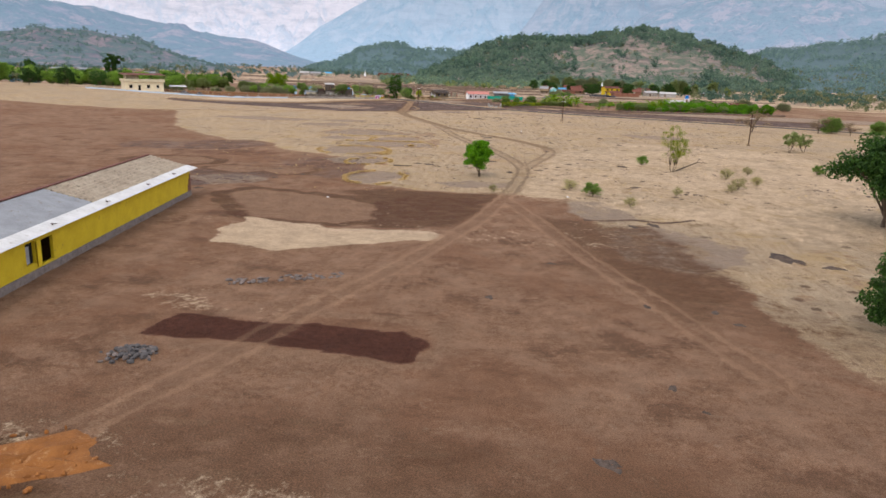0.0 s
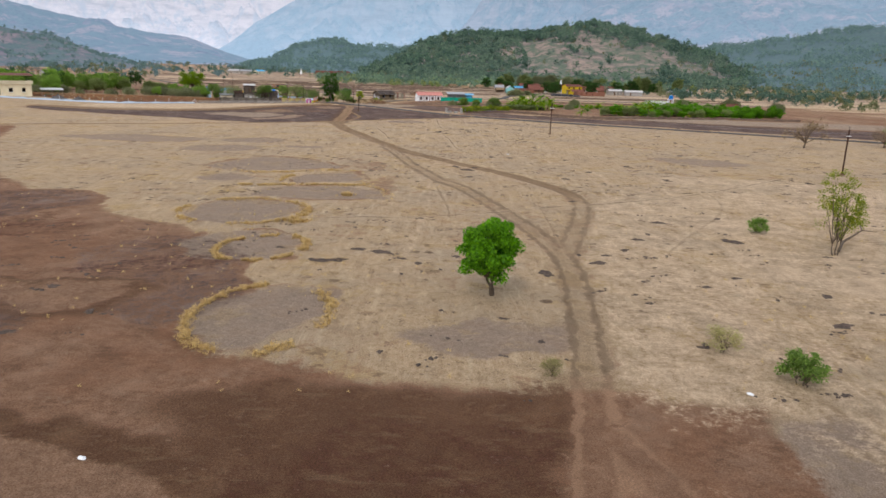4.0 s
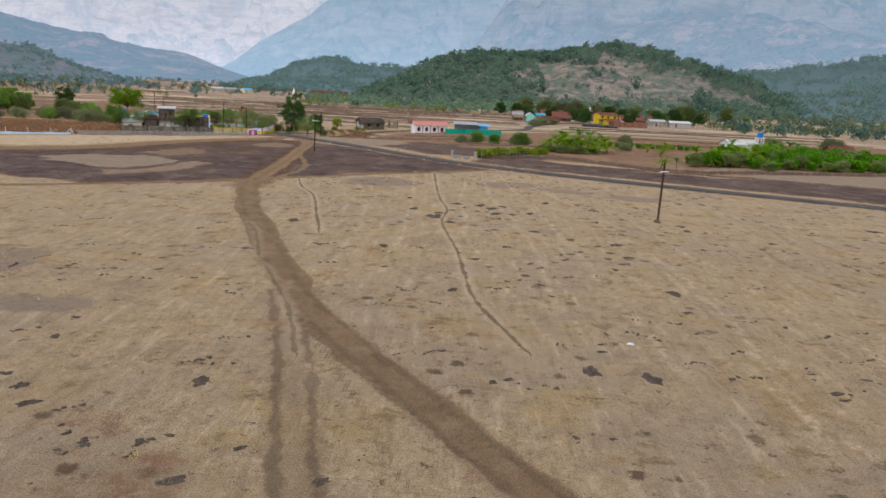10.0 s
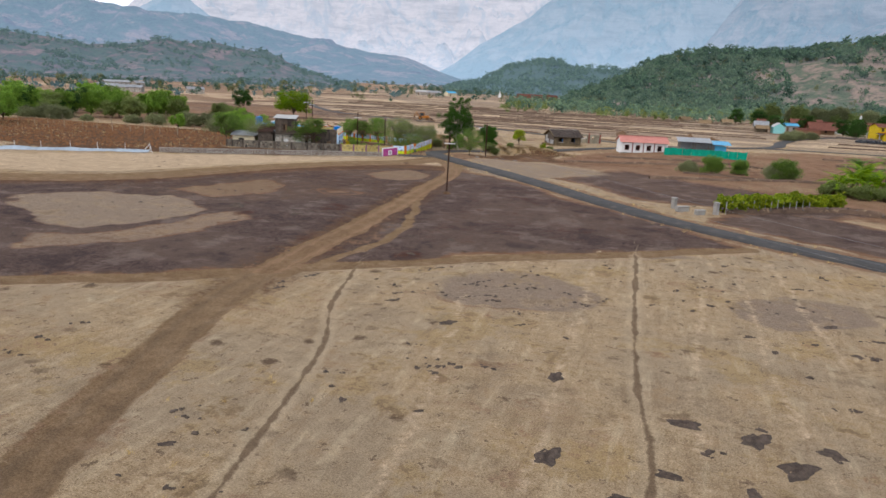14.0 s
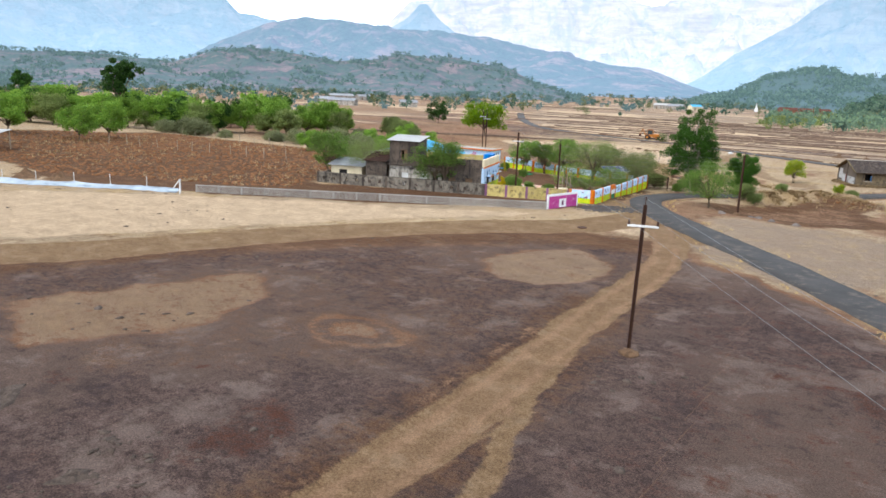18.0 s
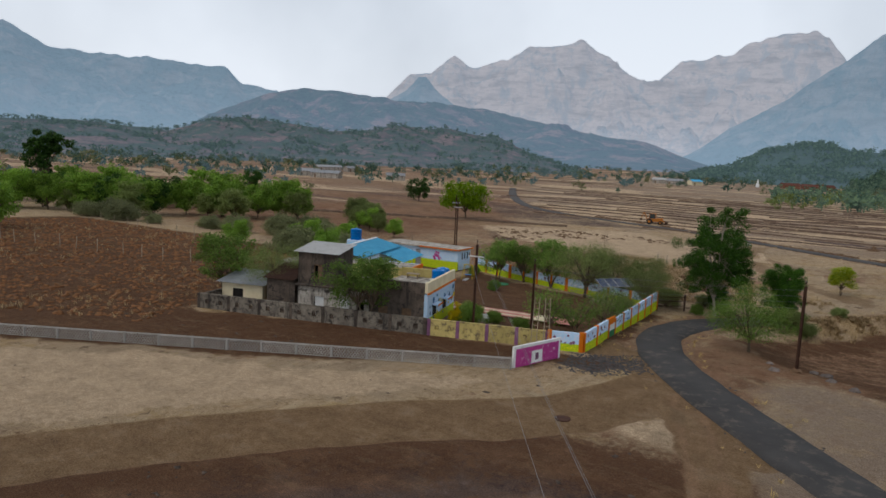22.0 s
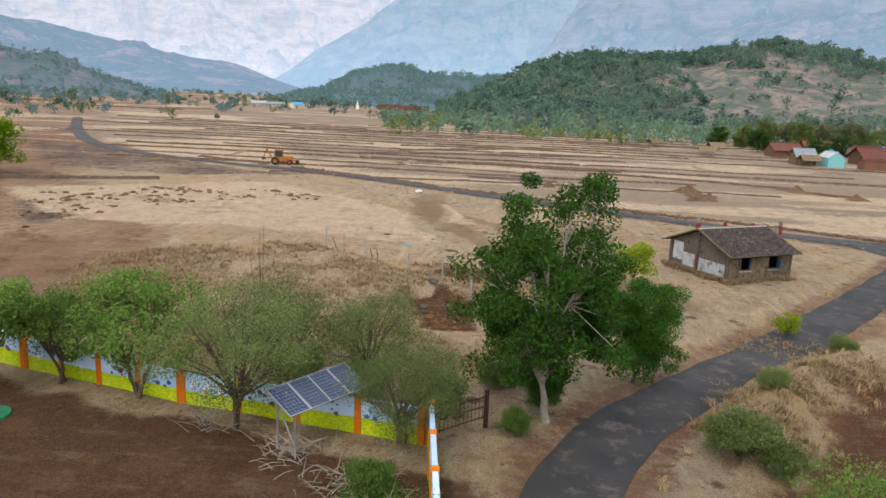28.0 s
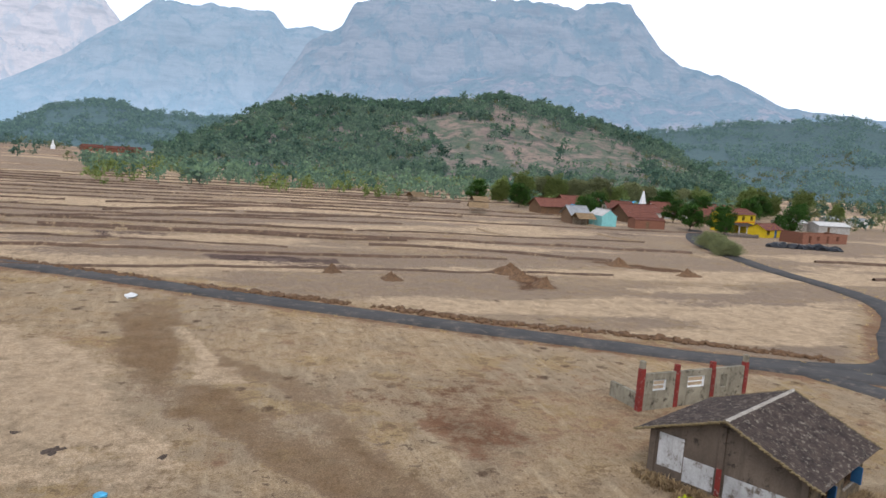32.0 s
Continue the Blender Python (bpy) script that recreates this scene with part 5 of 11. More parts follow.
# Bluish tones and emission in these materials stand for distance haze.
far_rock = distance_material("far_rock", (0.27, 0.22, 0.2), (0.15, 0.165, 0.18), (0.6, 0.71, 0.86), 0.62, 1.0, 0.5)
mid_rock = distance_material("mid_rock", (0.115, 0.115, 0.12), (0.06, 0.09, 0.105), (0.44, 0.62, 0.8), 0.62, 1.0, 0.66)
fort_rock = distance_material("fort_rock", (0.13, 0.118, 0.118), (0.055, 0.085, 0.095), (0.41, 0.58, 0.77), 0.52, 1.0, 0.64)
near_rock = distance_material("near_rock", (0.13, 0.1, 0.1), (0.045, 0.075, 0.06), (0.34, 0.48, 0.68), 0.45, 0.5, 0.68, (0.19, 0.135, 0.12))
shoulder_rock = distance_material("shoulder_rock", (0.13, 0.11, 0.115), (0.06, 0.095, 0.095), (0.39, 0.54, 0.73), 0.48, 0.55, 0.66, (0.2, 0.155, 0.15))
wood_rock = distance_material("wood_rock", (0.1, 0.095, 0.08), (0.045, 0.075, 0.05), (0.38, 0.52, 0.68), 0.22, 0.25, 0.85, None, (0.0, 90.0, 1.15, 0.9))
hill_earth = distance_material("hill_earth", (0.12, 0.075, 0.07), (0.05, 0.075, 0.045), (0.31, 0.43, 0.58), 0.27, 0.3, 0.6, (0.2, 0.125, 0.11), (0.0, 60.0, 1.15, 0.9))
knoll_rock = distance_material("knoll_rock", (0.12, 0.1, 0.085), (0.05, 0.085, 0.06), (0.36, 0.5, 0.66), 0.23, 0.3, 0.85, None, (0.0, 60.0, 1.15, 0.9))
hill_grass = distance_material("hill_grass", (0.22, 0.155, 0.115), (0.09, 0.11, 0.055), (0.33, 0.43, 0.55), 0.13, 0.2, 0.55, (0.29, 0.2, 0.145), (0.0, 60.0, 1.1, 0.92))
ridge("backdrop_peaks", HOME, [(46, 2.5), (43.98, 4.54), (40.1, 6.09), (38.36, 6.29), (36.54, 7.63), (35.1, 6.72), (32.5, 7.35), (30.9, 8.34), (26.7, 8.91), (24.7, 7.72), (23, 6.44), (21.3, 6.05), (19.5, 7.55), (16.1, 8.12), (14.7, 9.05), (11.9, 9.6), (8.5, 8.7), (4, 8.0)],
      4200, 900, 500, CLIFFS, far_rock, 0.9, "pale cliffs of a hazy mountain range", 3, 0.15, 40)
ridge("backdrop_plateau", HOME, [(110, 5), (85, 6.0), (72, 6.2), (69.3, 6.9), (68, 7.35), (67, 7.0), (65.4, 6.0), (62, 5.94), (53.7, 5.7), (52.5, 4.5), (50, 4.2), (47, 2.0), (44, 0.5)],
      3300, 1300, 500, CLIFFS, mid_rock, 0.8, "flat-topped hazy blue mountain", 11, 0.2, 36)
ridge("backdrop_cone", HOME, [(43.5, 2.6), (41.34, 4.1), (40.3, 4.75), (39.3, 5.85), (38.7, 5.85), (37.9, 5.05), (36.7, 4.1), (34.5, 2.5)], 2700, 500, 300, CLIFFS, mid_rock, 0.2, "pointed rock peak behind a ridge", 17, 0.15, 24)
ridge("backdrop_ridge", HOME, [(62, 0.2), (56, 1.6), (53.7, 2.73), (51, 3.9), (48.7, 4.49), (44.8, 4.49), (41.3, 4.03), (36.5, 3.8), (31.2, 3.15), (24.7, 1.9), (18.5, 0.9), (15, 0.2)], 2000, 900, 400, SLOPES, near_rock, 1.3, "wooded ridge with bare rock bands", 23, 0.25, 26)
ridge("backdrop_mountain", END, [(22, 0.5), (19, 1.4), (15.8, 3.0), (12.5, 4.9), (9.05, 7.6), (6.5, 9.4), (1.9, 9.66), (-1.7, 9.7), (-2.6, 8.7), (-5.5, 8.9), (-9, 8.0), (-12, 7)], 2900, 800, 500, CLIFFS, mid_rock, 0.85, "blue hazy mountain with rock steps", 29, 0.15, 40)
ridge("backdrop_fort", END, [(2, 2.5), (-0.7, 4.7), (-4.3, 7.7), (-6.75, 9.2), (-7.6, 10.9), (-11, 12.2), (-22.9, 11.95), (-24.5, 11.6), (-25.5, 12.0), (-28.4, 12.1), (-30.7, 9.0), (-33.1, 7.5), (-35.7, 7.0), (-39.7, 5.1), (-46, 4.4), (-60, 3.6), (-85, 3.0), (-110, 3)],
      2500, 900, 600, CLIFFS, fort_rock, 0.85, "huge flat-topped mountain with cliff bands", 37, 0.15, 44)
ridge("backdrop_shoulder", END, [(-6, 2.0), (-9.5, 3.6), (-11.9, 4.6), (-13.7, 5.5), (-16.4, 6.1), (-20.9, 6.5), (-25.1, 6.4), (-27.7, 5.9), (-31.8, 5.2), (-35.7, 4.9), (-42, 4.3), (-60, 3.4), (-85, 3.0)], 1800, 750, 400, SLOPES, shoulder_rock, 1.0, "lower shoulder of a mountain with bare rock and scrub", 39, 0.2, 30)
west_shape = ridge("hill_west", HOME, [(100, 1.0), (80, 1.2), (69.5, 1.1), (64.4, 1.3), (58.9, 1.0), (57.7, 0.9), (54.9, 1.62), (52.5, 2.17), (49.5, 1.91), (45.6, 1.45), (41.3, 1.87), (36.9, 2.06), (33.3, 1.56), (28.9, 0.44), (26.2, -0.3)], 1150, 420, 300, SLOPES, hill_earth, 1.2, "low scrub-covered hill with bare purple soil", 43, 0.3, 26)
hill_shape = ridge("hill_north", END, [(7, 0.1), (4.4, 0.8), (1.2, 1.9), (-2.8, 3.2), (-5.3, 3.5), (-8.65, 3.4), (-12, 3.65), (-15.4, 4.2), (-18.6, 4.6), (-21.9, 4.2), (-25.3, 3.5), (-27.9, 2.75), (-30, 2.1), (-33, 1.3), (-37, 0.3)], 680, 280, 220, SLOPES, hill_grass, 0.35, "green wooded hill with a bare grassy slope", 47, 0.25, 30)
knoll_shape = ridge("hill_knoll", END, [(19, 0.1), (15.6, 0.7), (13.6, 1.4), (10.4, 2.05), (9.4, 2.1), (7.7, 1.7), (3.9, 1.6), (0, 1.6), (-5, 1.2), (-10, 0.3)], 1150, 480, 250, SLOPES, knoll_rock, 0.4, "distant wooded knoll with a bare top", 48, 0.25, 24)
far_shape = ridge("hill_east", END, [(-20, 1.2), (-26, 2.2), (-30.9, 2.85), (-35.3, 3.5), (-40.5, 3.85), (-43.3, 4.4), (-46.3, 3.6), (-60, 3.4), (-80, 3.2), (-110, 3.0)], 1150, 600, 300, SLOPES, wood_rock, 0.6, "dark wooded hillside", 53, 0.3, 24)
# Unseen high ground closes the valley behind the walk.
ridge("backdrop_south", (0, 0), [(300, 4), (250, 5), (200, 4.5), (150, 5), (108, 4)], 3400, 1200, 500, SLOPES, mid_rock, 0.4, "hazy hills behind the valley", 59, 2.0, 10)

# ---------------------------------------------------------------- trees
def leaf_quads(rng, centres, radii, per, size, droop=0.0):
    """Leaves as small folded diamonds, scattered in clumps: corners and faces."""
    centres, radii = np.asarray(centres, float), np.asarray(radii, float)
    n = len(centres) * per
    c = np.repeat(centres, per, 0)
    r = np.repeat(radii, per)[:, None]
    d = rng.normal(size=(n, 3))
    d /= np.linalg.norm(d, axis=1)[:, None]
    c = c + d * r * (rng.random((n, 1)) ** 0.45) * (1, 1, 0.75)
    u = rng.normal(size=(n, 3))
    u[:, 2] -= droop
    u /= np.linalg.norm(u, axis=1)[:, None]
    w = np.cross(u, rng.normal(size=(n, 3)))
    w /= np.linalg.norm(w, axis=1)[:, None] + 1e-9
    s = size * (0.6 + 0.8 * rng.random((n, 1)))
    verts = np.stack([c - u * s, c + w * s * 0.55, c + u * s, c - w * s * 0.55], 1).reshape(-1, 3)
    faces = np.arange(4 * n).reshape(-1, 4)
    return verts, faces


def fast_mesh(name, verts, faces, material):
    me = bpy.data.meshes.new(name)
    me.vertices.add(len(verts))
    me.vertices.foreach_set("co", np.asarray(verts, np.float32).ravel())
    me.loops.add(faces.size)
    me.loops.foreach_set("vertex_index", faces.ravel().astype(np.int32))
    me.polygons.add(len(faces))
    me.polygons.foreach_set("loop_start", np.arange(0, faces.size, faces.shape[1], dtype=np.int32))
    me.update(calc_edges=True)
    me.materials.append(material)
    return me


def tree(name, height, spread, stem, boughs, per, leaf, leaves, bark, seed, label, category="tree", flat=0.75, clump=0.33, trunk=0.12, stems=1, bare=0.25, droop=0.0, twigs=3):
    """A tapered trunk that forks into boughs, and a crown of leaf clumps round the bough ends. Built at the origin."""
    rng = np.random.default_rng(seed)
    top = thing(name, 0, 0, 0, 0, label, category)
    wood, ends, sizes = bmesh.new(), [], []
    for s in range(stems):
        lean = rng.normal(size=2) * (0.10 if stems == 1 else 0.25)
        base = Vector((rng.normal() * 0.12 * (stems > 1), rng.normal() * 0.12 * (stems > 1), -0.15))
        knots = [base]
        for k in range(1, 5):
            f = k / 4
            knots.append(Vector((base.x + lean[0] * stem * f + rng.normal() * 0.05, base.y + lean[1] * stem * f + rng.normal() * 0.05, stem * f)))
        for k in range(4):
            tube(wood, knots[k], knots[k + 1], trunk * (1.25 if k == 0 else 1 - 0.13 * k), trunk * (1 - 0.13 * (k + 1)), 8)
        for b in range(boughs):
            a = 2 * math.pi * (b + rng.random() * 0.8) / boughs + s
            lift = rng.random() ** 0.8
            reach = spread * (0.45 + 0.55 * math.sqrt(max(0.0, 1 - (2 * lift - 0.8) ** 2 * 0.7))) * (0.6 + 0.45 * rng.random())
            tip = Vector((knots[-1].x + reach * math.cos(a), knots[-1].y + reach * math.sin(a), stem + (height - stem) * (0.08 + 0.86 * lift)))
            fork = knots[3].lerp(knots[4], rng.random())
            mid = fork.lerp(tip, 0.5) + Vector((0, 0, (height - stem) * 0.07))
            tube(wood, fork, mid, trunk * 0.5, trunk * 0.32, 6)
            tube(wood, mid, tip, trunk * 0.32, trunk * 0.1, 5)
            for k in range(twigs):
                q = mid.lerp(tip, 0.35 + 0.65 * rng.random()) + Vector(rng.normal(size=3) * (spread * 0.24, spread * 0.24, (height - stem) * 0.1))
                tube(wood, mid.lerp(tip, 0.4), q, trunk * 0.14, trunk * 0.05, 4)
                ends.append(q)
                sizes.append(spread * clump * (0.6 + 0.6 * rng.random()))
            ends.append(tip)
            sizes.append(spread * clump * (0.7 + 0.5 * rng.random()))
    part("trunk", wood, bark, top)
    keep = rng.random(len(ends)) > bare * 0.3
    verts, faces = leaf_quads(rng, [tuple(e) for e, k in zip(ends, keep) if k], [s for s, k in zip(sizes, keep) if k], per, leaf, droop)
    low = stem * flat
    verts[:, 2] = np.where(verts[:, 2] < low, low + (low - verts[:, 2]) * 0.3, verts[:, 2])
    crown = new("crown", fast_mesh("crown", verts, faces, leaves))
    crown.parent = top
    return top


def plant(ob, spots, group="", first=True):
    """Set a tree at the first spot and copies of it at the others: x, y, scale, turn."""
    for k, (x, y, s, turn) in enumerate(spots):
        m = pose(x, y, land(x, y), 0, 0, turn) @ Matrix.Diagonal((s, s, s, 1))
        if k == 0:
            ob.matrix_basis = m
            if group:
                ob["group"] = group
        else:
            copy_thing(ob, pose(x, y, land(x, y), 0, 0, turn) @ Matrix.Diagonal((s / spots[0][2], s / spots[0][2], s / spots[0][2], 1)))


plant(tree("young_tree", 5.0, 1.6, 1.3, 14, 190, 0.10, M["leaf_bright"], M["bark"], 5, "young bright green tree standing alone in straw", clump=0.42, trunk=0.13, stems=2), [(2.86, 15.9, 1.0, 20)])
plant(tree("thin_tree", 7.4, 1.5, 1.2, 9, 60, 0.075, M["leaf_yellow"], M["bark"], 8, "thin sparse tree with pale green leaves", flat=0.4, clump=0.4, trunk=0.06, stems=3, bare=1), [(32.6, 30.2, 1.0, 0)])
broad = tree("broad_tree", 9.3, 4.4, 1.2, 18, 260, 0.18, M["leaf_dark"], M["bark"], 11, "dense dark green broad tree in a field", clump=0.36, trunk=0.26, flat=0.3)
plant(broad, [(46.6, -8, 1.0, 0), (49, -15, 0.9, 80), (32.2, -42.5, 0.55, 140), (42, -31, 0.5, 200)], "dark trees at the field edge")
small = tree("small_tree", 4.6, 1.6, 1.4, 8, 46, 0.12, M["leaf_olive"], M["bark"], 14, "small green tree at the field edge", clump=0.36, trunk=0.09, stems=2)
plant(small, [(64.2, 69.5, 0.9, 0), (67.2, 71, 0.8, 90)], "small field trees")
bare_tree = tree("bare_tree", 6.2, 4.0, 1.3, 12, 30, 0.14, M["dry_brush"], M["bark"], 17, "nearly leafless brown spreading tree", clump=0.35, trunk=0.22, bare=2, twigs=6)
plant(bare_tree, [(73.2, 124.4, 1.0, 0), (93, 130, 0.75, 60), (100, 126, 0.6, 160)], "leafless trees")
# Shrubs in the field.
shrub = tree("shrub", 1.7, 0.85, 0.3, 7, 45, 0.065, M["leaf_fresh"], M["bark"], 21, "small green shrub in dry grass", "shrub", clump=0.4, trunk=0.04, stems=3, flat=0.2)
plant(shrub, [(17.4, 2.9, 1.0, 0), (-33, -7, 0.8, 50), (29.1, 38.1, 0.85, 200), (56, 34, 0.9, 260)], "field shrubs")
dry_shrub = tree("dry_shrub", 1.5, 0.75, 0.3, 7, 26, 0.04, M["dry_straw"], M["bark"], 24, "sparse half-dry thorny shrub", "shrub", clump=0.4, trunk=0.03, stems=3, flat=0.2)
plant(dry_shrub, [(15, 7.1, 1.1, 0), (39.3, 24.4, 1.2, 50), (21.1, -3.2, 0.9, 120), (38.1, 14.1, 1.2, 200), (28.4, 6.4, 0.8, 260), (36.5, 11.5, 0.8, 10), (42, 19, 1.0, 70), (-31, -12.5, 0.9, 0), (44, 30, 1.0, 40), (5.2, 3.2, 0.7, 80)], "dry field shrubs")
# Trees in and round the compound.
court = tree("courtyard_tree", 6.0, 2.5, 1.9, 13, 150, 0.085, M["leaf_fresh"], M["bark"], 27, "leafy green courtyard tree", clump=0.34, trunk=0.13, stems=2, bare=0.6)
plant(court, [(-70.9, 238.0, 0.98, 0), (-78.4, 270.2, 0.85, 60), (-71.2, 270.9, 0.95, 150), (-88, 236.6, 0.98, 220), (-75.5, 271.8, 0.8, 300)], "compound trees")
airy = tree("airy_tree", 6.2, 3.3, 1.5, 11, 230, 0.05, M["leaf_olive"], M["bark"], 31, "wispy olive-green thorn tree", clump=0.36, trunk=0.12, stems=3, bare=1.0, flat=0.7)
plant(airy, [(-65.6, 268.6, 0.95, 0), (-82.5, 238.4, 0.85, 70), (-64.5, 272.2, 0.9, 140), (-57.4, 258.2, 0.5, 200), (-58.4, 268.8, 0.7, 250), (-61, 274.5, 0.8, 290)], "wispy trees")
roadside = tree("roadside_tree", 5.8, 3.2, 1.3, 17, 260, 0.06, M["leaf_fresh"], M["bark"], 34, "spreading feathery green tree by the road", clump=0.36, trunk=0.15, stems=1, bare=0.3, flat=1.1)
plant(roadside, [(-44.8, 257.2, 0.92, 0)])
forked = tree("forked_tree", 4.6, 2.1, 1.0, 8, 42, 0.075, M["leaf_fresh"], M["bark"], 37, "small forked tree with sparse leaves", clump=0.36, trunk=0.09, stems=2, bare=1.0)
plant(forked, [(-58.4, 247.0, 1.0, 0), (-56.4, 248.4, 0.95, 80), (-56.2, 253.5, 0.9, 160), (-71.5, 243.3, 0.7, 30)], "forked compound trees")
tall = tree("tall_tree", 12.2, 3.4, 2.4, 30, 330, 0.085, M["leaf_deep"], M["bark_pale"], 41, "tall dark green tree with a pale trunk", clump=0.26, trunk=0.22, flat=0.75, bare=0.5, twigs=6)
plant(tall, [(-52.2, 272.8, 0.95, 0)])
dense = tree("dense_tree", 7.2, 2.4, 1.1, 16, 640, 0.06, M["leaf_deep"], M["bark"], 44, "dense green roadside tree", clump=0.38, trunk=0.13, stems=2, flat=0.4)
plant(dense, [(-47.2, 279.4, 0.78, 0), (-52.3, 274.0, 0.42, 90)], "trees beside the road bend")
lime_tree = tree("lime_tree", 3.7, 1.5, 0.9, 8, 110, 0.08, M["leaf_yellow"], M["bark"], 47, "feathery lime-green young tree", clump=0.42, trunk=0.06, stems=2)
plant(lime_tree, [(-43.8, 299.6, 1.0, 0), (-35.5, 289.0, 0.5, 30)], "lime-green young trees")
bush = tree("bush", 2.2, 1.25, 0.25, 10, 90, 0.06, M["leaf_fresh"], M["bark"], 51, "rounded leafy green bush in the dry ground", "bush", clump=0.4, trunk=0.05, stems=4, flat=0.1)
plant(bush, [(-64.9, 244.9, 0.8, 0), (-60.1, 245.2, 0.6, 40), (-53.6, 271.2, 0.5, 300), (-63.6, 246.6, 0.5, 20), (-68, 240.7, 0.6, 50), (-74, 262.5, 0.5, 90), (-58.8, 263.8, 0.7, 0), (-96, 262, 0.9, 0), (14, 255, 1.6, 0), (2, 258, 1.4, 0), (7, 262, 1.2, 90), (-82.3, 270.5, 0.55, 100), (97, 132, 1.9, 10), (108, 128, 1.7, 70), (116, 126, 1.8, 150)], "rounded bushes")
verge = tree("verge_shrub", 2.2, 1.5, 0.25, 11, 90, 0.06, M["leaf_olive"], M["bark"], 52, "feathery pale green shrub on the road bank", "shrub", clump=0.4, trunk=0.04, stems=5, flat=0.2, bare=0.6)
plant(verge, [(-44.2, 270.2, 0.85, 0), (-42.6, 269.6, 0.6, 90), (-40.9, 276.2, 0.45, 30), (-54.6, 277.0, 0.6, 200), (-57.5, 272.6, 0.9, 20), (-61.0, 273.4, 0.8, 60), (-64.5, 275.4, 0.6, 100), (-33.5, 285.6, 0.5, 140)], "verge shrubs")
flower = tree("flower_bush", 1.9, 0.9, 0.2, 8, 70, 0.07, M["blossom"], M["bark"], 54, "yellow flowering bush against a mural", "bush", clump=0.4, trunk=0.03, stems=3, flat=0.1)
plant(flower, [(-66.6, 245.6, 0.7, 0), (-66.2, 244.2, 0.5, 50)], "yellow flowering bushes")
# The orchard and the lone trees of the valley.
orchard = tree("orchard_tree", 7.6, 3.4, 1.3, 13, 170, 0.17, M["leaf_orchard"], M["bark"], 57, "round green orchard tree", clump=0.4, trunk=0.17, flat=0.5)
rng = random.Random(4)
spots = [(-152 - 3.4 * k + rng.uniform(-2, 2), 306 - 4.1 * k + rng.uniform(-3, 3), rng.uniform(0.75, 1.15), rng.uniform(0, 360)) for k in range(22)]
spots += [(-168 - 4.2 * k + rng.uniform(-4, 4), 318 - 4.6 * k + rng.uniform(-5, 5), rng.uniform(0.8, 1.25), rng.uniform(0, 360)) for k in range(18)]
spots += [(-145, 232, 0.8, 20), (-150, 240, 0.9, 20), (-158, 226, 0.9, 70), (-111, 268, 0.62, 0), (-107, 272, 0.6, 40), (-101, 262, 0.55, 80), (-120, 262, 0.5, 10), (-128, 300, 0.6, 10), (-118, 296, 0.45, 60)]
plant(orchard, spots, "orchard trees")
dark_orchard = tree("orchard_tree", 7.5, 3.3, 1.2, 13, 120, 0.2, M["leaf_dark"], M["bark"], 61, "dark green mango tree in the orchard", clump=0.4, trunk=0.2, flat=0.4)
spots = [(-175 - 6 * k + rng.uniform(-4, 4), 284 - 6.2 * k + rng.uniform(-5, 5), rng.uniform(0.7, 1.1), rng.uniform(0, 360)) for k in range(14)]
spots += [(-165, 205, 0.9, 0), (-176, 200, 1.0, 50), (-190, 196, 0.9, 90), (-205, 190, 1.0, 140), (-220, 180, 1.1, 10), (-240, 170, 1.1, 60), (-180, 380, 1.0, 30), (-240, 360, 1.0, 0)]
plant(dark_orchard, spots, "dark orchard trees")
plant(tree("tall_pine", 18, 3.0, 5.0, 18, 150, 0.3, M["leaf_dark"], M["bark"], 64, "tall feathery dark tree above the orchard", clump=0.42, trunk=0.3, flat=0.8, bare=1), [(-195, 268, 1.0, 0), (-235, 262, 0.75, 80)], "tall feathery trees")
plant(tree("yellow_tree", 9.6, 5.2, 2.0, 16, 200, 0.2, M["leaf_lemon"], M["bark"], 67, "round yellow-green tree in the open field", clump=0.38, trunk=0.25, flat=0.8), [(-135, 343, 1.0, 0)])

light_orchard = tree("orchard_tree", 6.4, 3.0, 0.9, 14, 110, 0.17, M["leaf_olive"], M["bark"], 69, "pale feathery green tree in the orchard", clump=0.4, trunk=0.14, stems=2, flat=0.6)
rng = random.Random(14)
spots = [(-150 - 6.5 * k + rng.uniform(-3, 3), 300 - 7 * k + rng.uniform(-6, 6), rng.uniform(0.6, 1.1), rng.uniform(0, 360)) for k in range(10)]
spots += [(-128 - 3 * k + rng.uniform(-3, 3), 300 + 3 * k + rng.uniform(-6, 6), rng.uniform(0.5, 0.8), rng.uniform(0, 360)) for k in range(7)]
plant(light_orchard, spots, "pale orchard trees")
thicket = tree("thicket", 3.0, 2.6, 0.3, 12, 90, 0.11, M["leaf_dusty"], M["bark"], 70, "low dusty grey-green thicket", "bush", clump=0.4, trunk=0.06, stems=4, flat=0.2)
spots = [(-118 - 6 * k + rng.uniform(-3, 3), 284 - 2.0 * k + rng.uniform(-5, 5), rng.uniform(0.5, 1.1), rng.uniform(0, 360)) for k in range(10)]
spots += [(-104, 268, 0.9, 0), (-109, 264, 1.1, 40), (-97, 268, 0.7, 80), (30, 268, 0.7, 0), (44, 262, 0.6, 0), (-2, 257, 0.6, 0), (13.6, 256, 0.85, 40), (52, 300, 0.8, 0), (31, 398, 0.9, 10), (35, 408, 1.0, 60), (41, 415, 0.8, 100), (100, 300, 1.2, 0), (125, 310, 1.3, 50), (140, 296, 1.1, 100)]
plant(thicket, spots, "dusty thickets")
village_tree = tree("village_tree", 8.0, 3.4, 1.2, 14, 130, 0.2, M["leaf_dark"], M["bark"], 72, "dark green shade tree between village houses", clump=0.4, trunk=0.2, flat=0.5)
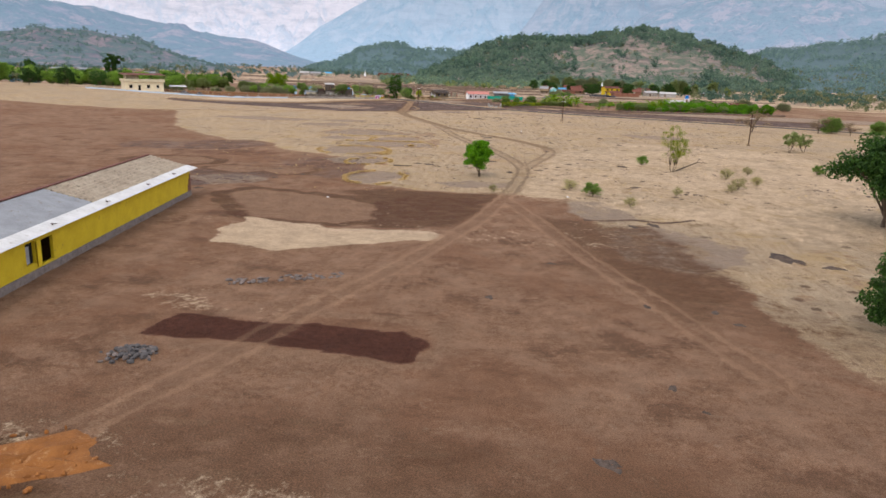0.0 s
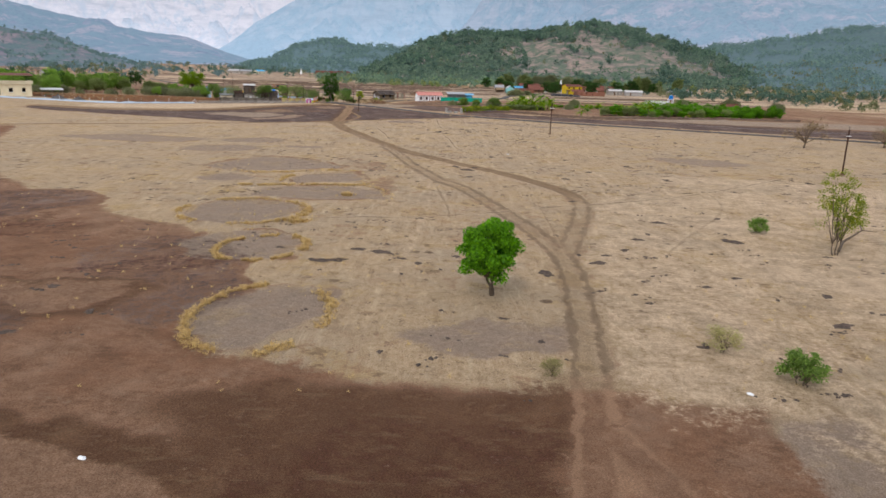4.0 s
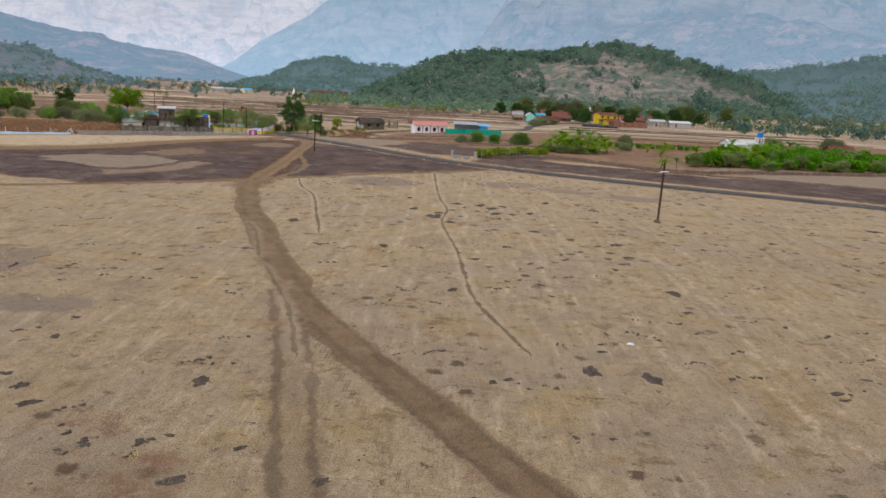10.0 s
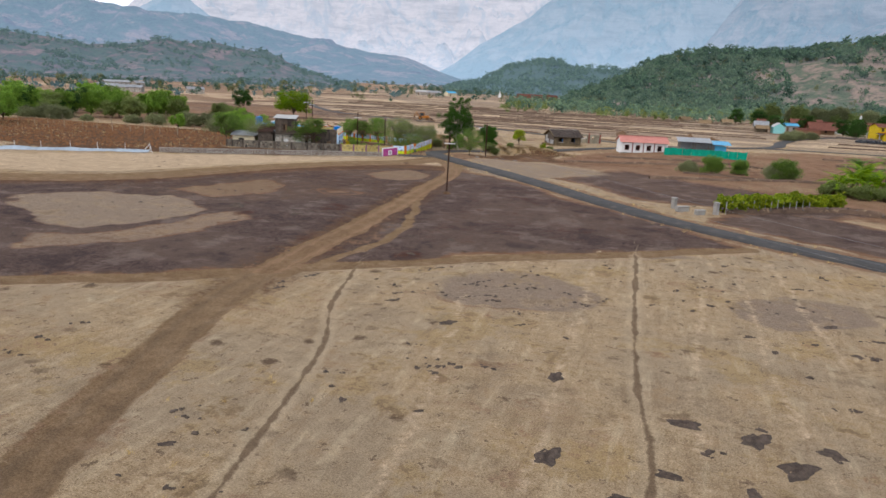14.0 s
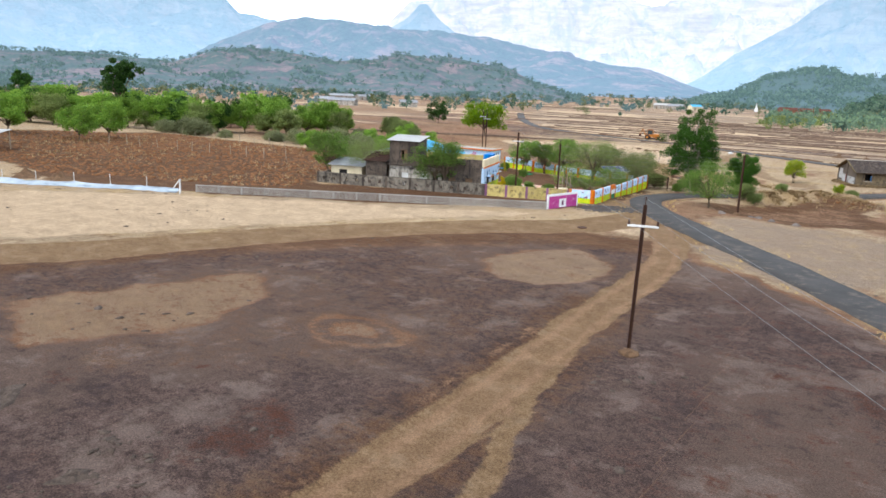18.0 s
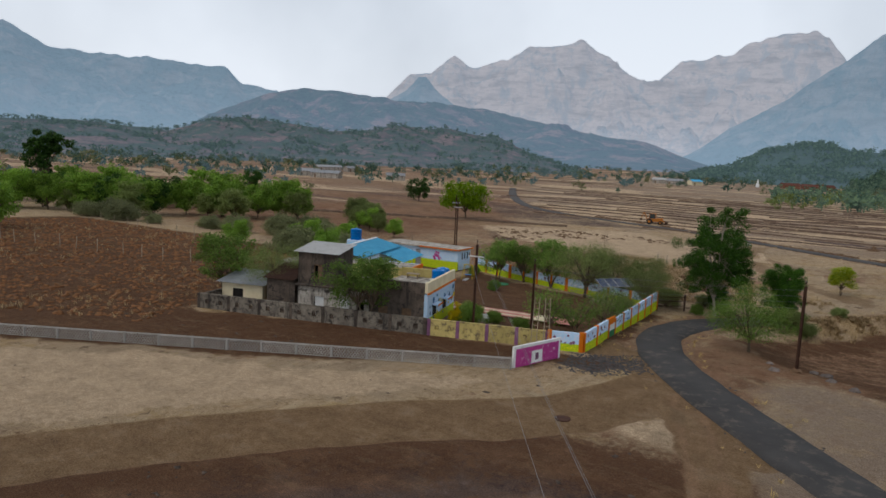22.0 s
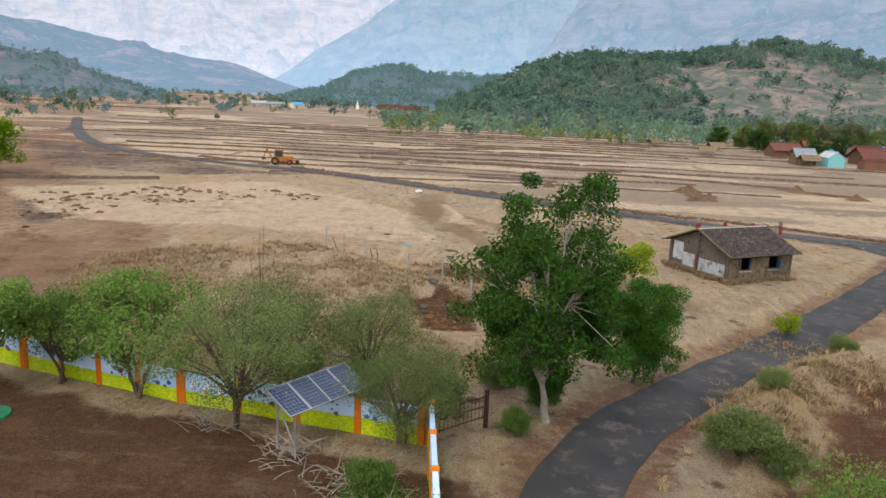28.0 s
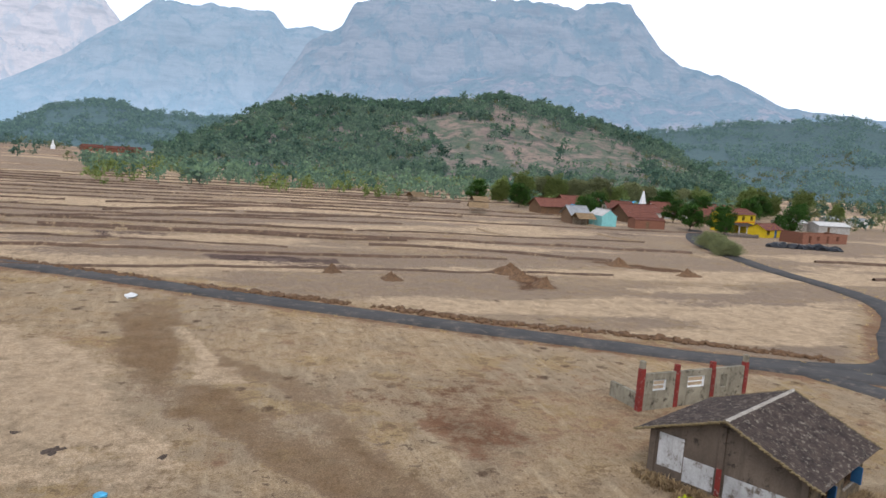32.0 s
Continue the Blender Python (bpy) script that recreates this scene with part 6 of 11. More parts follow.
plant(village_tree, [(57, 448, 0.9, 0), (60.5, 440, 0.95, 50), (59.5, 437, 0.6, 90), (85, 444, 1.0, 140), (33, 462, 0.9, 20), (66, 470, 0.9, 60), (90, 492, 1.0, 100), (48, 486, 0.9, 150), (112, 494, 1.0, 10), (84, 505, 1.1, 80), (30, 505, 1.0, 20), (138, 500, 0.9, 40), (20, 520, 1.0, 70), (125, 505, 1.1, 0)], "village shade trees")
bamboo = tree("bamboo_clump", 9.5, 3.2, 1.0, 22, 120, 0.2, M["leaf_olive"], M["bark_pale"], 73, "feathery olive clump of bamboo behind the village", "bamboo", clump=0.36, trunk=0.08, stems=4, flat=0.3, bare=0.8)
plant(bamboo, [(28 + 9.5 * k + rng.uniform(-3, 3), 516 + rng.uniform(-4, 14), rng.uniform(0.6, 1.1), rng.uniform(0, 360)) for k in range(16)], "bamboo clumps")
feather = tree("bamboo_clump", 10.0, 4.0, 0.5, 18, 130, 0.2, M["leaf_dusty"], M["bark"], 73, "tall yellowish bamboo clump behind the village", "bamboo", clump=0.4, trunk=0.08, stems=6, flat=0.7)
plant(feather, [(58, 520, 1.0, 0), (68, 524, 1.1, 40), (80, 522, 1.0, 80), (90, 526, 0.9, 120), (48, 526, 1.0, 160), (102, 520, 0.9, 30)], "bamboo clumps")

sapling = tree("bare_sapling", 6.5, 0.9, 1.0, 6, 3, 0.05, M["dry_brush"], M["bark"], 75, "thin leafless sapling in dry grass", clump=0.3, trunk=0.05, stems=2, bare=3, twigs=5)
plant(sapling, [(-68, 278.5, 1.0, 0), (-95.5, 274.5, 0.8, 120)], "bare saplings")

# ---------------------------------------------------------------- palms and garden plants
def palm(height, fronds, length, seed, label, leaves):
    rng = random.Random(seed)
    top = thing("palm", 0, 0, 0, 0, label, "palm")
    bm = bmesh.new()
    if height > 0.4:
        for k in range(5):
            tube(bm, (0.02 * k * k, 0, height * k / 5 - 0.1), (0.02 * (k + 1) ** 2, 0, height * (k + 1) / 5 - 0.1), 0.16 - 0.012 * k, 0.15 - 0.012 * k, 8)
    else:
        lump(bm, 0, 0, 0.1, 0.2, 0.2, 0.3, seed, 1)
    part("trunk", bm, M["bark"], top)
    hub = Vector((0.02 * 25 if height > 0.4 else 0, 0, height - 0.1))
    for f in range(fronds):
        bm = bmesh.new()
        a, rise = 2 * math.pi * f / fronds + rng.uniform(-0.2, 0.2), rng.choice((0.45, 0.75, 1.0, 1.2, 1.4)) + rng.uniform(-0.12, 0.12)
        spine = []
        for k in range(9):
            t = k / 8
            out = length * t * math.cos(rise * (1 - 0.35 * t))
            spine.append(hub + Vector((out * math.cos(a), out * math.sin(a), length * t * math.sin(rise) * 1.1 - 0.62 * length * t * t * (0.8 + 0.5 * math.cos(rise)))))
        side = Vector((-math.sin(a), math.cos(a), 0))
        for k in range(1, 9):
            p, q = spine[k - 1], spine[k]
            w = 0.42 * math.sin(math.pi * (k + 0.4) / 9.5) * length / 2.2
            for sgn in (-1, 1):
                for j in range(2):
                    b = p.lerp(q, j / 2)
                    e = b + (q - p) * 0.9 + side * sgn * w + Vector((0, 0, -0.35 * w))
                    bm.faces.new([bm.verts.new(v) for v in (b, b + (q - p) * 0.42, e)])
        part("frond", bm, leaves, top)
    return top


palm_a = palm(2.6, 11, 2.6, 3, "green coconut palm in a garden", M["leaf"])
plant(palm_a, [(27, 243, 1.5, 0), (29.6, 240, 1.4, 50), (24, 246, 1.3, 110), (40.2, 198, 0.8, 100), (78, 276, 1.3, 20), (92, 278, 1.4, 80), (96, 276, 1.3, 120), (84, 272, 1.0, 30), (100, 280, 1.2, 200)], "garden palms")
palm_b = palm(1.1, 15, 2.9, 5, "young palm with bright yellow-green fronds", M["leaf_lemon"])
plant(palm_b, [(18.5, 235, 1.3, 0), (21, 237, 1.6, 30), (23.5, 239, 1.9, 90), (25, 235, 1.5, 140), (28, 235, 1.8, 200), (31, 239, 1.6, 250), (33, 242, 1.8, 300), (22, 233, 1.0, 20), (30, 232, 1.1, 70), (34, 236, 1.2, 130), (39, 205, 0.93, 0), (52, 214, 1.08, 40), (58, 217, 1.24, 90), (64, 221, 1.40, 160), (47, 236, 0.93, 10), (60, 232, 1.08, 60), (62, 227, 1.71, 20), (67, 229, 1.86, 70), (71, 231, 1.86, 130), (76, 233, 1.71, 190), (56, 224, 1.40, 250), (50, 262, 1.08, 0), (56, 266, 1.24, 60), (64, 262, 1.08, 90)], "young palms")
garden = tree("garden_plant", 2.3, 1.3, 0.3, 8, 60, 0.14, M["leaf_bright"], M["bark"], 71, "leafy bright green garden plant", "plant", clump=0.42, trunk=0.05, stems=3, flat=0.1)
rng = random.Random(8)
plant(garden, [(50 + 3.0 * k + rng.uniform(-1, 1), 215 + 0.1 * k + rng.uniform(-2.5, 4.5), rng.uniform(0.8, 1.5), rng.uniform(0, 360)) for k in range(18)] + [(72 + 1.6 * k, 230 + rng.uniform(-3, 10), rng.uniform(1, 1.7), rng.uniform(0, 360)) for k in range(26)] + [(70 + 3 * k, 262 + rng.uniform(-6, 6), rng.uniform(0.9, 1.6), rng.uniform(0, 360)) for k in range(14)] + [(42 + 2.2 * k, 286 + rng.uniform(-0.6, 0.6), 0.6, rng.uniform(0, 360)) for k in range(14)] + [(70 + 2.6 * k, 225 + rng.uniform(-3, 5), rng.uniform(1, 1.6), rng.uniform(0, 360)) for k in range(13)], "garden plants")
dry_plant = tree("garden_plant", 2.6, 1.2, 0.4, 9, 70, 0.1, M["leaf_olive"], M["bark"], 76, "olive-green garden plant with thin leaves", "plant", clump=0.4, trunk=0.05, stems=3, flat=0.2)
plant(dry_plant, [(49 + 3.4 * k + rng.uniform(-1.4, 1.4), 213 + rng.uniform(-2, 7), rng.uniform(0.6, 1.3), rng.uniform(0, 360)) for k in range(13)] + [(70 + 2.7 * k, 228 + rng.uniform(-4, 12), rng.uniform(0.8, 1.5), rng.uniform(0, 360)) for k in range(15)] + [(17 + 1.5 * k, 230 + rng.uniform(-1, 5), rng.uniform(0.5, 0.9), rng.uniform(0, 360)) for k in range(10)], "olive garden plants")
young_banana = palm(0.3, 8, 1.7, 9, "young banana plant with broad yellow-green leaves", M["leaf_yellow"])
plant(young_banana, [(53 + 3.1 * k + rng.uniform(-1.4, 1.4), 216 + rng.uniform(-3, 6), rng.uniform(0.8, 1.4), rng.uniform(0, 360)) for k in range(11)] + [(19 + 2.4 * k, 233 + rng.uniform(-2, 4), rng.uniform(0.7, 1.1), rng.uniform(0, 360)) for k in range(6)], "banana plants")
yellow_plant = tree("hedge_plant", 1.5, 0.9, 0.2, 7, 60, 0.12, M["leaf_yellow"], M["bark"], 74, "yellow-green hedge plant by a boundary wall", "plant", clump=0.42, trunk=0.04, stems=3, flat=0.1)
plant(yellow_plant, [(2.4 + 0.95 * k, 207.2 + 0.84 * k + rng.uniform(-0.3, 0.3), rng.uniform(0.95, 1.35), rng.uniform(0, 360)) for k in range(16)], "hedge plants")

# ---------------------------------------------------------------- woods on the hills, far fields' trees
def far_woods(name, spots, leaves, label, per=26):
    rng = np.random.default_rng(9)
    verts, faces, n = [], [], 0
    for x, y, z, s in spots:
        k = 5
        c = np.array([x, y, z + 0.42 * s]) + rng.normal(size=(k, 3)) * s * (0.21, 0.21, 0.15)
        v, f = leaf_quads(rng, c, np.full(k, 0.29 * s), per // k + 1, (0.14 if per < 25 else 0.105) * s)
        verts.append(v)
        faces.append(f + n)
        n += len(v)
        stem = np.array([[x - 0.03 * s, y, z - 0.1 * s], [x + 0.03 * s, y, z - 0.1 * s], [x + 0.02 * s, y, z + 0.4 * s], [x - 0.02 * s, y, z + 0.4 * s]])
        verts.append(stem)
        faces.append(np.arange(4).reshape(1, 4) + n)
        n += 4
    ob = new(name, fast_mesh(name, np.concatenate(verts), np.concatenate(faces), leaves))
    return tagged(ob, label, "woods", kind="stuff")


def on_ridge(shape, count, seed, low, high, sizes, bald=None):
    """Random places on a hill's front, by rings from foot to crest."""
    verts, rows = shape
    rng = random.Random(seed)
    near = len(rows[0]) - 5
    out = []
    while len(out) < count:
        i, j = rng.randrange(len(rows) - 1), rng.uniform(low, high) * near
        a, b = verts[rows[i][int(j)]], verts[rows[i + 1][min(int(j) + 1, len(rows[0]) - 1)]]
        f = rng.random()
        x, y, z = (a[k] + (b[k] - a[k]) * f for k in range(3))
        if bald and bald(x, y) and rng.random() < 0.93:
            continue
        if noise.fractal((x * 0.018, y * 0.018, seed), 0.7, 2.0, 4) + 0.25 < rng.random() * 0.7:
            continue
        out.append((x, y, z, rng.uniform(*sizes)))
    return out


def bald_slope(x, y):
    a = math.degrees(math.atan2(-(x - END[0]), y - END[1]))
    r = math.hypot(x - END[0], y - END[1])
    w = noise.fractal((x * 0.03, y * 0.03, 7.0), 0.6, 2.0, 4)
    return -29.5 < a + 4 * w < -13 and 440 < r + 45 * w < 600


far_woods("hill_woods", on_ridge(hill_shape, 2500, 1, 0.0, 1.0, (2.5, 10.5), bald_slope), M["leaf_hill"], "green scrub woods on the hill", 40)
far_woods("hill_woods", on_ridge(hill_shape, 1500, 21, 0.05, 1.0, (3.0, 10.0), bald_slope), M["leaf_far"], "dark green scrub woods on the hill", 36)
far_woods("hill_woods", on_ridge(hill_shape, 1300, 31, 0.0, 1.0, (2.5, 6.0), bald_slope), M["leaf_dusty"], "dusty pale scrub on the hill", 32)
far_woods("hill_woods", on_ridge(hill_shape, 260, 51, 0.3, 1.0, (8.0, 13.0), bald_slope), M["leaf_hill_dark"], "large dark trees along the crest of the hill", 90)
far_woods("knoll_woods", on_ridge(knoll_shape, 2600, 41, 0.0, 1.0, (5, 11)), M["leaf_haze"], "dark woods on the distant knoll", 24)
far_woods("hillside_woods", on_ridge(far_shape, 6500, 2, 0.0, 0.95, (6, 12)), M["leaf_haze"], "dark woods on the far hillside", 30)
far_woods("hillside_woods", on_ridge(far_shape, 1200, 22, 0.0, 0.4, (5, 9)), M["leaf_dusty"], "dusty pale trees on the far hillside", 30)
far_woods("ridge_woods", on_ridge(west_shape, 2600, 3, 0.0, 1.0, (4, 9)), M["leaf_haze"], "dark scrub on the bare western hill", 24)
rng = random.Random(12)


def belt(count, lo, hi, near, far, sizes, seed):
    """Trees in loose groups along the foot of the hills."""
    out = []
    while len(out) < count:
        a, r = radians(rng.uniform(lo, hi)), near + (far - near) * rng.random() ** 0.8
        x, y = END[0] - r * math.sin(a), END[1] + r * math.cos(a)
        if noise.noise((x * 0.025, y * 0.025, seed)) < rng.uniform(-0.35, 0.3):
            continue
        out.append((x, y, land(x, y), rng.uniform(*sizes)))
    return out


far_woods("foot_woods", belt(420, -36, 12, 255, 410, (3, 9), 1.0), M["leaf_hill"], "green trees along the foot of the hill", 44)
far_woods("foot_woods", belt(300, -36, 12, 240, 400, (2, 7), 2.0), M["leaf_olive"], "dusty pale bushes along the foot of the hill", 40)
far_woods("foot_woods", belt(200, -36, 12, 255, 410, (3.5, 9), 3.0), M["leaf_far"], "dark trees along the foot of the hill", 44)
scatter, dusty, closer = [], [], []
for k in range(5000):
    x, y = rng.uniform(-1100, 700), rng.uniform(380, 1200)
    d = math.hypot(x - END[0], y - END[1])
    a = math.degrees(math.atan2(-(x - END[0]), y - END[1]))
    if (-37 < a < 6 and 390 < d < 900) or d < 260:
        continue
    if noise.noise((x * 0.006, y * 0.006, 3)) + 0.7 * noise.noise((x * 0.03, y * 0.03, 4)) + d / 2400 > rng.uniform(0.2, 0.6):
        (dusty if rng.random() < 0.3 else scatter if d > 750 else closer).append((x, y, land(x, y), rng.uniform(3.5, 9)))
for k in range(2400):
    x, y = rng.uniform(125, 700), rng.uniform(250, 640)
    if noise.noise((x * 0.01, y * 0.01, 9)) + x / 1500 > rng.uniform(0.05, 0.5):
        (dusty if rng.random() < 0.4 else closer).append((x, y, land(x, y), rng.uniform(3, 8)))
for k in range(2600):
    x, y = rng.uniform(-1100, -210), rng.uniform(60, 900)
    if noise.noise((x * 0.008, y * 0.008, 5)) + 0.7 * noise.noise((x * 0.03, y * 0.03, 6)) - x / 3000 > rng.uniform(0.1, 0.5):
        (dusty if rng.random() < 0.3 else scatter).append((x, y, land(x, y), rng.uniform(3.5, 9)))
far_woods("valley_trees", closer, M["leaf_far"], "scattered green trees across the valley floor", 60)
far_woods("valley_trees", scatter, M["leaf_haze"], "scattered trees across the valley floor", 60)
far_woods("valley_trees", dusty, M["leaf_dusty"], "dusty pale trees across the valley floor", 55)

# ---------------------------------------------------------------- walls, fences, poles
def along(a, b):
    """Length and turn, in degrees, of the line from a to b."""
    return math.dist(a, b), math.degrees(math.atan2(b[1] - a[1], b[0] - a[0]))


def vent_block(bm, x, y, z, s=0.2, depth=0.05):
    """A pierced cement block: a square frame with a flower of eight bars."""
    for x0, x1, z0, z1 in ((-s, s, -s, -s + 0.05), (-s, s, s - 0.05, s), (-s, -s + 0.05, -s + 0.05, s - 0.05), (s - 0.05, s, -s + 0.05, s - 0.05)):
        box(bm, x + x0, x + x1, y - depth, y + depth, z + z0, z + z1)
    for k in range(4):
        turn = Matrix.Translation((x, y, z)) @ Matrix.Rotation(k * math.pi / 4, 4, "Y")
        box(bm, -s + 0.03, s - 0.03, -depth * 0.6, depth * 0.6, -0.018, 0.018, turn)


def vented_wall(name, a, b, panels, height, wall, post, vent, label, z=None, vents=2, cap=None, post_w=0.28):
    """A panelled boundary wall: a panel with square holes, a pierced block in each hole, and posts between."""
    length, turn = along(a, b)
    z0 = min(land(*a), land(*b)) if z is None else z
    top = thing(name, a[0], a[1], z0, turn, label, "wall")
    w = length / panels
    for k in range(panels + 1):
        part("post", boxes((k * w - post_w / 2, k * w + post_w / 2, -0.14, 0.14, -0.3, height + 0.06), bevel=0.015), post, top)
    for k in range(panels):
        x0, x1 = k * w + post_w / 2, (k + 1) * w - post_w / 2
        holes = [x0 + (x1 - x0) * (i + 0.5) / vents for i in range(vents)]
        zc, s = height * 0.62, 0.2
        bm, x = bmesh.new(), x0
        for h in holes:
            box(bm, x, h - s, -0.1, 0.1, -0.3, height)
            box(bm, h - s, h + s, -0.1, 0.1, -0.3, zc - s)
            box(bm, h - s, h + s, -0.1, 0.1, zc + s, height)
            x = h + s
        box(bm, x, x1, -0.1, 0.1, -0.3, height)
        panel = part("panel", bm, wall, top)
        for h in holes:
            bm = bmesh.new()
            vent_block(bm, h, 0, zc, s)
            part("vent_block", bm, vent, panel)
        part("coping", boxes((x0, x1, -0.13, 0.13, height + 0.003, height + 0.07), bevel=0.015), cap or wall, top)
    return top


# Low precast lattice fence along the field.
fence_a, fence_b = (-87.0, 215.4), (-55.15, 235.8)
length, turn = along(fence_a, fence_b)
lattice_fence = thing("lattice_fence", fence_a[0], fence_a[1], -0.28, turn, "low grey precast concrete lattice fence", "fence")
n_panels = 15
w = length / n_panels
bm = bmesh.new()
for z0, z1 in ((-0.25, 0.12), (1.0, 1.12)):
    box(bm, 0.06, w - 0.06, -0.04, 0.04, z0, z1)
for k in range(-4, 13):
    for s in (-1, 1):
        x = 0.06 + (w - 0.12) * k / 12
        p, q = Vector((x, 0, 0.12)), Vector((x + s * 0.0 + 0.62 * s, 0, 1.0))
        if s < 0:
            p, q = Vector((x + 0.62, 0, 0.12)), Vector((x, 0, 1.0))
        lo, hi = 0.06, w - 0.06
        if max(p.x, q.x) > lo and min(p.x, q.x) < hi:
            cut = lambda e, o: e if lo <= e.x <= hi else e + (o - e) * (((lo if e.x < lo else hi) - e.x) / (o.x - e.x))
            tube(bm, cut(p, q), cut(q, p), 0.03, 0.03, 4)
panel0 = part("lattice_panel", bm, M["concrete"], lattice_fence)
for k in range(1, n_panels):
    o = new("lattice_panel", panel0.data)
    o.parent = lattice_fence
    o.location = (k * w, 0, 0)
post0 = part("post", boxes((-0.06, 0.06, -0.07, 0.07, -0.3, 1.14), bevel=0.01), M["concrete"], lattice_fence)
for k in range(1, n_panels + 1):
    o = new("post", post0.data)
    o.parent = lattice_fence
    o.location = (k * w, 0, 0)

# Magenta notice board at the corner.
length, turn = along((-55.2, 236.1), (-54.2, 241.0))
board = thing("notice_wall", -55.2, 236.1, -0.42, turn, "magenta painted notice wall with a white border", "sign")
part("slab", boxes((0, length, -0.09, 0.09, -0.2, 1.95), bevel=0.01), M["white"], board)
part("field", boxes((0.2, length - 0.2, -0.098, -0.094, 0.2, 1.74)), M["magenta"], board, "magenta painted field")
part("emblem", boxes((length * 0.37, length * 0.6, -0.104, -0.1, 0.5, 1.4)), M["white"], board, "white painted square")
part("emblem_mark", boxes((length * 0.45, length * 0.52, -0.11, -0.106, 0.7, 1.2)), M["purple"], board)
part("back_field", boxes((0.2, length - 0.2, 0.094, 0.098, 0.2, 1.74)), M["white"], board)

# Near-black blocks make the vents read dark, where open holes would show ground.
vented_wall("stone_wall", (-85.0, 231.5), (-65.2, 238.9), 7, 1.72, M["mould_wall"], M["old_wall"], M["ash"], "blackened old plaster boundary wall with pierced blocks", -0.42)
vented_wall("boundary_wall", (-85.0, 231.8), (-88.2, 240.6), 3, 1.6, M["mould_wall"], M["old_wall"], M["ash"], "blackened side wall of the compound", -0.42)
vented_wall("yellow_wall", (-64.9, 239.0), (-56.2, 242.75), 4, 1.6, M["yellow_wash"], M["purple"], M["yellow_wash"], "stained yellow boundary wall with purple posts", -0.3)


def mural_wall(a, b, panels, z, height, label, out=-1, vents=0, group="painted compound walls"):
    """A painted wall: lime meadow below, pale blue sky above, orange posts, loose painted shapes."""
    length, turn = along(a, b)
    top = thing("mural_wall", a[0], a[1], z, turn, label, "wall", group)
    w = length / panels
    rng = random.Random(int(abs(a[0] * 10)))
    for k in range(panels + 1):
        part("post", boxes((k * w - 0.16, k * w + 0.16, -0.15, 0.15, -0.3, height + 0.05), bevel=0.015), M["orange"], top, "orange painted post")
    for k in range(panels):
        x0, x1 = k * w + 0.16, (k + 1) * w - 0.16
        panel = part("panel", boxes((x0, x1, -0.1, 0.1, 0.42 * height + 0.05, height)), M["skyblue"], top, "pale blue painted upper panel")
        part("meadow", boxes((x0, x1, -0.1, 0.1, -0.3, 0.42 * height + 0.047)), M["lime"], top, "lime green painted lower panel")
        for side in (-1, 1):
            bm = bmesh.new()
            for j in range(7):
                u, v = rng.uniform(x0 + 0.2, x1 - 0.2), rng.uniform(0.45, 0.85) * height
                s = rng.uniform(0.06, 0.17)
                ys = side * (0.104 + 0.004 * j)
                c = [bm.verts.new((u + s * math.cos(t * 1.05) * rng.uniform(0.7, 1.2), ys, v + s * 0.9 * math.sin(t * 1.05) * rng.uniform(0.7, 1.2))) for t in range(6)]
                bm.faces.new(c)
            part("painted_shapes", bm, rng.choice([M["red_paint"], M["green_paint"], M["purple"], M["door_blue"], M["white"]]), panel)
    return top


mural_wall((-56.0, 242.8), (-53.8, 243.8), 1, -0.2, 1.62, "white and lime painted wall corner with orange posts")
mural_wall((-53.8, 244.2), (-54.6, 250.4), 2, -0.25, 1.6, "painted compound wall with meadow and sky")
mural_wall((-54.9, 252.4), (-57.2, 268.6), 6, -0.55, 1.6, "painted compound wall beside the road")
mural_wall((-57.6, 269.0), (-68.85, 270.7), 4, -0.95, 1.55, "painted compound wall behind thorn trees")
mural_wall((-69.0, 270.75), (-78.3, 273.3), 4, -0.95, 1.55, "bright painted wall with sky and flowers")
mural_wall((-78.5, 273.35), (-85.3, 275.5), 3, -0.85, 1.55, "bright painted wall near the toilet block")
flag = thing("flag_panel", -54.62, 250.6, -0.3, 97, "tricolour painted panel in the compound wall", "wall")
for k, m in enumerate(("green_paint", "white", "orange")):
    part("stripe", boxes((0.0, 1.75, -0.08, 0.08, 0.55 * k - 0.2 * (k == 0), 0.55 * k + 0.547)), M[m], flag)

# Barred gate at the road bend.
gate = thing("metal_gate", -57.2, 268.9, -0.75, 44, "rusty barred metal gate, closed", "gate")
for x in (0.0, 3.1):
    part("gate_post", boxes((x - 0.08, x + 0.08, -0.08, 0.08, -0.3, 1.5), bevel=0.01), M["rust"], gate)
for z0 in (0.25, 0.75, 1.2):
    part("rail", tubes(((0.08, 0, z0), (3.02, 0, z0), 0.03, 0.03)), M["rust"], gate)
for k in range(13):
    part("bar", tubes(((0.25 + 0.22 * k, 0, 0.15), (0.25 + 0.22 * k, 0, 1.3), 0.014, 0.014), sides=5), M["rust"], gate)

# ---------------------------------------------------------------- old two-storey building
AXIS = 20.4
school = thing("old_building", -66.1, 240.2, -0.35, AXIS, "blackened two-storey plaster building with a sheet roof", "building")


